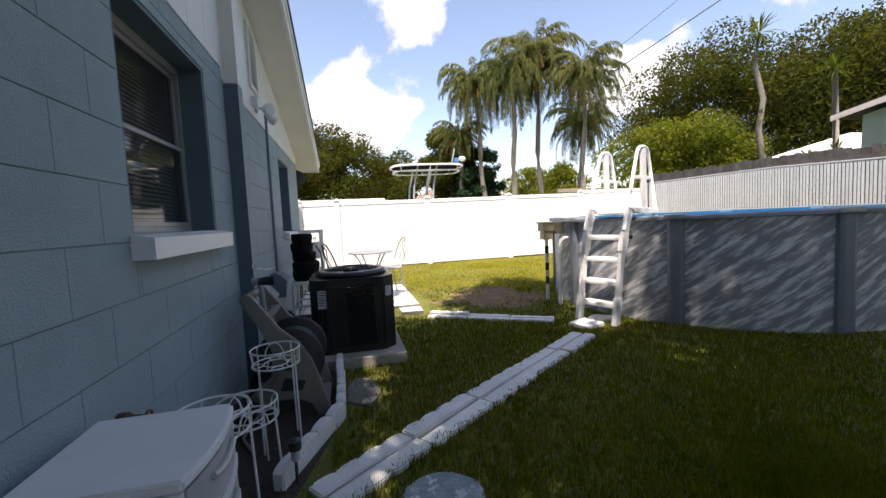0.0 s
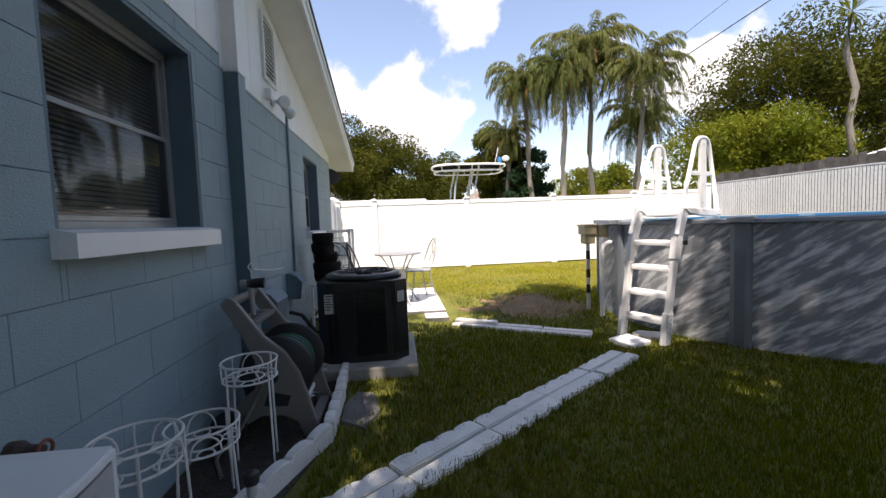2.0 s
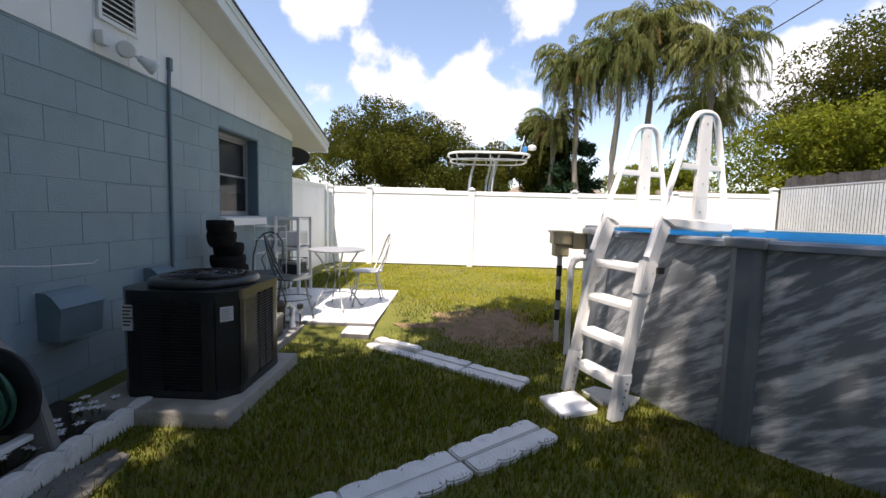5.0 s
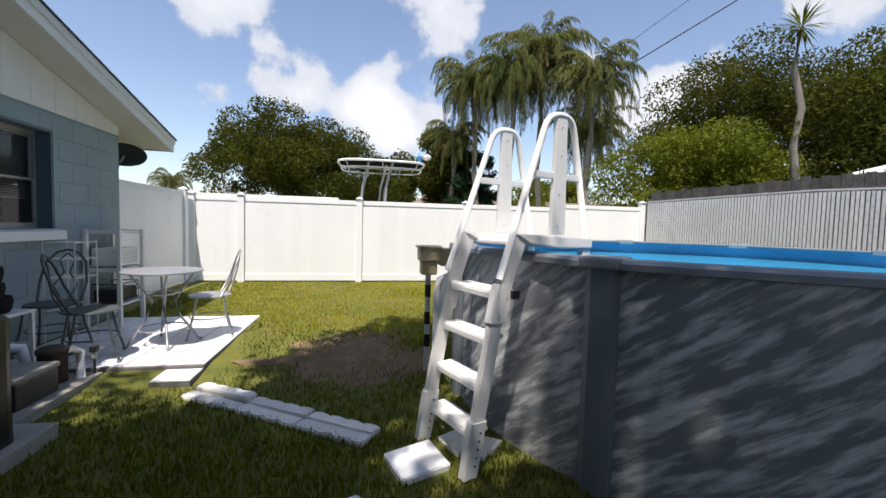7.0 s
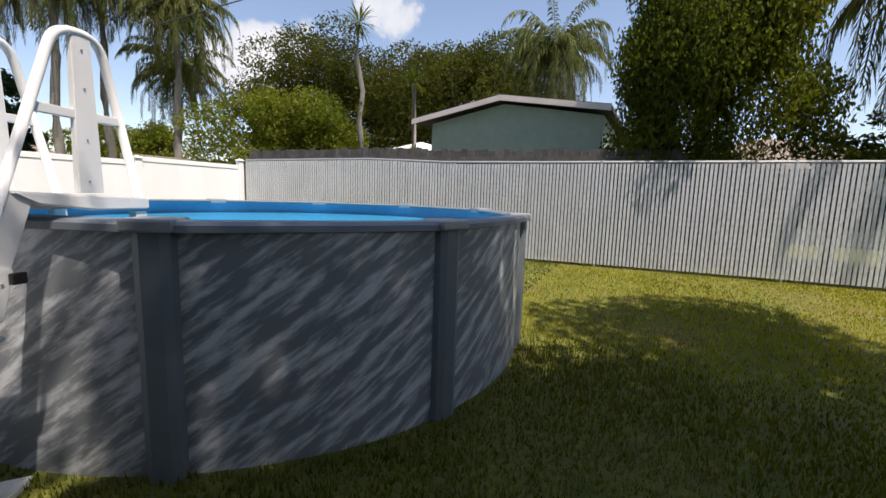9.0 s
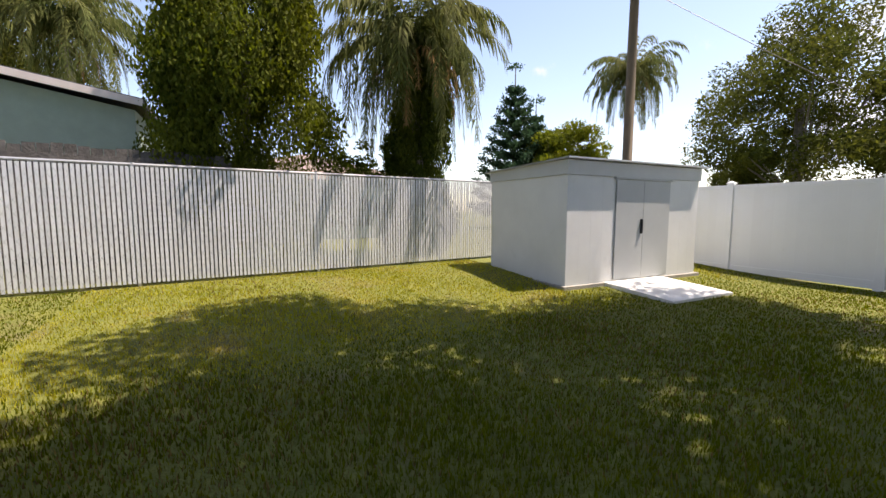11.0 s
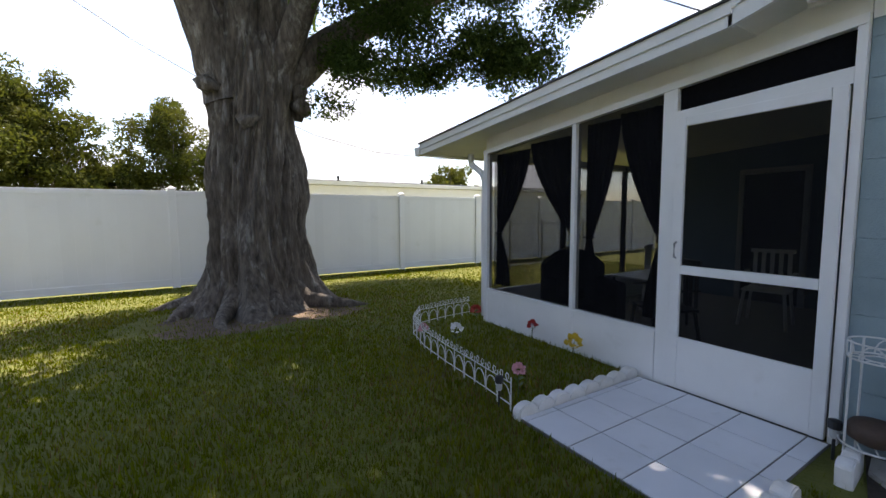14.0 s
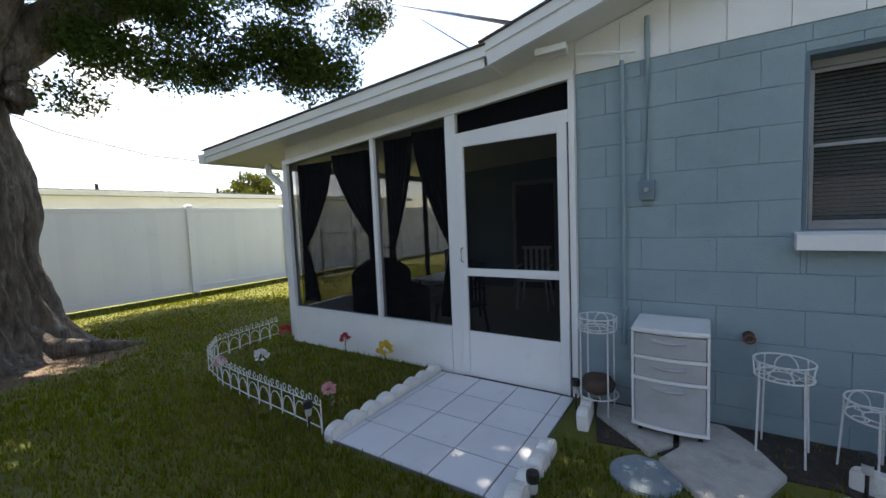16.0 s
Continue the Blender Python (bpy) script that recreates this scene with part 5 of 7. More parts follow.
def flat_path(label, a, b, width, group):
    """Two rows of edging pieces laid flat, lobes outward, a dark joint between."""
    a, b = Vector(a), Vector(b)
    L = (b - a).length
    ang = math.atan2(b.y - a.y, b.x - a.x)
    side = Vector((-math.sin(ang), math.cos(ang)))
    k = max(1, round(L / 0.58))
    for s in (1, -1):
        for i in range(k):
            p = a.lerp(b, (i if s > 0 else i + 1) / k) + side * s * 0.006
            z = ground_z(p.x, p.y) + random.uniform(0.0, 0.012)
            o = part("edging_stone", scallop_piece(L / k - 0.008, 0.045, width / 2 * random.uniform(0.96, 1.06), 4, True), WHITE_CONC)
            o.matrix_basis = pose(p.x, p.y, z - 0.03, random.uniform(-1.2, 1.2), random.uniform(-0.8, 0.8), math.degrees(ang) + (0 if s > 0 else 180) + random.uniform(-1.4, 1.4))
            tagged(o, label, "edging", group)


flat_path("white scalloped edging stone laid flat as a path", (0.62, 3.24), (3.09, 5.03), 0.25, "path stones")
flat_path("white scalloped edging stone laid flat towards the patio", (1.78, 6.52), (3.10, 5.66), 0.225, "second path stones")


OLD_STONE = mat("weathered_stone", (0.17, 0.16, 0.145), (0.10, 0.095, 0.085), 0.9, scale=9, bump=0.5, bscale=50)


def slab(label, poly, h, material, z=0.0, name="paving_slab", category="paving", group="paving slabs"):
    bm = prism(bmesh.new(), poly, -0.03, h, "z")
    bmesh.ops.bevel(bm, geom=[e for e in bm.edges if e.calc_face_angle(0) > 0.5], offset=0.006, segments=2, affect="EDGES")
    o = part(name, bm, material)
    c = poly[0]
    o.matrix_basis = pose(0, 0, ground_z(*c) + z)
    return tagged(o, label, category, group)


PALE_CONC = mat("worn_pale_concrete", (0.47, 0.45, 0.41), (0.36, 0.345, 0.31), 0.85, scale=14, bump=0.5, bscale=90, spots=(0.25, 0.24, 0.21), spot_scale=5, spot_lo=0.56, spot_hi=0.72)
slab("square white tile lying at the foot of the ladder", [(3.151, 5.439), (3.427, 5.558), (3.505, 5.285), (3.232, 5.176)], 0.025, TILE)
slab("white tile under the ladder foot", [(3.482, 5.583), (3.61, 5.66), (3.87, 5.49), (3.70, 5.33), (3.56, 5.40)], 0.02, WHITE_CONC)
slab("irregular grey concrete stepping slab beside the wall", [(0.09, 2.1), (0.29, 2.13), (0.62, 2.49), (0.47, 2.60), (0.09, 2.58)], 0.03, PALE_CONC)
slab("large irregular grey concrete slab under the drawers", [(0.48, 2.63), (0.66, 2.54), (0.93, 2.76), (0.80, 2.98), (0.52, 3.11), (0.25, 2.99), (0.09, 2.86), (0.09, 2.62)], 0.03, PALE_CONC)
slab("weathered flat stone half sunk in the lawn", [(0.74, 4.22), (0.90, 4.10), (0.98, 4.32), (0.92, 4.62), (0.80, 4.66), (0.73, 4.45)], 0.012, OLD_STONE)
STONE = mat("blue_grey_stone", (0.13, 0.18, 0.21), (0.24, 0.28, 0.30), 0.6, scale=9, bump=0.6, bscale=26, spots=(0.55, 0.57, 0.57), spot_scale=11, spot_lo=0.55, spot_hi=0.63)
for x, y, r in ((0.82, 2.49, 0.175), (1.15, 3.08, 0.19)):
    slab("round blue-grey mottled stepping stone", [(x + r * math.cos(i * 0.3927) * (1 + 0.06 * math.sin(i * 2.3)), y + r * math.sin(i * 0.3927)) for i in range(16)], 0.014, STONE, name="stepping_stone", category="stepping stone", group="round stones")


def tiled_floor(name, label, x0, x1, y0, y1, z, tx, ty, ox, oy, shape=None):
    f = structure(name, one_box(x0, x1, y0, y1, z - 0.12, z - 0.006), GROUT, label, "paving")
    xs = sorted({x0, x1, *[ox + tx * i for i in range(-30, 30) if x0 < ox + tx * i < x1]})
    ys = sorted({y0, y1, *[oy + ty * i for i in range(-30, 30) if y0 < oy + ty * i < y1]})
    for xa, xb in zip(xs, xs[1:]):
        for ya, yb in zip(ys, ys[1:]):
            if xb - xa < 0.03 or yb - ya < 0.03:
                continue
            part("tile", one_box(xa + 0.0045, xb - 0.0045, ya + 0.0045, yb - 0.0045, z - 0.005, z + random.uniform(0.0, 0.002), 0.0015), TILE, f)
    return f


tiled_floor("door_paving", "white square tiles with dark joints before the screen door", 0.075, 1.40, 0.745, 1.93, 0.014, 0.335, 0.345, 1.105, 1.83)
tiled_floor("patio", "white tiled patio beside the house in sun and shade", 0.06, 1.72, 6.87, 8.75, 0.092, 0.31, 0.31, 1.72, 8.75)
tiled_floor("patio_corner", "white tiles at the near corner of the patio", 1.435, 1.72, 6.59, 6.865, 0.064, 0.38, 0.28, 1.435, 6.59)
MULCH_BED = prism(bmesh.new(), [(0.02, 2.06), (0.6, 2.2), (0.5, 3.3), (0.72, 4.05), (0.68, 5.15), (0.02, 5.15)], -0.05, 0.006, "z")
structure("flower_bed", MULCH_BED, MULCH, "dark mulch bed between wall and edging", "bed")


def dirt_patch(label, cx, cy, rx, ry, seed, material):
    bm = bmesh.new()
    c = bm.verts.new((cx, cy, ground_z(cx, cy) + 0.016))
    vs = []
    for i in range(40):
        a = 2 * math.pi * i / 40
        k = 1 + 0.45 * noise.noise((math.cos(a) * 1.7 + seed, math.sin(a) * 1.7, seed)) + 0.3 * noise.noise((math.cos(a) * 5 + seed, math.sin(a) * 5, seed))
        x, y = cx + rx * k * math.cos(a), cy + ry * k * math.sin(a)
        vs.append(bm.verts.new((x, y, ground_z(x, y) - 0.010)))
    for i in range(40):
        bm.faces.new((c, vs[i], vs[(i + 1) % 40]))
    structure("dirt_patch", bm, material, label, "soil", True)


dirt_patch("bare sandy soil where the grass has died", 2.95, 7.2, 0.86, 0.8, 1.0, DIRT)
dirt_patch("bare soil among the roots of the oak", 2.45, -3.35, 1.7, 1.0, 4.0, ROOT_SOIL)

# ---- cooling unit ----


def cooling_unit():
    structure("unit_pad", one_box(0.33, 1.26, 4.91, 5.95, -0.1, 0.085, 0.012), CONCRETE, "grey concrete pad under the cooling unit", "pad")
    structure("unit_pad", one_box(0.30, 0.99, 5.97, 6.86, -0.1, 0.07, 0.012), CONCRETE, "lower concrete pad beside the cooling unit", "pad")
    c = thing("cooling_unit", "black metal outdoor cooling unit with louvred sides", "cooling unit", "", (0.822, 5.45, 0.085))
    h, r, cut_ = 0.64, 0.365, 0.13
    pl = []
    for cx, cy, a0 in ((-1, -1, 180), (1, -1, 270), (1, 1, 0), (-1, 1, 90)):
        for k in (0, 14, 76, 90):
            a = radians(a0 + k)
            pl.append((cx * (r - cut_) + cut_ * math.cos(a), cy * (r - cut_) + cut_ * math.sin(a)))
    part("core", prism(bmesh.new(), [(x * 0.965, y * 0.965) for x, y in pl], 0.02, h, "z"), DARK, c)
    part("base_pan", prism(bmesh.new(), [(x * 1.03, y * 1.03) for x, y in pl], 0.0, 0.05, "z"), BLACK_MESH, c)
    part("top_cap", prism(bmesh.new(), [(x * 1.03, y * 1.03) for x, y in pl], h - 0.03, h + 0.03, "z"), BLACK_MESH, c)
    for (x0, y0), (x1, y1) in zip(pl, pl[1:] + pl[:1]):
        d = Vector((x1 - x0, y1 - y0, 0))
        L = d.length
        d.normalize()
        ang = math.degrees(math.atan2(d.y, d.x))
        long = L > 0.3
        bm = one_box(0, 0.045 if long else L, -0.012, 0.006, 0.05, h - 0.03, 0.002)
        if long:
            box(bm, L - 0.045, L, -0.012, 0.006, 0.05, h - 0.03, 0.002)
            for k in range(3):
                u = 0.045 + (L - 0.09) * (k + 1) / 4
                box(bm, u - 0.004, u + 0.004, -0.01, 0.005, 0.05, h - 0.03)
            box(bm, 0.046, L * 0.38, -0.01, 0.004, 0.051, h - 0.031)
        o = part("corner_panel" if not long else "side_panel", bm, BLACK_MESH, c)
        o.matrix_basis = pose(x0, y0, 0, 0, 0, ang)
        if long:
            bm = bmesh.new()
            for k in range(28):
                z = 0.06 + k * (h - 0.1) / 28
                prism(bm, [(-0.004, z), (-0.014, z + 0.012), (-0.012, z + 0.015), (-0.001, z + 0.003)], 0.045, L - 0.045, "x")
            lv = part("louvres", bm, BLACK_MESH, c, "rows of black pressed louvres")
            lv.matrix_basis = pose(x0, y0, 0, 0, 0, ang)
            lv["kind"] = "stuff"
    part("fan_shroud", lathe(bmesh.new(), [(0.335, h + 0.03), (0.338, h + 0.052), (0.328, h + 0.070), (0.305, h + 0.078), (0.27, h + 0.080), (0.255, h + 0.074), (0.25, h + 0.05), (0.05, h + 0.05)], 40), BLACK_MESH, c, "", True)
    for k in range(5):
        bm = bmesh.new()
        ring(bm, (0, 0, h + 0.083 + 0.002 * k), 0.05 + 0.045 * k, 0.004, 28, 5)
        part("guard_ring", bm, BLACK_MESH, c)
    for k in range(8):
        a = k * math.pi / 4
        part("guard_wire", tube(bmesh.new(), [(0.03 * math.cos(a), 0.03 * math.sin(a), h + 0.093), (0.27 * math.cos(a), 0.27 * math.sin(a), h + 0.082)], 0.004, 5), BLACK_MESH, c)
    part("fan_hub", lathe(bmesh.new(), [(0.07, h + 0.05), (0.07, h + 0.085), (0.05, h + 0.095)], 20), BLACK, c)
    lab = mat("white_label", (0.62, 0.62, 0.60), (0.56, 0.56, 0.55), 0.5)
    l1 = part("label", one_box(-0.30, -0.22, -r - 0.012, -r - 0.0085, h - 0.22, h - 0.06), lab, c, "pale rating label with small print")
    for k in range(6):
        part("print_bar", one_box(-0.293, -0.235 - 0.008 * (k % 3), -r - 0.0135, -r - 0.012, h - 0.08 - 0.022 * k, h - 0.071 - 0.022 * k), BLACK, l1)
    o = part("label", one_box(0.0, 0.075, -0.004, 0.0, 0, 0.09), lab, c, "small white label")
    o.matrix_basis = pose(r - 0.388 * cut_ - 0.021, -r + 0.388 * cut_ - 0.037, h - 0.155, 0, 0, 45)
    for k in range(5):
        part("print_bar", one_box(0.008, 0.062 - 0.012 * (k % 2), -0.0052, -0.004, 0.012 + 0.015 * k, 0.018 + 0.015 * k), GREY_METAL, o)
    part("pipe", tube(bmesh.new(), [(-0.36, 0.2, 0.12), (-0.5, 0.2, 0.14), (-0.62, 0.22, 0.3), (-0.74, 0.25, 0.33)], 0.02, 8), BLACK, c)


cooling_unit()

# ---- wire stands, drawers, hose reel along the wall ----


def plant_stand(at, r, h, label, feet=1.12, shelf=False, turn=0):
    s = thing("plant_stand", label, "plant stand", "wire plant stands", at, turn)
    part("top_ring", ring(bmesh.new(), (0, 0, h), r, 0.005, 28, 6), WIRE_W, s)
    part("lower_ring", ring(bmesh.new(), (0, 0, h - 0.085), r * 0.97, 0.005, 28, 6), WIRE_W, s)
    part("inner_ring", ring(bmesh.new(), (0, 0, h - 0.085), r * 0.5, 0.004, 20, 6), WIRE_W, s)
    for i in range(4):
        a = i * math.pi / 2 + 0.4
        c, q = math.cos(a), math.sin(a)
        part("leg", tube(bmesh.new(), [(r * c, q * r, h), (r * c, q * r, h - 0.09), (r * feet * c, r * feet * q, 0)], 0.0055, 6), WIRE_W, s)
        b = a + math.pi / 4
        pts = []
        for k in range(9):
            u = math.pi * k / 8
            w = b + 0.42 * math.cos(u)
            pts.append((r * math.cos(w), r * math.sin(w), h - 0.085 + 0.082 * math.sin(u)))
        part("loop", tube(bmesh.new(), pts, 0.004, 5), WIRE_W, s)
        pts = []
        for k in range(11):
            u = 2 * math.pi * k / 10
            pts.append((r * (0.72 + 0.24 * math.cos(u)) * math.cos(b + 0.32 * math.sin(u)), r * (0.72 + 0.24 * math.cos(u)) * math.sin(b + 0.32 * math.sin(u)), h - 0.086))
        part("scroll", tube(bmesh.new(), pts, 0.0035, 5, cap=False), WIRE_W, s)
    if shelf:
        part("shelf_ring", ring(bmesh.new(), (0, 0, 0.12), r * 1.06, 0.005, 28, 6), WIRE_W, s)
        for k in (-0.5, 0, 0.5):
            w = math.sqrt(1 - k * k) * r
            part("shelf_bar", tube(bmesh.new(), [(-w, k * r, 0.12), (w, k * r, 0.12)], 0.004, 5), WIRE_W, s)
    return s


plant_stand((0.235, 2.13, 0.03), 0.125, 0.66, "tall white scrolled wire stand beside the door", 1.0, True, 20)
plant_stand((0.25, 3.12, 0.0), 0.135, 0.54, "white wire plant stand with looped rim", 1.1, False, 10)
plant_stand((0.28, 3.50, 0.0), 0.14, 0.40, "low white wire plant stand with looped rim", 1.12, False, 50)
plant_stand((0.37, 3.82, 0.0), 0.13, 0.56, "tall white wire plant stand with looped rim", 1.05, False, 35)
_p = thing("flower_pot", "round brown pot lying in the wire stand", "pot", "", (0.235, 2.13, 0.155))
part("body", lathe(bmesh.new(), [(0.06, 0.0), (0.105, 0.03), (0.115, 0.07), (0.09, 0.11), (0.04, 0.125)], 20), BROWN, _p, "", True)


def drawer_cart():
    c = thing("drawer_cart", "white plastic three-drawer cart with frosted drawers", "drawers", "", (0.25, 2.575, 0.03))
    hw, d = 0.205, 0.20
    def bow(y, k=0.028):
        return d - k * (y / hw) ** 2
    out = [(-d, -hw), (-d, hw)] + [(bow(hw - 2 * hw * i / 10), hw - 2 * hw * i / 10) for i in range(11)]
    for s in (-1, 1):
        y = s * (hw - 0.008)
        part("side_panel", one_box(-d, bow(hw) - 0.004, y - 0.008, y + 0.008, 0.05, 0.635, 0.004), LADDER, c)
    part("back_panel", one_box(-d, -d + 0.012, -hw + 0.017, hw - 0.017, 0.05, 0.635), LADDER, c)
    bm = prism(bmesh.new(), out, 0.636, 0.665, "z")
    bmesh.ops.bevel(bm, geom=[e for e in bm.edges if e.calc_face_angle(0) > 0.6], offset=0.008, segments=2, affect="EDGES")
    part("lid", bm, LADDER, c, "white lid with a slightly bowed front")
    for z in (0.05, 0.345, 0.478):
        part("shelf", prism(bmesh.new(), out, z, z + 0.02, "z"), LADDER, c)
    for z0, z1 in ((0.075, 0.34), (0.37, 0.474), (0.503, 0.63)):
        bm = bmesh.new()
        n = 12
        a, b = [], []
        for i in range(n + 1):
            y = -hw + 0.02 + (2 * hw - 0.04) * i / n
            a.append((bow(y) - 0.006, y)); b.append((bow(y) - 0.012, y))
        prism(bm, a + b[::-1], z0, z1, "z")
        dr = part("drawer", bm, CLEAR, c, "frosted see-through drawer")
        pts = [(bow(-0.09 + 0.018 * i) + 0.002, -0.09 + 0.018 * i, z1 - 0.03 - 0.012 * (1 - ((i - 5) / 5) ** 2)) for i in range(11)]
        part("grip", tube(bmesh.new(), pts, 0.009, 6), CLEAR, dr, "moulded hand grip")
    for x in (-0.14, 0.12):
        for y in (-0.16, 0.16):
            part("castor", tube(bmesh.new(), [(x - 0.0, y - 0.012, 0.022), (x, y + 0.012, 0.022)], 0.022, 12), BLACK, c, "black castor wheel")
            part("castor_stem", one_box(x - 0.008, x + 0.008, y - 0.008, y + 0.008, 0.03, 0.05), BLACK, c)


drawer_cart()


def side_panel(y, half):
    """One moulded side of the reel: a sloping arm that widens into a two-legged foot arch."""
    arm = [(-0.205, 0.80), (-0.165, 0.84), (-0.130, 0.82), (0.02, 0.60), (0.13, 0.50), (0.20, 0.38), (0.245, 0.24), (0.275, 0.12), (0.315, 0.0), (0.215, 0.0),
           (0.185, 0.09), (0.10, 0.135), (-0.02, 0.14), (-0.11, 0.09), (-0.165, 0.0), (-0.245, 0.0), (-0.20, 0.16), (-0.12, 0.245), (-0.045, 0.30), (-0.035, 0.46), (-0.10, 0.62)]
    bm = prism(bmesh.new(), arm, y - half, y + half, "y")
    bmesh.ops.bevel(bm, geom=[e for e in bm.edges if e.calc_face_angle(0) > 0.35], offset=0.006, segments=2, affect="EDGES")
    return bm


def hose_reel():
    c = thing("hose_reel", "grey plastic hose reel cart with green hose", "hose reel", "", (0.335, 4.33, 0.0), 0)
    for s in (-1, 1):
        y = s * 0.215
        p = part("side_frame", side_panel(y, 0.024), GREYPL, c)
        # black plate on the flat panel paints the shade of a recess
        part("recess", prism(bmesh.new(), [(0.0, 0.20), (0.13, 0.19), (0.155, 0.25), (0.03, 0.285)], y + s * 0.0245, y + s * 0.0255, "y"), BLACK, p, "black plate standing for a shaded recess")
        part("hub_knob", tube(bmesh.new(), [(0.06, y + s * 0.024, 0.37), (0.06, y + s * 0.045, 0.37)], 0.034, 16), BLACK, p, "dark round hub")
        d = part("drum_flange", lathe(bmesh.new(), [(0.05, 0), (0.205, 0.0), (0.218, 0.010), (0.205, 0.022), (0.05, 0.018)], 32), BLACK, c, "", True)
        d.matrix_basis = pose(0.06, s * 0.165 + 0.011, 0.37, 90, 0, 0)
        w = part("wheel", lathe(bmesh.new(), [(0.03, 0), (0.09, 0.0), (0.10, 0.012), (0.10, 0.03), (0.09, 0.04), (0.03, 0.04)], 22), BLACK, c)
        w.matrix_basis = pose(-0.19, y + s * 0.05 + 0.02, 0.10, 90, 0, 0)
    part("handle_bar", tube(bmesh.new(), [(-0.165, -0.2, 0.80), (-0.165, 0.2, 0.80)], 0.026, 12), GREYPL, c, "", True)
    part("tray", one_box(-0.16, -0.03, -0.19, 0.19, 0.655, 0.685, 0.008), GREYPL, c)
    for y in (-0.09, 0.0, 0.09):
        # black patches paint the shade of slots in the tray
        part("tray_slot", one_box(-0.12, -0.07, y - 0.02, y + 0.02, 0.6855, 0.687), BLACK, c, "black patch standing for a shaded slot")
    part("foot_bar", one_box(0.225, 0.29, -0.19, 0.19, 0.02, 0.06, 0.01), GREYPL, c)
    part("guide", one_box(0.15, 0.20, -0.16, 0.19, 0.13, 0.16, 0.008), LADDER, c, "pale hose guide bar")
    pts = []
    for i in range(264):
        a = i * 2 * math.pi / 24
        layer = i // 132
        y = -0.14 + 0.0235 * ((i % 132) / 12) if layer == 0 else 0.118 - 0.0235 * ((i % 132) / 12)
        rr = 0.13 + 0.026 * layer
        pts.append((0.06 + rr * math.cos(a), y, 0.37 + rr * math.sin(a)))
    part("hose", tube(bmesh.new(), pts, 0.0125, 6), GREEN_HOSE, c, "coiled green garden hose", True)
    pts = [(0.0, -0.245, 0.33), (-0.06, -0.27, 0.20), (-0.13, -0.30, 0.08), (-0.2, -0.42, 0.02), (-0.1, -0.6, 0.015)]
    part("loose_hose", tube(bmesh.new(), rounded(pts, 0.04), 0.010, 8), GREYPL, c, "grey lead-in hose", True)
    part("nozzle_grip", tube(bmesh.new(), [(-0.10, -0.02, 0.69), (-0.11, -0.01, 0.83), (-0.12, -0.01, 0.875)], 0.014, 10, 0.02), ALU, c, "silver nozzle handle")
    part("nozzle", tube(bmesh.new(), [(-0.03, 0.0, 0.885), (-0.10, -0.01, 0.885), (-0.13, -0.015, 0.885)], 0.033, 12, 0.024), BLACK, c, "black spray nozzle head", True)
    part("nozzle_ring", tube(bmesh.new(), [(-0.13, -0.015, 0.885), (-0.165, -0.02, 0.885)], 0.027, 12), ALU, c, "silver nozzle collar")


hose_reel()
_h = thing("plant_hook", "bent white wire hook standing by the pilaster", "hook", "", (0.10, 4.62, 0.0))
part("stake", tube(bmesh.new(), [(0.05, 0.03, 0.0), (0.03, 0.02, 0.6), (0.02, 0.02, 0.93)], 0.005, 6), WIRE_W, _h)
part("arm", tube(bmesh.new(), [(0.02, 0.02, 0.93), (0.02, -0.03, 0.965), (0.03, 0.0, 0.99), (0.03, 0.05, 0.94), (0.05, 0.35, 0.90), (0.05, 0.68, 0.88), (0.05, 0.72, 0.90), (0.05, 0.70, 0.93)], 0.0045, 6), WIRE_W, _h)
_h = thing("hose", "green hose hanging behind the drawers", "hose", "", (0.05, 2.36, 0.0))
part("coil", tube(bmesh.new(), [(0.03, 0.02, 0.62), (0.03, -0.03, 0.5), (0.03, -0.01, 0.3), (0.05, 0.03, 0.1), (0.12, 0.1, 0.03)], 0.013, 8), GREEN_HOSE, _h)
for y, x in ((4.72, 0.42), (4.95, 0.44), (4.45, 0.46)):
    _f = thing("white_flower", "white fabric flowers low in the mulch bed", "flower", "bed flowers", (x, y, 0.0))
    r = random.Random(int(y * 100))
    for i in range(7):
        bx, by, bz = r.uniform(-0.09, 0.09), r.uniform(-0.09, 0.09), r.uniform(0.05, 0.13)
        bm = bmesh.new()
        for k in range(5):
            a = k * 1.2566
            v = [bm.verts.new(q) for q in ((bx, by, bz), (bx + 0.02 * math.cos(a - 0.5), by + 0.02 * math.sin(a - 0.5), bz + 0.012), (bx + 0.034 * math.cos(a), by + 0.034 * math.sin(a), bz + 0.008), (bx + 0.02 * math.cos(a + 0.5), by + 0.02 * math.sin(a + 0.5), bz + 0.012))]
            bm.faces.new(v)
        part("blossom", bm, LADDER, _f)
        part("stem", tube(bmesh.new(), [(bx * 0.4, by * 0.4, 0), (bx, by, bz)], 0.003, 4), OAK_LEAF, _f)

# ---- pump gear, pots, patio furniture ----


POT_BLACK = mat("matt_black_pot", (0.010, 0.009, 0.009), (0.018, 0.016, 0.015), 0.85, scale=14, bump=0.3, bscale=60, spec=0.12)


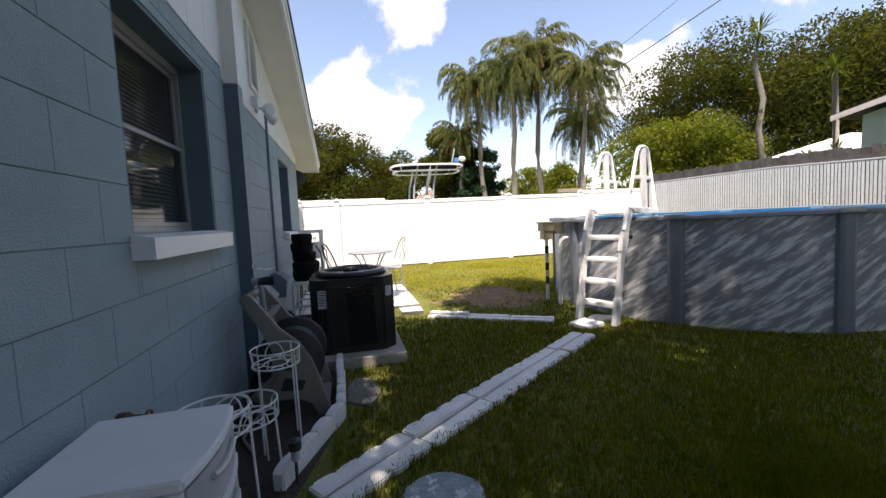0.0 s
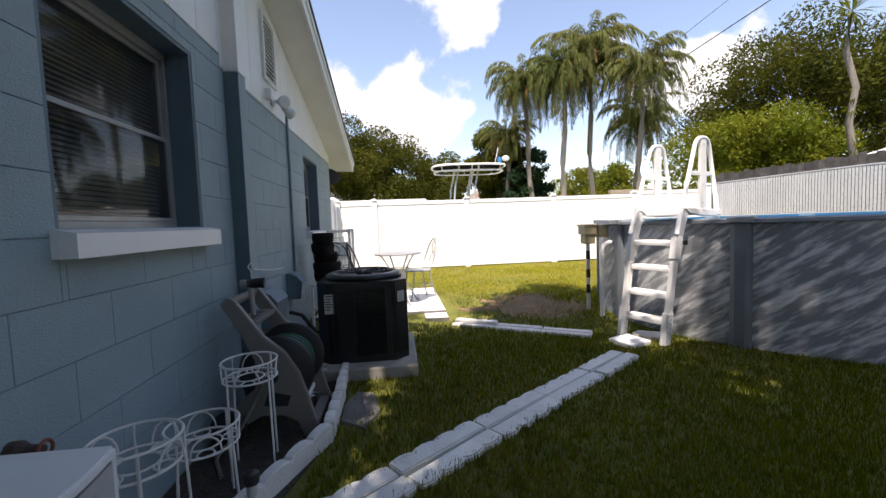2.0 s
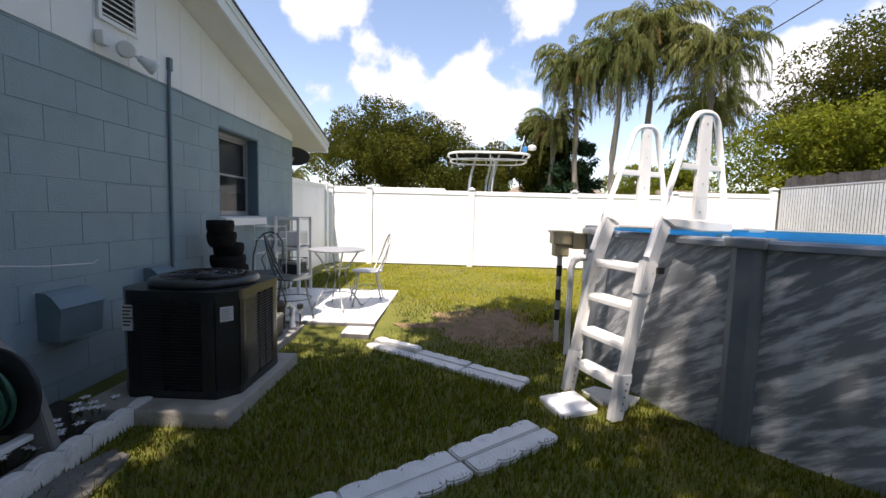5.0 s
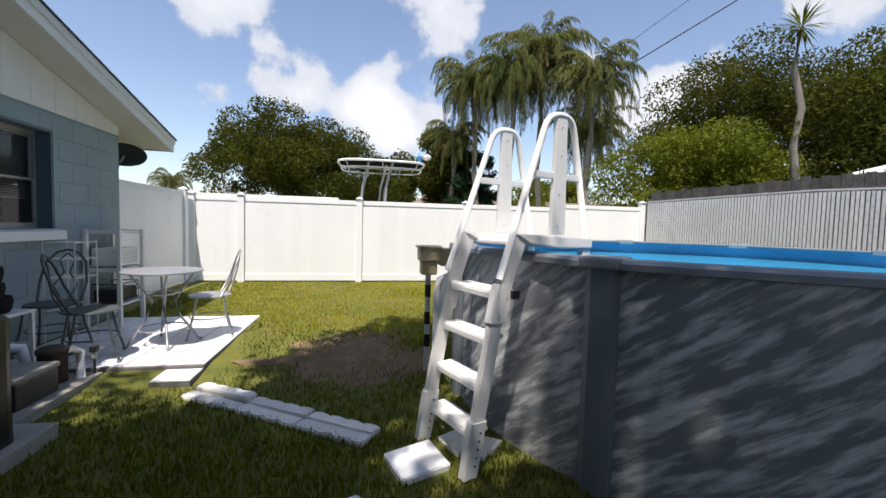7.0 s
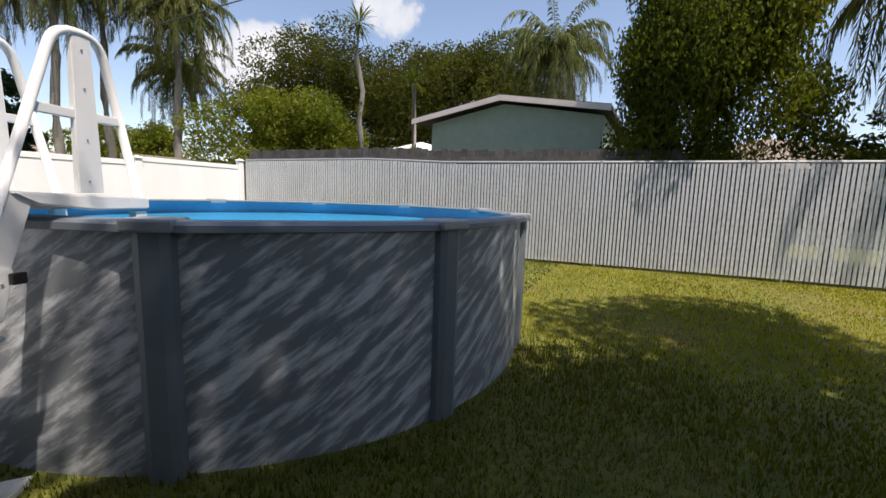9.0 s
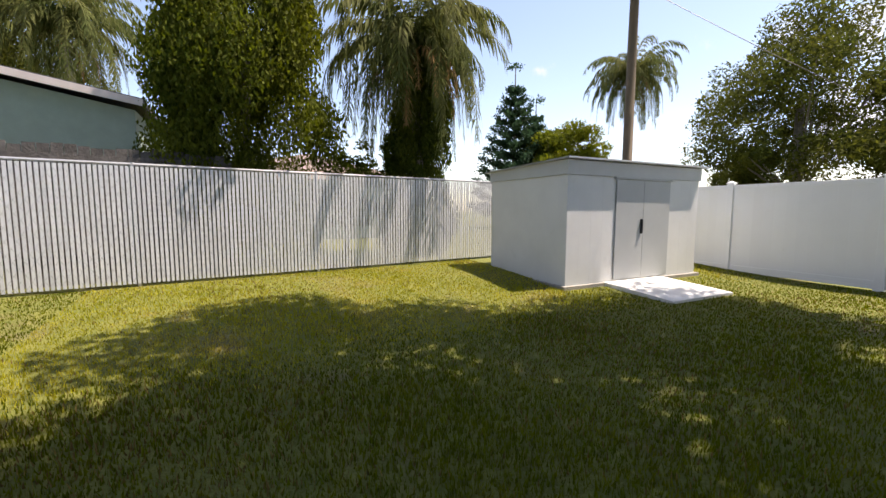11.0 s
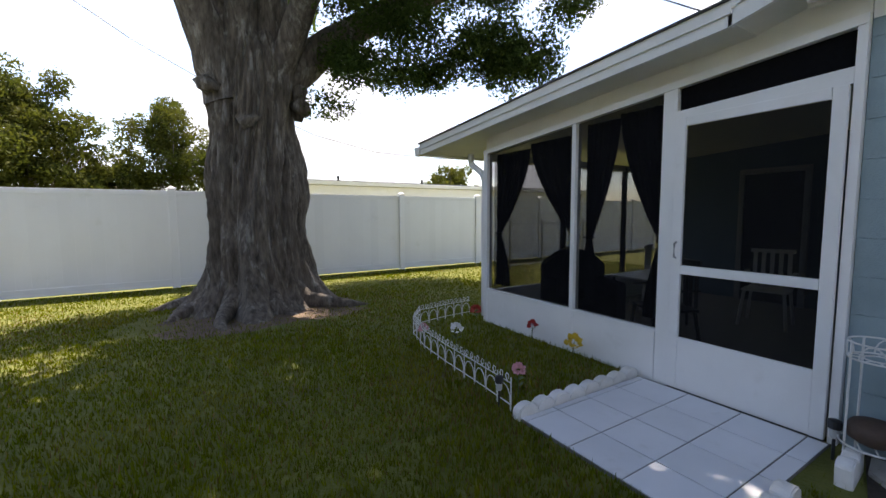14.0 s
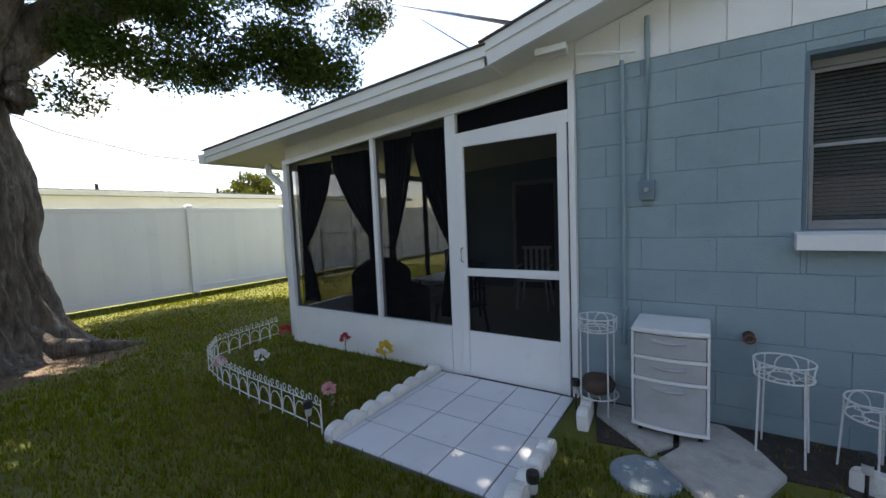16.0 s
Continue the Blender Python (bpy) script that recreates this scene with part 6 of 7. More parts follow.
def pot_fountain():
    c = thing("tiered_fountain", "dark stacked pot fountain on a white stand", "fountain", "", (0.27, 6.66, 0.07))
    z = 0.5
    for x, y, r in ((0.0, 0.10, 0.155), (0.02, 0.0, 0.16), (0.0, 0.05, 0.14), (-0.01, -0.05, 0.13), (0.0, -0.09, 0.12)):
        part("bowl", lathe(bmesh.new(), [(r * 0.80, z - 0.025), (r * 0.97, z + 0.02), (r * 1.03, z + 0.075), (r * 1.0, z + 0.115), (r * 0.86, z + 0.12), (r * 0.8, z + 0.09)], 20, (x, y, 0)), POT_BLACK, c, "", True)
        z += 0.115
    part("stand_top", one_box(-0.15, 0.2, -0.22, 0.30, 0.47, 0.495, 0.006), LADDER, c, "white stand top")
    for x in (-0.13, 0.18):
        for y in (-0.2, 0.28):
            part("leg", one_box(x - 0.015, x + 0.015, y - 0.015, y + 0.015, 0.0, 0.47, 0.004), LADDER, c, "white leg")
    for y in (-0.2, 0.28):
        part("stretcher", one_box(-0.115, 0.165, y - 0.01, y + 0.01, 0.2, 0.23, 0.004), LADDER, c)


def pump_gear():
    b = thing("pump_box", "black pump box with a worn beige lid", "pump", "", (0.79, 6.33, 0.07))
    part("body", one_box(-0.14, 0.12, -0.2, 0.17, 0.0, 0.17, 0.012), BLACK, b)
    part("lid", one_box(-0.15, 0.13, -0.21, 0.18, 0.171, 0.21, 0.015), mat("dusty_lid", (0.33, 0.31, 0.26), (0.22, 0.21, 0.18), 0.8, scale=8), b, "dusty beige lid")
    f = thing("pool_filter", "black cylindrical pool filter", "filter", "", (0.77, 6.66, 0.07))
    part("body", lathe(bmesh.new(), [(0.085, 0), (0.085, 0.22), (0.095, 0.225), (0.095, 0.25), (0.06, 0.27)], 20), BROWN, f, "", True)
    p = thing("white_pipe", "white plastic elbow pipe beside the pump", "pipe", "", (0.48, 6.50, 0.07))
    part("pipe", tube(bmesh.new(), [(0.0, -0.2, 0.05), (0.0, -0.1, 0.26), (0.02, 0.02, 0.30), (0.14, 0.1, 0.28), (0.16, 0.12, 0.1), (0.16, 0.12, 0.0)], 0.035, 10), LADDER, p, "", True)
    q = thing("white_pipe", "short white plastic pipe stub by the filter", "pipe", "", (0.90, 6.74, 0.07))
    part("pipe", tube(bmesh.new(), [(0, 0, 0), (0, 0, 0.2), (-0.03, -0.05, 0.24)], 0.03, 10), LADDER, q, "", True)


def solar_light(at, h=0.22):
    s = thing("solar_light", "small black solar stake light", "garden light", "stake lights", at)
    part("stake", tube(bmesh.new(), [(0, 0, -0.05), (0, 0, h * 0.55)], 0.008, 6), BLACK, s)
    part("lens", lathe(bmesh.new(), [(0.018, h * 0.55), (0.022, h * 0.62), (0.022, h * 0.78), (0.02, h * 0.8)], 12), CLEAR, s, "clear plastic lens")
    part("cap", lathe(bmesh.new(), [(0.03, h * 0.8), (0.032, h * 0.9), (0.03, h), (0.012, h + 0.008)], 14), BLACK, s)


def bistro_table(at):
    t = thing("bistro_table", "round grey wrought iron bistro table on the patio", "table", "", at)
    part("tabletop", lathe(bmesh.new(), [(0.02, 0.70), (0.325, 0.70), (0.335, 0.708), (0.335, 0.716), (0.325, 0.722), (0.02, 0.722)], 40), GREY_METAL, t, "mesh patterned round top")
    for i in range(4):
        a = i * math.pi / 2 + 0.5
        c, s = math.cos(a), math.sin(a)
        pts = [(0.27 * c, 0.27 * s, 0.70), (0.20 * c, 0.20 * s, 0.6), (0.09 * c, 0.09 * s, 0.42), (0.14 * c, 0.14 * s, 0.25), (0.24 * c, 0.24 * s, 0.1), (0.29 * c, 0.29 * s, 0.012), (0.32 * c, 0.32 * s, 0.012)]
        part("leg", tube(bmesh.new(), pts, 0.011, 8), GREY_METAL, t, "", True)
    part("upper_ring", ring(bmesh.new(), (0, 0, 0.50), 0.145, 0.007, 24, 6), GREY_METAL, t)
    part("lower_ring", ring(bmesh.new(), (0, 0, 0.16), 0.205, 0.007, 28, 6), GREY_METAL, t)


def bistro_chair(at, turn, label, material):
    c = thing("bistro_chair", label, "chair", "patio chairs", at, turn)
    part("seat", lathe(bmesh.new(), [(0.02, 0.415), (0.19, 0.415), (0.2, 0.422), (0.195, 0.432), (0.02, 0.43)], 28), material, c, "round mesh seat")
    pts = [(-0.16, 0.10, 0.42), (-0.175, 0.19, 0.6), (-0.15, 0.25, 0.78), (-0.08, 0.28, 0.87), (0, 0.29, 0.895), (0.08, 0.28, 0.87), (0.15, 0.25, 0.78), (0.175, 0.19, 0.6), (0.16, 0.10, 0.42)]
    part("backrest", tube(bmesh.new(), pts, 0.011, 8), material, c, "arched back frame", True)
    for s in (-1, 1):
        pts = [(s * 0.03, 0.17, 0.43), (s * 0.09, 0.22, 0.56), (s * 0.02, 0.255, 0.68), (s * 0.06, 0.275, 0.8), (0, 0.285, 0.86)]
        part("back_scroll", tube(bmesh.new(), pts, 0.007, 6), material, c, "", True)
        for y in (-1, 1):
            pts = [(s * 0.15, y * 0.12, 0.42), (s * 0.165, y * 0.15, 0.22), (s * 0.20, y * 0.20, 0.012)]
            part("leg", tube(bmesh.new(), pts, 0.010, 8), material, c)
            part("foot", lathe(bmesh.new(), [(0.018, 0.0), (0.018, 0.012), (0.01, 0.02)], 10, (s * 0.20, y * 0.20, 0)), material, c)
    part("stretcher", ring(bmesh.new(), (0, 0, 0.2), 0.19, 0.006, 24, 6), material, c)


def utility_rack():
    s = thing("utility_rack", "white plastic shelf rack against the blue wall", "shelf", "", (0.22, 8.49, 0.092))
    for x in (-0.16, 0.16):
        for y in (-0.235, 0.235):
            part("post", one_box(x - 0.02, x + 0.02, y - 0.02, y + 0.02, 0.0, 1.08, 0.005), LADDER, s)
    for z in (0.22, 0.62, 1.04):
        part("shelf", one_box(-0.139, 0.139, -0.214, 0.214, z, z + 0.025, 0.004), LADDER, s)
        for y in (-0.235, 0.235):
            part("edge_rail", one_box(-0.139, 0.139, y - 0.012, y + 0.012, z - 0.01, z + 0.035, 0.004), LADDER, s)
    b = thing("wire_basket", "black wire basket with pots on the rack", "basket", "", (0.22, 8.49, 0.362), 0)
    for z in (0.01, 0.1, 0.2):
        part("hoop", tube(bmesh.new(), [(-0.13, -0.2, z), (0.13, -0.2, z), (0.13, 0.2, z), (-0.13, 0.2, z), (-0.13, -0.2, z)], 0.006, 5), BLACK, b)
    for i in range(9):
        y = -0.2 + 0.05 * i
        for x in (-0.13, 0.13):
            part("wire", tube(bmesh.new(), [(x, y, 0.0), (x, y, 0.2)], 0.003, 4), BLACK, b)
    p = part("liner", one_box(-0.12, 0.12, -0.19, 0.19, 0.0, 0.14, 0.01), BLACK, b)
    f = thing("storage_box", "white slatted box on the rack shelf", "box", "", (0.22, 8.49, 0.762))
    part("body", one_box(-0.13, 0.13, -0.2, 0.2, 0.0, 0.2, 0.012), LADDER, f)
    for i in range(6):
        part("slot", one_box(0.131, 0.133, -0.14, 0.18, 0.035 + 0.025 * i, 0.043 + 0.025 * i), GREY_METAL, f)
    w = thing("corner_shelf", "white wire corner shelf beside the rack", "shelf", "", (0.2, 7.8, 0.092))
    for x, y in ((-0.13, -0.16), (-0.13, 0.16), (0.13, 0.16), (0.13, -0.16)):
        part("upright", tube(bmesh.new(), [(x, y, 0), (x, y, 0.98)], 0.006, 6), WIRE_W, w)
    for z in (0.3, 0.62, 0.8, 0.96):
        bm = tube(bmesh.new(), [(-0.13, -0.16, z), (0.13, -0.16, z), (0.13, 0.16, z), (-0.13, 0.16, z), (-0.13, -0.16, z)], 0.005, 5)
        for k in range(5):
            tube(bm, [(-0.13 + 0.052 * k + 0.026, -0.16, z), (-0.13 + 0.052 * k + 0.026, 0.16, z)], 0.003, 4)
        part("wire_shelf", bm, WIRE_W, w)


pot_fountain(); pump_gear()
bistro_table((1.13, 7.54, 0.092))
# one chair set: pale metal where the sun falls, darker metal in shade
bistro_chair((1.43, 7.86, 0.092), -72, "wrought iron chair coloured pale grey for the sun", GREY_METAL)
bistro_chair((0.76, 7.12, 0.092), 112, "wrought iron chair coloured darker for the house shade", SHADED_IRON)
bistro_chair((0.29, 7.42, 0.092), 10, "low iron chair against the wall, coloured darker for shade", SHADED_IRON)
utility_rack()
for at in ((1.39, 2.09, 0.0), (0.24, 1.98, 0.0), (1.40, 0.52, 0.0), (0.95, 6.82, 0.07), (0.50, 3.40, 0.0)):
    solar_light(at)
# white twine scroll border at the patio edge
_s = thing("scroll_border", "short white scrolled wire border on the patio", "border", "", (0.78, 6.98, 0.092))
for i in range(5):
    pts = [(0.02 * math.cos(u * 0.7) * (1 + u * 0.12), 0.09 * i - 0.18 + 0.03 * math.sin(u * 0.7) * (1 + u * 0.05), 0.06 + 0.03 * math.cos(u * 0.7)) for u in range(12)]
    part("scroll", tube(bmesh.new(), pts, 0.004, 5), WIRE_W, _s)

# ---- pool ladder, skimmer ----


def pool_ladder():
    l = thing("pool_ladder", "white plastic A-frame ladder over the pool wall", "ladder", "", (3.475, 5.398, 0.0), 22)
    w = 0.232
    for s in (1, -1):
        y = s * w
        th = 0.021
        # foot sleeve, tapered leg, joint sleeve and the upper leg that leans in to the platform
        part("foot", bar([(-0.035, 0.0), (0.055, 0.0), (0.112, 0.295), (0.012, 0.30)], y - 0.028, y + 0.028), LADDER, l)
        part("side_rail", bar([(0.018, 0.27), (0.100, 0.27), (0.205, 0.82), (0.120, 0.83)], y - th, y + th), LADDER, l)
        part("joint", bar([(0.105, 0.80), (0.215, 0.79), (0.262, 0.985), (0.150, 1.01)], y - 0.028, y + 0.028), LADDER, l)
        part("upper_rail", bar([(0.160, 0.98), (0.255, 0.97), (0.365, 1.262), (0.255, 1.275)], y - th, y + th), LADDER, l)
        line = rounded([(0.170, y + s * 0.012, 1.03), (0.505, y, 1.945), (0.700, y, 1.955), (0.875, y, 1.20)], 0.085)
        part("handrail", tube(bmesh.new(), line, 0.0195, 10), LADDER, l, "", True)
        part("handrail_bar", bar([(0.365, 1.585), (0.785, 1.585), (0.779, 1.625), (0.379, 1.625)], y - 0.011, y + 0.011, 0.004), LADDER, l)
        part("handrail_post", bar([(0.545, 1.27), (0.665, 1.27), (0.650, 1.94), (0.562, 1.94)], y - 0.014, y + 0.014, 0.004), LADDER, l, "broad flat centre post")
        part("platform_bracket", bar([(0.255, 1.275), (0.365, 1.22), (0.62, 1.19), (0.90, 1.19), (0.90, 1.25), (0.66, 1.262), (0.60, 1.262)], y - 0.03, y + 0.03, 0.008), LADDER, l)
        for k in range(5):
            z = 0.07 + 0.042 * k
            part("bolt", tube(bmesh.new(), [(0.02 + z * 0.19, y - 0.0285, z), (0.02 + z * 0.19, y - 0.0305, z)], 0.006, 8), BLACK, l, "dark bolt hole")
        for x, z in ((0.165, 0.84), (0.215, 0.93), (0.595, 1.32), (0.60, 1.50), (0.604, 1.72), (0.604, 1.88)):
            q = y - (0.0285 if z < 1 else 0.0145)
            part("bolt", tube(bmesh.new(), [(x, q, z), (x, q - 0.003, z)], 0.0045, 8), GREY_METAL, l, "steel bolt")
        part("inner_rail", one_box(0.82, 0.89, y - 0.02, y + 0.02, 0.3, 1.18, 0.006), LADDER, l)
        part("latch", one_box(0.235, 0.285, y - 0.052, y - 0.029, 0.925, 0.97, 0.006), BLACK_MESH, l, "dark latch")
    for z in (0.225, 0.47, 0.72, 0.965):
        x = 0.045 + 0.175 * z
        bm = bar([(x - 0.045, z - 0.012), (x - 0.035, z + 0.002), (x + 0.075, z + 0.004), (x + 0.075, z - 0.018), (x + 0.03, z - 0.026), (x - 0.03, z - 0.052), (x - 0.045, z - 0.048)], -w + 0.022, w - 0.022, 0.005)
        part("step", bm, LADDER, l)
    part("platform", one_box(0.36, 0.86, -w + 0.032, w - 0.032, 1.20, 1.228, 0.008), LADDER, l)
    return l


def skimmer():
    s = thing("pool_skimmer", "beige skimmer box with white and black drain pipe", "skimmer", "", (3.58, 6.72, 0.02))
    part("box", one_box(-0.09, 0.09, -0.09, 0.09, 0.98, 1.10, 0.012), BEIGE, s)
    part("rim", one_box(-0.105, 0.105, -0.105, 0.105, 1.09, 1.11, 0.006), BEIGE, s)
    part("cup", one_box(-0.07, 0.07, -0.07, 0.07, 0.86, 0.979, 0.015), BEIGE, s)
    part("neck", one_box(0.091, 0.33, -0.1, 0.1, 0.94, 1.09, 0.01), BEIGE, s)
    part("pipe", tube(bmesh.new(), [(0, 0, 0.859), (0, 0, 0.0)], 0.024, 10), LADDER, s, "white plastic drain pipe")
    for z in (0.66, 0.42, 0.22):
        part("sleeve", tube(bmesh.new(), [(0, 0, z), (0, 0, z + 0.11)], 0.027, 10), BLACK, s, "black rubber sleeve")
    r = thing("return_pipe", "white plastic return pipe against the pool wall", "pipe", "", (3.6, 6.42, 0.0))
    part("pipe", tube(bmesh.new(), [(0.24, 0.02, 0.90), (0.08, -0.02, 0.90), (0.02, -0.03, 0.87), (0.0, -0.03, 0.80), (0.0, -0.02, 0.0)], 0.03, 10), LADDER, r, "", True)


pool_ladder(); skimmer()

# ---- wire border and flowers by the porch ----


def wire_border(pts, label):
    f = thing("wire_border", label, "garden border", "")
    bm_top = bmesh.new()
    for a, b in zip(pts, pts[1:]):
        a, b = Vector((*a, 0)), Vector((*b, 0))
        L = (b - a).length
        k = max(1, round(L / 0.145))
        for i in range(k):
            p, q = a.lerp(b, i / k), a.lerp(b, (i + 1) / k)
            bm = bmesh.new()
            tube(bm, [(p.x, p.y, -0.04), (p.x, p.y, 0.23)], 0.0045, 5)
            arch = [p.lerp(q, 0.5 - 0.45 * math.cos(math.pi * j / 8)) + Vector((0, 0, 0.06 + 0.10 * math.sin(math.pi * j / 8))) for j in range(9)]
            arch = [Vector((arch[0].x, arch[0].y, 0.0))] + arch + [Vector((arch[-1].x, arch[-1].y, 0.0))]
            tube(bm, arch, 0.004, 5)
            for s in (0.28, 0.72):
                c = p.lerp(q, s)
                d = (q - p).normalized()
                sc = [c + d * 0.022 * math.cos(1.2 * j) * (1 - 0.05 * j) + Vector((0, 0, 0.225 + 0.024 * math.sin(1.2 * j))) for j in range(7)]
                tube(bm, [Vector((c.x, c.y, 0.19))] + sc, 0.0035, 5)
            part("hoop", bm, WIRE_W, f)
        for z in (0.035, 0.19):
            part("rail", tube(bmesh.new(), [a + Vector((0, 0, z)), b + Vector((0, 0, z))], 0.0045, 5), WIRE_W, f)
    return f


wire_border([(1.36, 0.60), (1.32, 0.12), (1.29, -0.37), (1.24, -0.85), (1.12, -1.32), (0.85, -1.66), (0.42, -1.76), (0.0, -1.80)], "low white scrolled wire border round the flower bed")
RED = mat("red_petal", (0.45, 0.04, 0.03), (0.35, 0.03, 0.03), 0.6)
YELLOW = mat("yellow_petal", (0.62, 0.42, 0.03), (0.5, 0.33, 0.02), 0.6)
PINK = mat("pink_petal", (0.66, 0.33, 0.35), (0.55, 0.25, 0.28), 0.6)
STEM = mat("flower_stem", (0.06, 0.11, 0.03), (0.05, 0.09, 0.02), 0.6)


def flower(at, h, r0, material, label, seed, n=9):
    f = thing("artificial_flower", label, "flower", "porch flowers", at)
    r = random.Random(seed)
    part("stem", tube(bmesh.new(), [(0, 0, -0.03), (0.005, 0.0, h * 0.6), (0.0, 0.01, h)], 0.004, 5), STEM, f)
    bm = bmesh.new()
    for i in range(n * 5):
        a, e = r.uniform(0, 6.28), r.uniform(-0.4, 1.4)
        d = Vector((math.cos(a) * math.cos(e), math.sin(a) * math.cos(e), math.sin(e)))
        c = Vector((0, 0, h)) + d * r0 * 0.35
        t = d * r0 * r.uniform(0.5, 0.8)
        s = d.cross(Vector((r.random(), r.random(), r.random()))).normalized() * r0 * 0.3
        bm.faces.new([bm.verts.new(c), bm.verts.new(c + t * 0.6 + s), bm.verts.new(c + t), bm.verts.new(c + t * 0.6 - s)])
    part("petals", bm, material, f)
    bm = bmesh.new()
    for i in range(6):
        a = r.uniform(0, 6.28)
        d = Vector((math.cos(a), math.sin(a), 0.5)) * r0 * 0.8
        c = Vector((0, 0, h * r.uniform(0.3, 0.8)))
        s = Vector((-math.sin(a), math.cos(a), 0)) * r0 * 0.2
        bm.faces.new([bm.verts.new(c), bm.verts.new(c + d * 0.6 + s), bm.verts.new(c + d), bm.verts.new(c + d * 0.6 - s)])
    part("leaf_tuft", bm, STEM if material is not YELLOW else YELLOW, f)


flower((0.17, -0.42, 0), 0.19, 0.06, RED, "red artificial flower by the porch wall", 1)
flower((0.20, 0.15, 0), 0.16, 0.085, YELLOW, "yellow artificial flower by the porch wall", 2)
flower((1.20, 0.50, 0), 0.22, 0.055, PINK, "pink artificial flower beside the wire border", 3)
flower((0.10, -1.52, 0), 0.12, 0.08, RED, "deep pink flower at the porch corner", 4)
flower((0.92, -0.75, 0), 0.18, 0.075, LADDER, "white artificial flower inside the wire border", 5)
flower((1.18, -0.98, 0), 0.17, 0.06, PINK, "pale pink flower against the wire border", 6)

# ---- beyond the fences ----
GREEN_WALL = mat("pale_green_stucco", (0.30, 0.36, 0.30), (0.26, 0.32, 0.26), 0.85, scale=4, bump=0.3, bscale=60)
PINKISH = mat("faded_white_fascia", (0.66, 0.58, 0.54), (0.58, 0.50, 0.46), 0.6, scale=4)
OLD_WOOD = mat("old_grey_wood", (0.105, 0.097, 0.088), (0.055, 0.05, 0.046), 0.9, scale=8, bump=0.5, bscale=30, rand=0.25)
ROOF_TAN = mat("brown_shingle", (0.22, 0.17, 0.13), (0.15, 0.115, 0.09), 0.9, scale=20)


def green_house():
    h = thing("neighbour_house", "pale green neighbouring house with low gable roof", "house", "", (13.0, 6.95, 0.0))
    part("wall", prism(bmesh.new(), [(-2.5, -0.2), (2.05, -0.2), (1.95, 3.28), (-0.1, 3.66), (-2.5, 3.24)], 0.3, 9, "x"), GREEN_WALL, h)
    for a, b in (((2.45, 3.30), (-0.1, 3.74)), ((-0.1, 3.74), (-2.68, 3.32))):
        part("roof", prism(bmesh.new(), [a, b, (b[0], b[1] + 0.10), (a[0], a[1] + 0.10)], 0.03, 9.4, "x"), SHINGLE, h)
        part("fascia", prism(bmesh.new(), [(a[0], a[1] - 0.05), (b[0], b[1] - 0.05), (b[0], b[1] + 0.08), (a[0], a[1] + 0.08)], 0.0, 0.03, "x"), PINKISH, h, "faded white roof edge")


def low_house(name, label, x0, x1, y0, y1, z0, z1, roofh, wallm, roofm):
    h = thing(name, label, "house")
    part("wall", one_box(x0, x1, y0, y1, -0.2, z0), wallm, h)
    bm = bmesh.new()
    a = [bm.verts.new(p) for p in ((x0 - 0.5, y0 - 0.5, z0), (x1 + 0.5, y0 - 0.5, z0), (x1 + 0.5, y1 + 0.5, z0), (x0 - 0.5, y1 + 0.5, z0))]
    mx0, mx1, my = (x0 * 2 + x1) / 3, (x0 + 2 * x1) / 3, (y0 + y1) / 2
    c = [bm.verts.new((mx0, my, z0 + roofh)), bm.verts.new((mx1, my, z0 + roofh))]
    bm.faces.new((a[0], a[1], c[1], c[0])); bm.faces.new((a[1], a[2], c[1])); bm.faces.new((a[2], a[3], c[0], c[1])); bm.faces.new((a[3], a[0], c[0]))
    bm.faces.new(a[::-1])
    part("roof", bm, roofm, h)


green_house()
low_house("far_house", "far house with a brown hipped roof", 6.2, 12.5, 30, 36, 2.6, 0, 1.5, GREEN_WALL, ROOF_TAN)
low_house("far_house", "far house with a pale grey hipped roof", 19, 27, -4, 4, 2.4, 0, 1.3, GREEN_WALL, ROOF_TAN)
low_house("far_house", "house with a pale white roof beyond the citrus tree", 18, 26, 10.5, 17, 2.6, 0, 1.3, GREEN_WALL, WHITE)
low_house("far_house", "far house with a tan tiled roof beyond the fence", 5, 13, -40, -34, 2.4, 0, 1.4, GREEN_WALL, ROOF_TAN)
_n = thing("neighbour_building", "long pale flat-roofed building behind the rear fence", "building")
part("wall", one_box(-16, 0.6, -16, -12.2, -0.2, 2.45), WHITE, _n)
part("roof", one_box(-16.3, 0.9, -16.3, -11.9, 2.46, 2.60, 0.01), SOFFIT, _n, "pale flat roof edge")
part("gravel_strip", one_box(-16.3, 0.9, -16.3, -12.0, 2.601, 2.64), SHINGLE, _n)
for x in (-1.6, -5.2):
    part("vent_pipe", tube(bmesh.new(), [(x, -12.6, 2.6), (x, -12.6, 2.85)], 0.05, 8), BLACK, _n)


def old_fence():
    f = thing("wooden_fence", "dark weathered wooden fence behind the chain link", "fence")
    a, b = Vector((10.15, 12.4, 0)), Vector((11.25, 2.8, 0))
    d = (b - a).normalized()
    L = (b - a).length
    ang = math.degrees(math.atan2(d.y, d.x))
    f.matrix_basis = pose(a.x, a.y, 0, 0, 0, ang)
    r = random.Random(8)
    n = int(L / 0.145)
    for i in range(n):
        p = a + d * (i * 0.145)
        z = ground_z(p.x, p.y)
        top = z + 2.02 + r.uniform(-0.03, 0.03)
        part("picket", one_box(i * 0.145, i * 0.145 + 0.135, 0.0, 0.02, z, top), OLD_WOOD, f)
    for z in (0.5, 1.86):
        part("rail", one_box(0, L, -0.04, -0.002, z + 0.15, z + 0.24), OLD_WOOD, f)


old_fence()


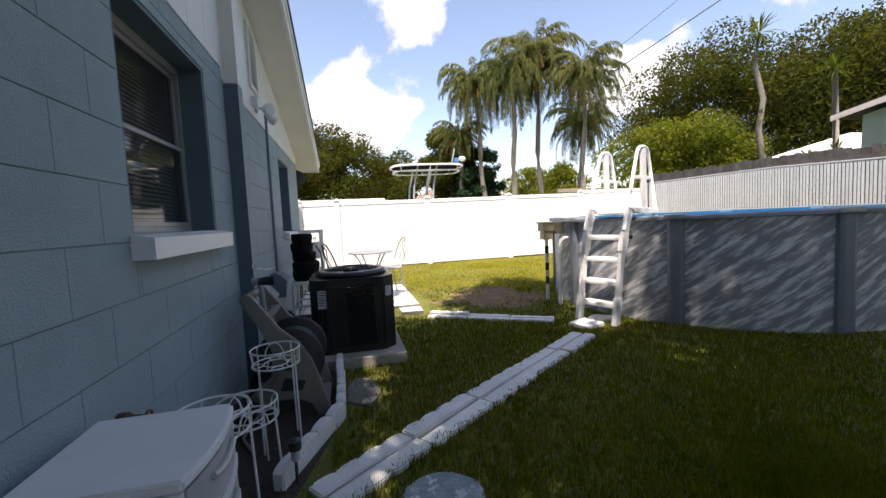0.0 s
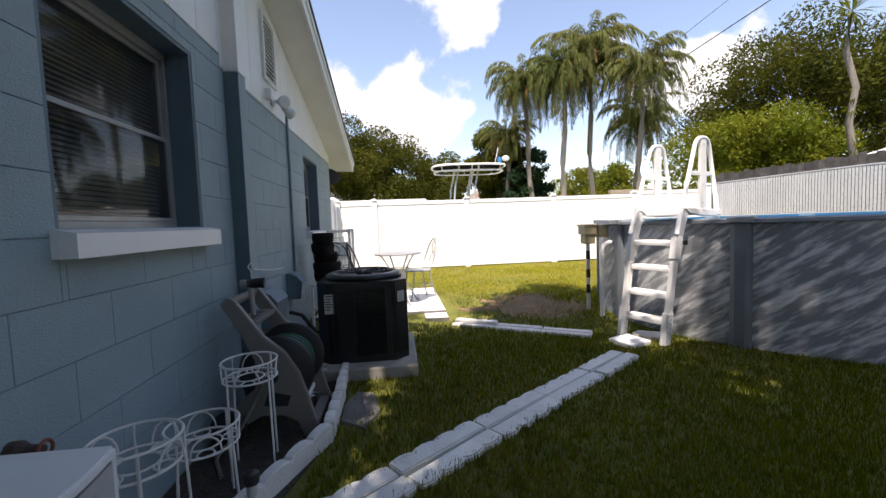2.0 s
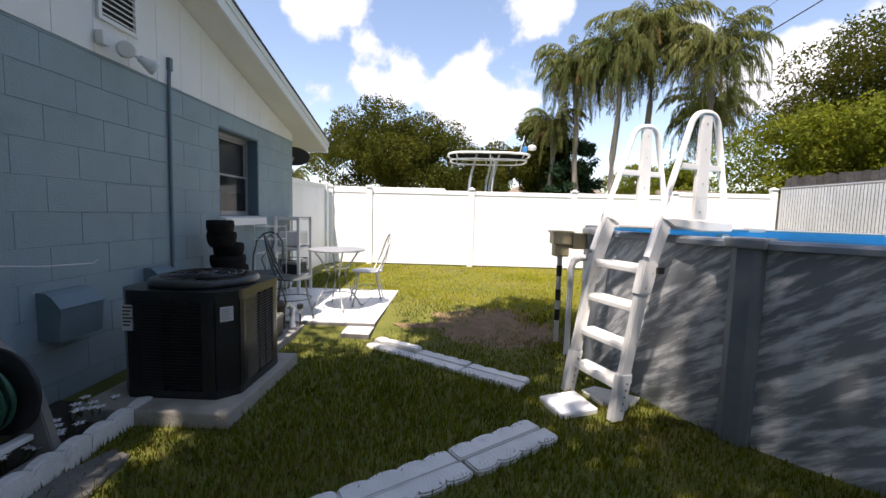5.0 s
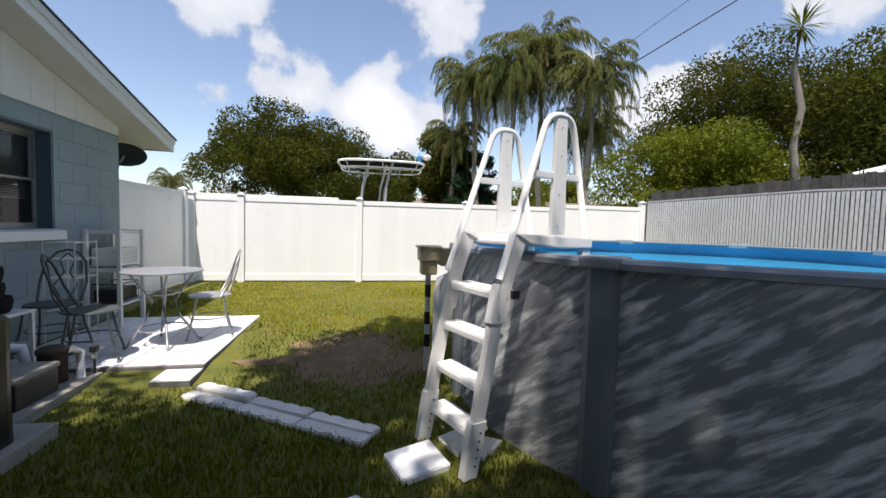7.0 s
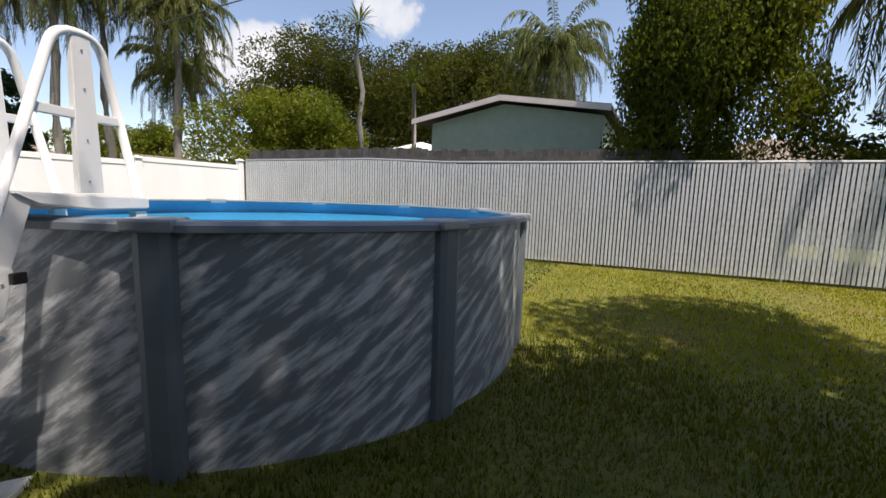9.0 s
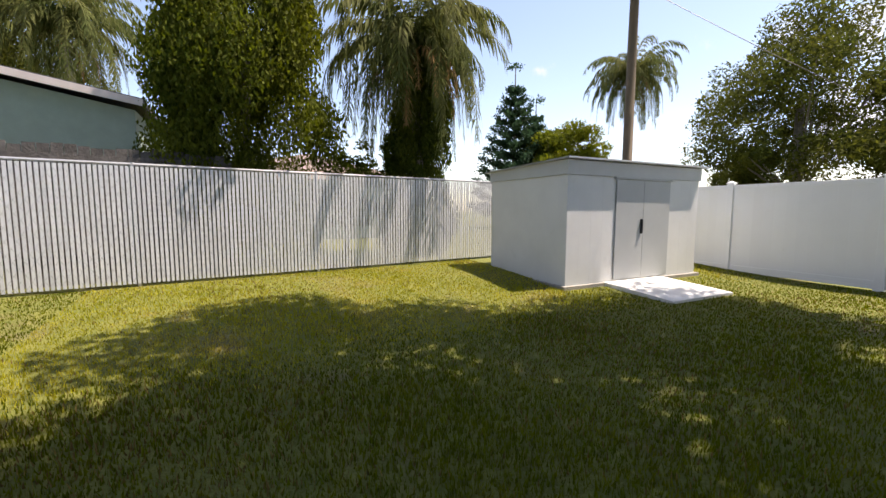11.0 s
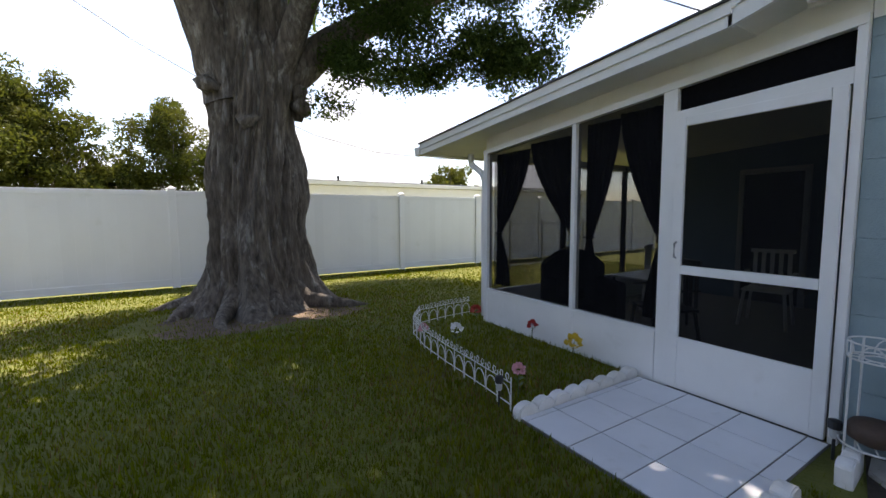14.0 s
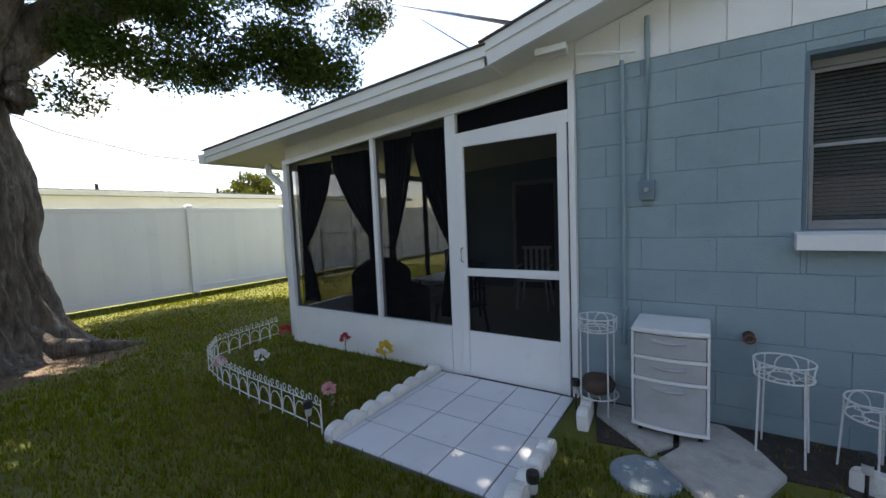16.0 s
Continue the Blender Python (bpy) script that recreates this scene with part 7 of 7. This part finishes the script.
def far_fence():
    f = thing("wooden_fence", "dark fence along the far neighbour's yard", "fence", "", (9.7, 12.2, 0))
    part("boards", one_box(0, 9, 0, 0.03, 0.1, 1.83), OLD_WOOD, f)


far_fence()


def boat():
    b = thing("boat", "boat with a white tube-framed canopy above the fence", "boat", "", (3.45, 14.6, 0.09))
    hull = [(-2.6, 1.0), (2.6, 1.05), (2.2, 0.4), (-2.4, 0.35)]
    part("hull", prism(bmesh.new(), hull, -0.9, 0.9, "y"), WHITE, b)
    out = []
    for i in range(24):
        a = 2 * math.pi * i / 24
        out.append((1.15 * math.copysign(abs(math.cos(a)) ** 0.6, math.cos(a)), 0.75 * math.copysign(abs(math.sin(a)) ** 0.6, math.sin(a)), 2.86))
    part("canopy_rim", tube(bmesh.new(), out + [out[0]], 0.032, 8, cap=False), WHITE, b, "white tube rim", True)
    part("canopy_rail", tube(bmesh.new(), [(x * 0.93, y * 0.9, 2.70) for x, y, z in out] + [(out[0][0] * 0.93, out[0][1] * 0.9, 2.70)], 0.022, 8, cap=False), WHITE, b, "", True)
    part("canopy_cloth", prism(bmesh.new(), [(x * 0.97, y * 0.97) for x, y, z in out], 2.85, 2.88, "z"), BLACK_CLOTH, b, "dark canvas top")
    for i in range(0, 24, 3):
        x, y, z = out[i]
        part("strut", tube(bmesh.new(), [(x, y, 2.86), (x * 0.93, y * 0.9, 2.70)], 0.014, 6), WHITE, b)
    for x, y in ((-0.5, -0.5), (0.12, -0.5), (-0.5, 0.5), (0.12, 0.5), (-0.02, 0.0)):
        part("leg", tube(bmesh.new(), [(x - 0.1, y, 1.0), (x, y, 2.2), (x + 0.15, y * 0.9, 2.86)], 0.03, 8), GREY_METAL, b, "", True)
    part("trailer", one_box(-2.2, 2.6, -0.5, 0.5, 0.28, 0.36, 0.01), GREY_METAL, b, "galvanised boat trailer")
    for y in (-0.75, 0.75):
        part("wheel", tube(bmesh.new(), [(-0.3, y - 0.09, 0.3), (-0.3, y + 0.09, 0.3)], 0.3, 18), BLACK, b)
    part("antenna", tube(bmesh.new(), [(0.9, 0.2, 2.88), (1.05, 0.2, 3.5)], 0.012, 6), WHITE, b)
    part("blue_cloth", one_box(0.98, 1.1, -0.05, 0.12, 2.88, 3.16, 0.03), mat("blue_cloth", (0.03, 0.22, 0.5)), b, "bright blue cloth")
    bm = lathe(bmesh.new(), [(0.02, 0), (0.12, 0.03), (0.13, 0.1), (0.06, 0.16)], 14, (1.25, 0.05, 3.05))
    part("lamp", bm, LADDER, b, "white lamp head")


boat()
_r = thing("carport_roof", "low white metal roof beyond the fence", "roof")
part("sheet", one_box(-3.2, 2.2, 16.2, 19.0, 2.02, 2.10, 0.01), WHITE, _r)
for x in (-3.0, 2.0):
    part("post", one_box(x - 0.05, x + 0.05, 16.4, 16.5, 0, 2.02), WHITE, _r)
_p = thing("pergola", "weathered wooden pergola beam beyond the fence", "pergola")
part("beam", one_box(9.0, 12.6, 16.0, 16.15, 2.05, 2.2, 0.01), mat("bleached_wood", (0.34, 0.29, 0.22), (0.26, 0.22, 0.17), 0.85, scale=10), _p)
for x in (9.2, 12.4):
    part("post", one_box(x - 0.06, x + 0.06, 16.0, 16.12, 0, 2.05), OLD_WOOD, _p)


def utility_pole():
    p = thing("utility_pole", "tall brown wooden utility pole", "pole", "", (12.0, -7.9, 0.0))
    part("pole", tube(bmesh.new(), [(0, 0, -0.2), (-0.03, 0.02, 6), (-0.1, 0.05, 11)], 0.15, 14, 0.11), mat("pole_wood", (0.14, 0.105, 0.07), (0.10, 0.075, 0.05), 0.85, scale=10, stretch=(1, 1, 0.2), bump=0.4), p, "", True)
    part("crossarm", one_box(-1.1, 1.1, -0.06, 0.06, 10.2, 10.35), OLD_WOOD, p)


utility_pole()


def cable(a, b, sag, r, label):
    a, b = Vector(a), Vector(b)
    c = thing("power_line", label, "cable", "overhead cables")
    pts = [a.lerp(b, i / 20) - Vector((0, 0, 4 * sag * (i / 20) * (1 - i / 20))) for i in range(21)]
    part("wire", tube(bmesh.new(), pts, r, 5), BLACK, c)


def along(p, q, s, t):
    p, q = Vector(p), Vector(q)
    return p + (q - p) * s, p + (q - p) * t


cable(*along((13.44, 14.11, 8.02), (11.47, 15.71, 6.74), -3.0, 1.6), 0.0, 0.02, "thick black power line crossing the sky")
cable(*along((12.9, 15.0, 8.6), (10.9, 16.2, 7.05), -3.0, 1.9), 0.0, 0.009, "thin black power line crossing the sky")


def cable_through(pts, r, label):
    c = thing("power_line", label, "cable", "overhead cables")
    part("wire", tube(bmesh.new(), pts, r, 5), BLACK, c)


cable_through([(11.9, -10.9, 10.6), (7.73, -11.78, 8.37), (4.46, -12.35, 6.47), (2.0, -12.2, 5.2), (-0.56, -11.81, 4.13), (-2.5, -11.1, 3.6), (-4.27, -10.2, 3.41), (-9.0, -8.0, 3.2)], 0.014, "sagging service cable across the sky")
cable_through([(14.2, -8.4, 9.8), (12.2, -9.63, 7.93), (10.06, -10.89, 5.95), (8.4, -11.9, 4.5)], 0.011, "thin cable slanting down beyond the pole")
cable_through([(-0.3, 1.48, 2.98), (-8.68, -6.5, 8.95), (-14.0, -11.5, 12.8)], 0.022, "twisted service drop to the house roof")
cable_through([(-0.2, 1.2, 2.72), (-8.6, -6.9, 9.3)], 0.008, "thin cable to the porch roof")

# trees, from the far yard round to the pole
broad_tree((-2.4, 34.5, 0), 9.6, 6.4, OAK_FAR, 21, "broad dark green oak in the far yard", count=30400, leaf=0.163, low=0.08, dense=14)
broad_tree((4.6, 40, 0), 7.5, 4.5, OAK_FAR, 22, "far rounded green tree", count=11400, leaf=0.190, low=0.1)
broad_tree((7.6, 27, 0), 7.4, 2.6, OAK_FAR, 23, "bushy green tree beside the palms", count=15200, leaf=0.136, low=0.1, dense=10)
broad_tree((8.8, 25.2, 0), 5.6, 1.7, DARK_PINE, 24, "dense dark shrub under the palms", count=6000, leaf=0.16, low=0.05, name="shrub", category="shrub")
broad_tree((16.0, 31, 0), 5.2, 3.8, CITRUS, 25, "low yellow-green trees beyond the palms", count=11400, leaf=0.150, low=0.05)
broad_tree((13.2, 14.6, 0), 4.75, 2.75, CITRUS, 26, "bushy citrus tree with yellow-green leaves", count=22000, leaf=0.085, low=0.12, dense=16)
broad_tree((26.5, 24.0, 0), 13.0, 7.4, OAK_FAR, 27, "tall spreading oak with olive leaves", count=41800, leaf=0.150, low=0.12, dense=18)
broad_tree((30.0, 15.5, 0), 12.2, 7.0, OAK_FAR, 28, "tall olive-leaved oak behind the green house", count=30400, leaf=0.163, low=0.12, dense=15)
palm((9.8, 22.2, 0), 8.3, 31, "queen palm with drooping grey-green fronds", (0.2, 0.1), 26, 2.9, 6)
palm((11.6, 22.6, 0), 9.6, 32, "tall queen palm with drooping fronds", (-0.1, 0.0), 28, 3.0, 5)
palm((13.0, 20.7, 0), 7.9, 33, "queen palm with long hanging fronds", (0.25, 0.0), 26, 2.9, 4)
palm((8.9, 24.0, 0), 8.3, 34, "queen palm with yellowing fronds", (-0.5, 0.0), 24, 2.8, 9)
palm((14.6, 23.6, 0), 6.2, 35, "shorter queen palm behind the citrus tree", (0.3, 0.0), 22, 2.7, 3)
palm((7.6, 24.6, 0), 5.6, 36, "low palm beside the green tree", (0.0, 0.2), 20, 2.2, 4)
palm((-10.8, 36, 0), 3.6, 37, "small far palm beyond the house", (0, 0), 16, 2.0, 0)
palm((24.9, 8.2, 0), 8.2, 38, "tall palm behind the green house", (0, 0.3), 28, 3.6, 3)
palm((12.4, -1.16, 0), 4.75, 39, "large feathery palm above the fence", (0.0, 0.1), 28, 2.9, 5, 0.15)
palm((17.3, -14.6, 0), 7.4, 40, "queen palm beyond the shed", (0.0, 0.1), 24, 2.7, 3)
broad_tree((22.6, -15.2, 0), 6.6, 2.8, CITRUS, 41, "light green tree beside the pine", count=13300, leaf=0.136, low=0.1)
broad_tree((14.2, -23.5, 0), 12.0, 5.2, OAK_PALE, 42, "open-crowned tree with dark green leaves", count=22800, leaf=0.136, low=0.04, dense=18)
broad_tree((10.3, -27.5, 0), 9.4, 3.2, OAK_PALE, 43, "upright green tree beyond the rear fence", count=15200, leaf=0.150, low=0.03, dense=14)
broad_tree((17.2, -25.5, 0), 5.0, 2.6, OAK_PALE, 44, "rounded far tree behind the shed", count=9500, leaf=0.150, low=0.1)
broad_tree((4.2, -31.0, 0), 9.4, 3.5, OAK_PALE, 45, "thin-leaved far tree beyond the fence", count=13300, leaf=0.150, low=0.03, dense=14)
broad_tree((-18.5, -31, 0), 6.2, 3.0, OAK_PALE, 46, "far tree above the flat-roofed building", count=7600, leaf=0.170, low=0.1)
broad_tree((7.5, -30, 0), 5.0, 2.4, OAK_PALE, 47, "low far tree beyond the rear fence", count=7600, leaf=0.150, low=0.05)


def conifer(at, h, r0, material, label, seed, count, droop, leaf):
    """A pointed evergreen: trunk and whorls of sprays."""
    t = thing("conifer", label, "conifer", "", at)
    r = random.Random(seed)
    part("trunk", tube(bmesh.new(), [(0, 0, -0.1), (0, 0, h * 0.98)], 0.03 * h * 0.6, 8, 0.02), FAR_BARK, t)
    lobes = []
    lv = 12
    bm = bmesh.new()
    for i in range(lv):
        z = h * (0.08 + 0.80 * (i / lv) ** 0.9)
        rr = r0 * (1 - i / lv) ** 0.8 + 0.12
        for k in range(7):
            a = k * 0.9 + i * 0.5
            c, s = math.cos(a), math.sin(a)
            if k % 2 == 0:
                part("branch", tube(bmesh.new(), [(0, 0, z), (rr * c, rr * s, z + droop * rr)], 0.015, 4), FAR_BARK, t)
            for f in (0.2, 0.4, 0.6, 0.8, 1.0):
                lobes.append(((rr * f * c, rr * f * s, z + droop * rr * f * f), (rr * 0.13 + 0.06, rr * 0.13 + 0.06, 0.05 * r0 + 0.03)))
    for k in range(7):
        a = k * 0.9
        lobes.append(((0.36 * math.cos(a), 0.36 * math.sin(a), h * 0.955 + 0.1), (0.14, 0.14, 0.06)))
    mesh_part("foliage", leaves("foliage", lobes, count, leaf, material, seed, 0.2), t)


conifer((24.3, -12.8, 0), 10.4, 2.5, DARK_PINE, "dark pointed pine with tiered branches", 51, 26000, 0.30, 0.10)
conifer((24.0, -14.2, 0), 8.4, 1.7, DARK_PINE, "smaller pine with tiered branches beside the taller one", 52, 14000, 0.30, 0.10)


def cedar(at, h, r0, label, seed, count):
    """A dense weeping evergreen, column-shaped, sprays hanging."""
    t = thing("cedar_tree", label, "cedar tree", "", at)
    r = random.Random(seed)
    part("trunk", tube(bmesh.new(), [(0, 0, -0.1), (0.1, 0, h * 0.5), (0, 0, h * 0.9)], 0.2, 8, 0.05), FAR_BARK, t)
    lobes = []
    for i in range(110):
        u = r.random()
        a = r.uniform(0, 6.283)
        z = h * (0.08 + 0.9 * u)
        over = max(0.0, -math.cos(a)) * max(0.0, 1 - z / 3.2)
        rr = r0 * (0.55 + 0.45 * math.sin(math.pi * min(1, 0.25 + 0.75 * u))) * (1 - 0.35 * u)
        d = rr * r.uniform(0.55, 1.0) * (1 - 0.75 * over)
        lobes.append(((d * math.cos(a), d * math.sin(a), z), (r0 * 0.24, r0 * 0.24, r0 * r.uniform(0.35, 0.6))))
    mesh_part("foliage", leaves("foliage", lobes, int(count * 2.6), 0.042, CEDAR, seed, 0.3, 2.2), t)


cedar((12.05, 2.52, 0), 7.6, 1.75, "tall dense cedar with hanging yellow-green sprays", 61, 60000)
cedar((12.45, -1.25, 0), 5.0, 0.95, "narrow vine-covered evergreen under the palm", 62, 26000)
broad_tree((12.3, 0.55, 0), 3.0, 0.85, CEDAR, 63, "thin scrubby bush over the fence", count=2500, leaf=0.07, low=0.2, name="shrub", category="shrub")


def yucca(at, pts, heads, label, seed):
    t = thing("yucca", label, "yucca", "yuccas", at)
    r = random.Random(seed)
    part("stem", tube(bmesh.new(), pts, 0.10, 8, 0.075), PALM_BARK, t, "", True)
    for k, (p, L, n) in enumerate(heads):
        v = []
        for i in range(n):
            a, e = r.uniform(0, 6.28), r.uniform(-0.9, 1.3)
            d = Vector((math.cos(a) * math.cos(e), math.sin(a) * math.cos(e), math.sin(e)))
            s = d.cross(Vector((0, 0, 1))).normalized() * 0.022
            q = Vector(p)
            l = L * r.uniform(0.7, 1.1)
            v += [q - s, q + d * l * 0.55 - s * 0.9 + Vector((0, 0, 0.02)), q + d * l - Vector((0, 0, 0.1 * l)), q + d * l * 0.55 + s * 0.9 + Vector((0, 0, 0.02))]
        mesh_part("leaf_head", quads("leaf_head", np.array([tuple(x) for x in v]), CEDAR), t, "spiky green leaf head")


yucca((14.0, 12.0, 0), [(0.2, 0, 0), (0.1, 0, 2.6), (-0.1, 0, 3.6), (0.1, 0, 4.6), (-0.12, 0.1, 5.6), (0, 0.1, 6.6)], [((0, 0.1, 6.7), 0.75, 90), ((0.0, 0.0, 4.0), 0.35, 30), ((0.15, 0, 2.75), 0.6, 60)], "tall crooked yucca with spiky heads", 71)
yucca((15.9, 11.2, 0), [(0, 0, 0), (0.1, 0, 3.0), (0, 0, 5.2)], [((0, 0, 5.3), 0.7, 80), ((0.1, 0.0, 2.7), 0.6, 50)], "second tall yucca with drooping leaves", 72)
yucca((12.2, 9.3, 0), [(0, 0, 0), (0.05, 0, 2.1)], [((0, 0, 2.2), 0.6, 60)], "short yucca beside the green house", 73)

# ---- lawn blades and wall blocks ----


def lawn():
    r = np.random.default_rng(5)
    n = 800000
    cx, cy = 2.6, 2.6
    ang = r.random(n) * 2 * np.pi
    rad = 13.5 * r.random(n) ** 0.85
    x, y = cx + rad * np.cos(ang), cy + rad * np.sin(ang)
    keep = (x < 11.75 - 0.117 * (y + 6.5) - 0.05) & (y > -6.5) & (y < 11.85) & (x > -7)
    keep &= ~((x < 0.04) & (y > -1.45) & (y < 9.1))
    keep &= ~((x < 0.02) & (y > 8.9))
    keep &= (x - PC.x) ** 2 + (y - PC.y) ** 2 > (PR + 0.02) ** 2
    keep &= ~((x > 8.0) & (y > -5.3) & (y < -1.85)) & ~((x > 6.83) & (x < 8.2) & (y > -4.17) & (y < -2.7))
    keep &= ~((x < 1.41) & (x > 0) & (y > 0.66) & (y < 2.0))
    keep &= ~((x < 1.73) & (y > 6.86) & (y < 8.77)) & ~((x > 1.545) & (x < 1.84) & (y > 6.60) & (y < 6.87))
    keep &= ~((x < 1.27) & (y > 4.90) & (y < 5.97)) & ~((x < 1.0) & (y > 5.96) & (y < 6.87))
    keep &= ~((x < 0.66) & (y > 2.0) & (y < 5.0) & (r.random(n) < 0.93))
    keep &= ((x - 2.33) ** 2 + (y + 4.1) ** 2) > 0.9 ** 2
    keep &= ~((((x - 2.5) / 1.6) ** 2 + ((y + 3.35) / 0.9) ** 2 < 1.0) & (r.random(n) < 0.72))
    keep &= ~((((x - 2.95) / 1.0) ** 2 + ((y - 7.15) / 1.0) ** 2 + 0.35 * np.sin(x * 7.3 + 1) * np.sin(y * 6.1) < 0.85 * r.random(n) ** 1.3))
    def off(ax, ay, bx, by, w):
        dx, dy = bx - ax, by - ay
        L = math.hypot(dx, dy)
        u = ((x - ax) * dx + (y - ay) * dy) / L
        v = np.abs((x - ax) * dy - (y - ay) * dx) / L
        return ~((u > 0) & (u < L) & (v < w * (0.78 + 0.34 * r.random(n))))
    keep &= off(0.62, 3.24, 3.09, 5.03, 0.10) & off(1.78, 6.52, 3.10, 5.66, 0.095) & off(0.42, 3.36, 0.70, 4.04, 0.05)
    keep &= ~((x > 3.17) & (x < 3.48) & (y > 5.2) & (y < 5.53)) & ~((x > 3.52) & (x < 3.82) & (y > 5.38) & (y < 5.62))
    keep &= ((x - 0.82) ** 2 + (y - 2.49) ** 2 > 0.17 ** 2) & ((x - 1.15) ** 2 + (y - 3.08) ** 2 > 0.18 ** 2)
    keep &= ~((x < 0.85) & (y > 2.5) & (y < 3.05)) & ~((x > 0.74) & (x < 0.97) & (y > 4.15) & (y < 4.62) & (r.random(n) < 0.8))
    x, y = x[keep], y[keep]
    n = len(x)
    sx, sy = np.clip((y - 6.2) / 2.6, 0, 1), np.clip((x - 6.6) / 4.2, 0, 1)
    z = 0.09 * sx * sx * (3 - 2 * sx) + 0.20 * sy * sy * (3 - 2 * sy) - 0.012
    d = np.hypot(x - cx, y - cy)
    h = (0.018 + 0.028 * r.random(n)) * (1 + 0.25 * np.sin(x * 2.1) * np.cos(y * 1.7))
    w = (0.0022 + 0.0024 * r.random(n)) * (1 + d / 5)
    a = r.random(n) * 2 * np.pi
    h *= 1 - 0.4 * np.clip((d - 3) / 5, 0, 1)
    lean = 0.7 * h * r.random(n)
    b = r.random(n) * 2 * np.pi
    v = np.empty((n, 3, 3), dtype=np.float32)
    v[:, 0] = np.stack([x - w * np.cos(a), y - w * np.sin(a), z], 1)
    v[:, 1] = np.stack([x + w * np.cos(a), y + w * np.sin(a), z], 1)
    v[:, 2] = np.stack([x + lean * np.cos(b), y + lean * np.sin(b), z + h + 0.012], 1)
    me = bpy.data.meshes.new("grass")
    me.vertices.add(3 * n)
    me.vertices.foreach_set("co", v.ravel())
    me.loops.add(3 * n)
    me.loops.foreach_set("vertex_index", np.arange(3 * n, dtype=np.int32))
    me.polygons.add(n)
    me.polygons.foreach_set("loop_start", np.arange(0, 3 * n, 3, dtype=np.int32))
    me.polygons.foreach_set("loop_total", np.full(n, 3, dtype=np.int32))
    me.update(calc_edges=True)
    # green blades kept dark: part of the oak's shade is in their colour
    me.materials.append(mat("grass_blade", (0.066, 0.094, 0.008), (0.134, 0.142, 0.012), 0.75, scale=4.5, rand=0.3, trans=0.4, spots=(0.20, 0.165, 0.028), spot_scale=0.9, spot_lo=0.54, spot_hi=0.78, spec=0.03))
    # drier yellow blades, brightened so their colour also carries the sun
    me.materials.append(mat("sunlit_dry_grass_blade", (0.215, 0.228, 0.018), (0.370, 0.335, 0.042), 0.75, scale=1.3, rand=0.22, trans=0.4, spots=(0.44, 0.36, 0.09), spot_scale=1.1, spot_lo=0.5, spot_hi=0.75, spec=0.03))
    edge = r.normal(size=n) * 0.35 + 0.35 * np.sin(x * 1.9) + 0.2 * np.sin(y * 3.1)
    # dry follows the sunlit lawn beyond the oak's shade
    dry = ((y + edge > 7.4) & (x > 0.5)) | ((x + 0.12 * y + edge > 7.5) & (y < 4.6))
    me.materials.append(mat("dead_grass_blade", (0.20, 0.135, 0.05), (0.12, 0.08, 0.03), 0.85, scale=6, rand=0.4, trans=0.3, spec=0.03))
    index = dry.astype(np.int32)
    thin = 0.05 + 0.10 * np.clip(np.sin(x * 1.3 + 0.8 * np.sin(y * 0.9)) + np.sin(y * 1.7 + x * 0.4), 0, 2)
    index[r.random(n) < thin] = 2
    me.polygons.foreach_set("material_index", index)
    tagged(new("grass", me), "short green and yellowing lawn grass", "grass", "", "stuff")


lawn()


def blocks():
    """The wall's concrete blocks, each proud of its joints."""
    L, H = 0.431, 0.2175
    holes = [(WIN1[0] - 0.001, WIN1[1] + 0.001, WIN1[2] - 0.105, WIN1[3]), (WIN2[0] - 0.001, WIN2[1] + 0.001, WIN2[2] - 0.105, WIN2[3]), (4.70, 4.842, -1, 3)]
    shared = {}
    for k in range(-1, 11):
        z0, z1 = 0.1245 + H * k, 0.1245 + H * (k + 1)
        top = z1
        start = 2.585 if k % 2 == 1 else 2.811
        y = start - L * 3
        while y < WALL_N:
            for a0, a1, b0, b1 in cut((max(y, WALL_S), min(y + L, WALL_N), z0, min(top, (WALL_TOP_S if y < 4.6 else WALL_TOP) - 0.035)), holes):
                key = (round(a1 - a0, 3), round(b1 - b0, 3))
                if key not in shared:
                    bm = one_box(-0.004, 0.004, 0.0008, a1 - a0 - 0.0008, 0.0015, b1 - b0 - 0.0015)
                    es = [e for e in bm.edges if all(v.co.x > 0 for v in e.verts)]
                    bmesh.ops.bevel(bm, geom=es, offset=0.002, segments=1, affect="EDGES")
                    me = bpy.data.meshes.new("block")
                    bm.to_mesh(me); bm.free()
                    me.materials.append(BLUE)
                    shared[key] = me
                o = new("block", shared[key])
                o.parent = WALL
                o.matrix_basis = pose(-0.002, a0, b0)
            y += L


blocks()
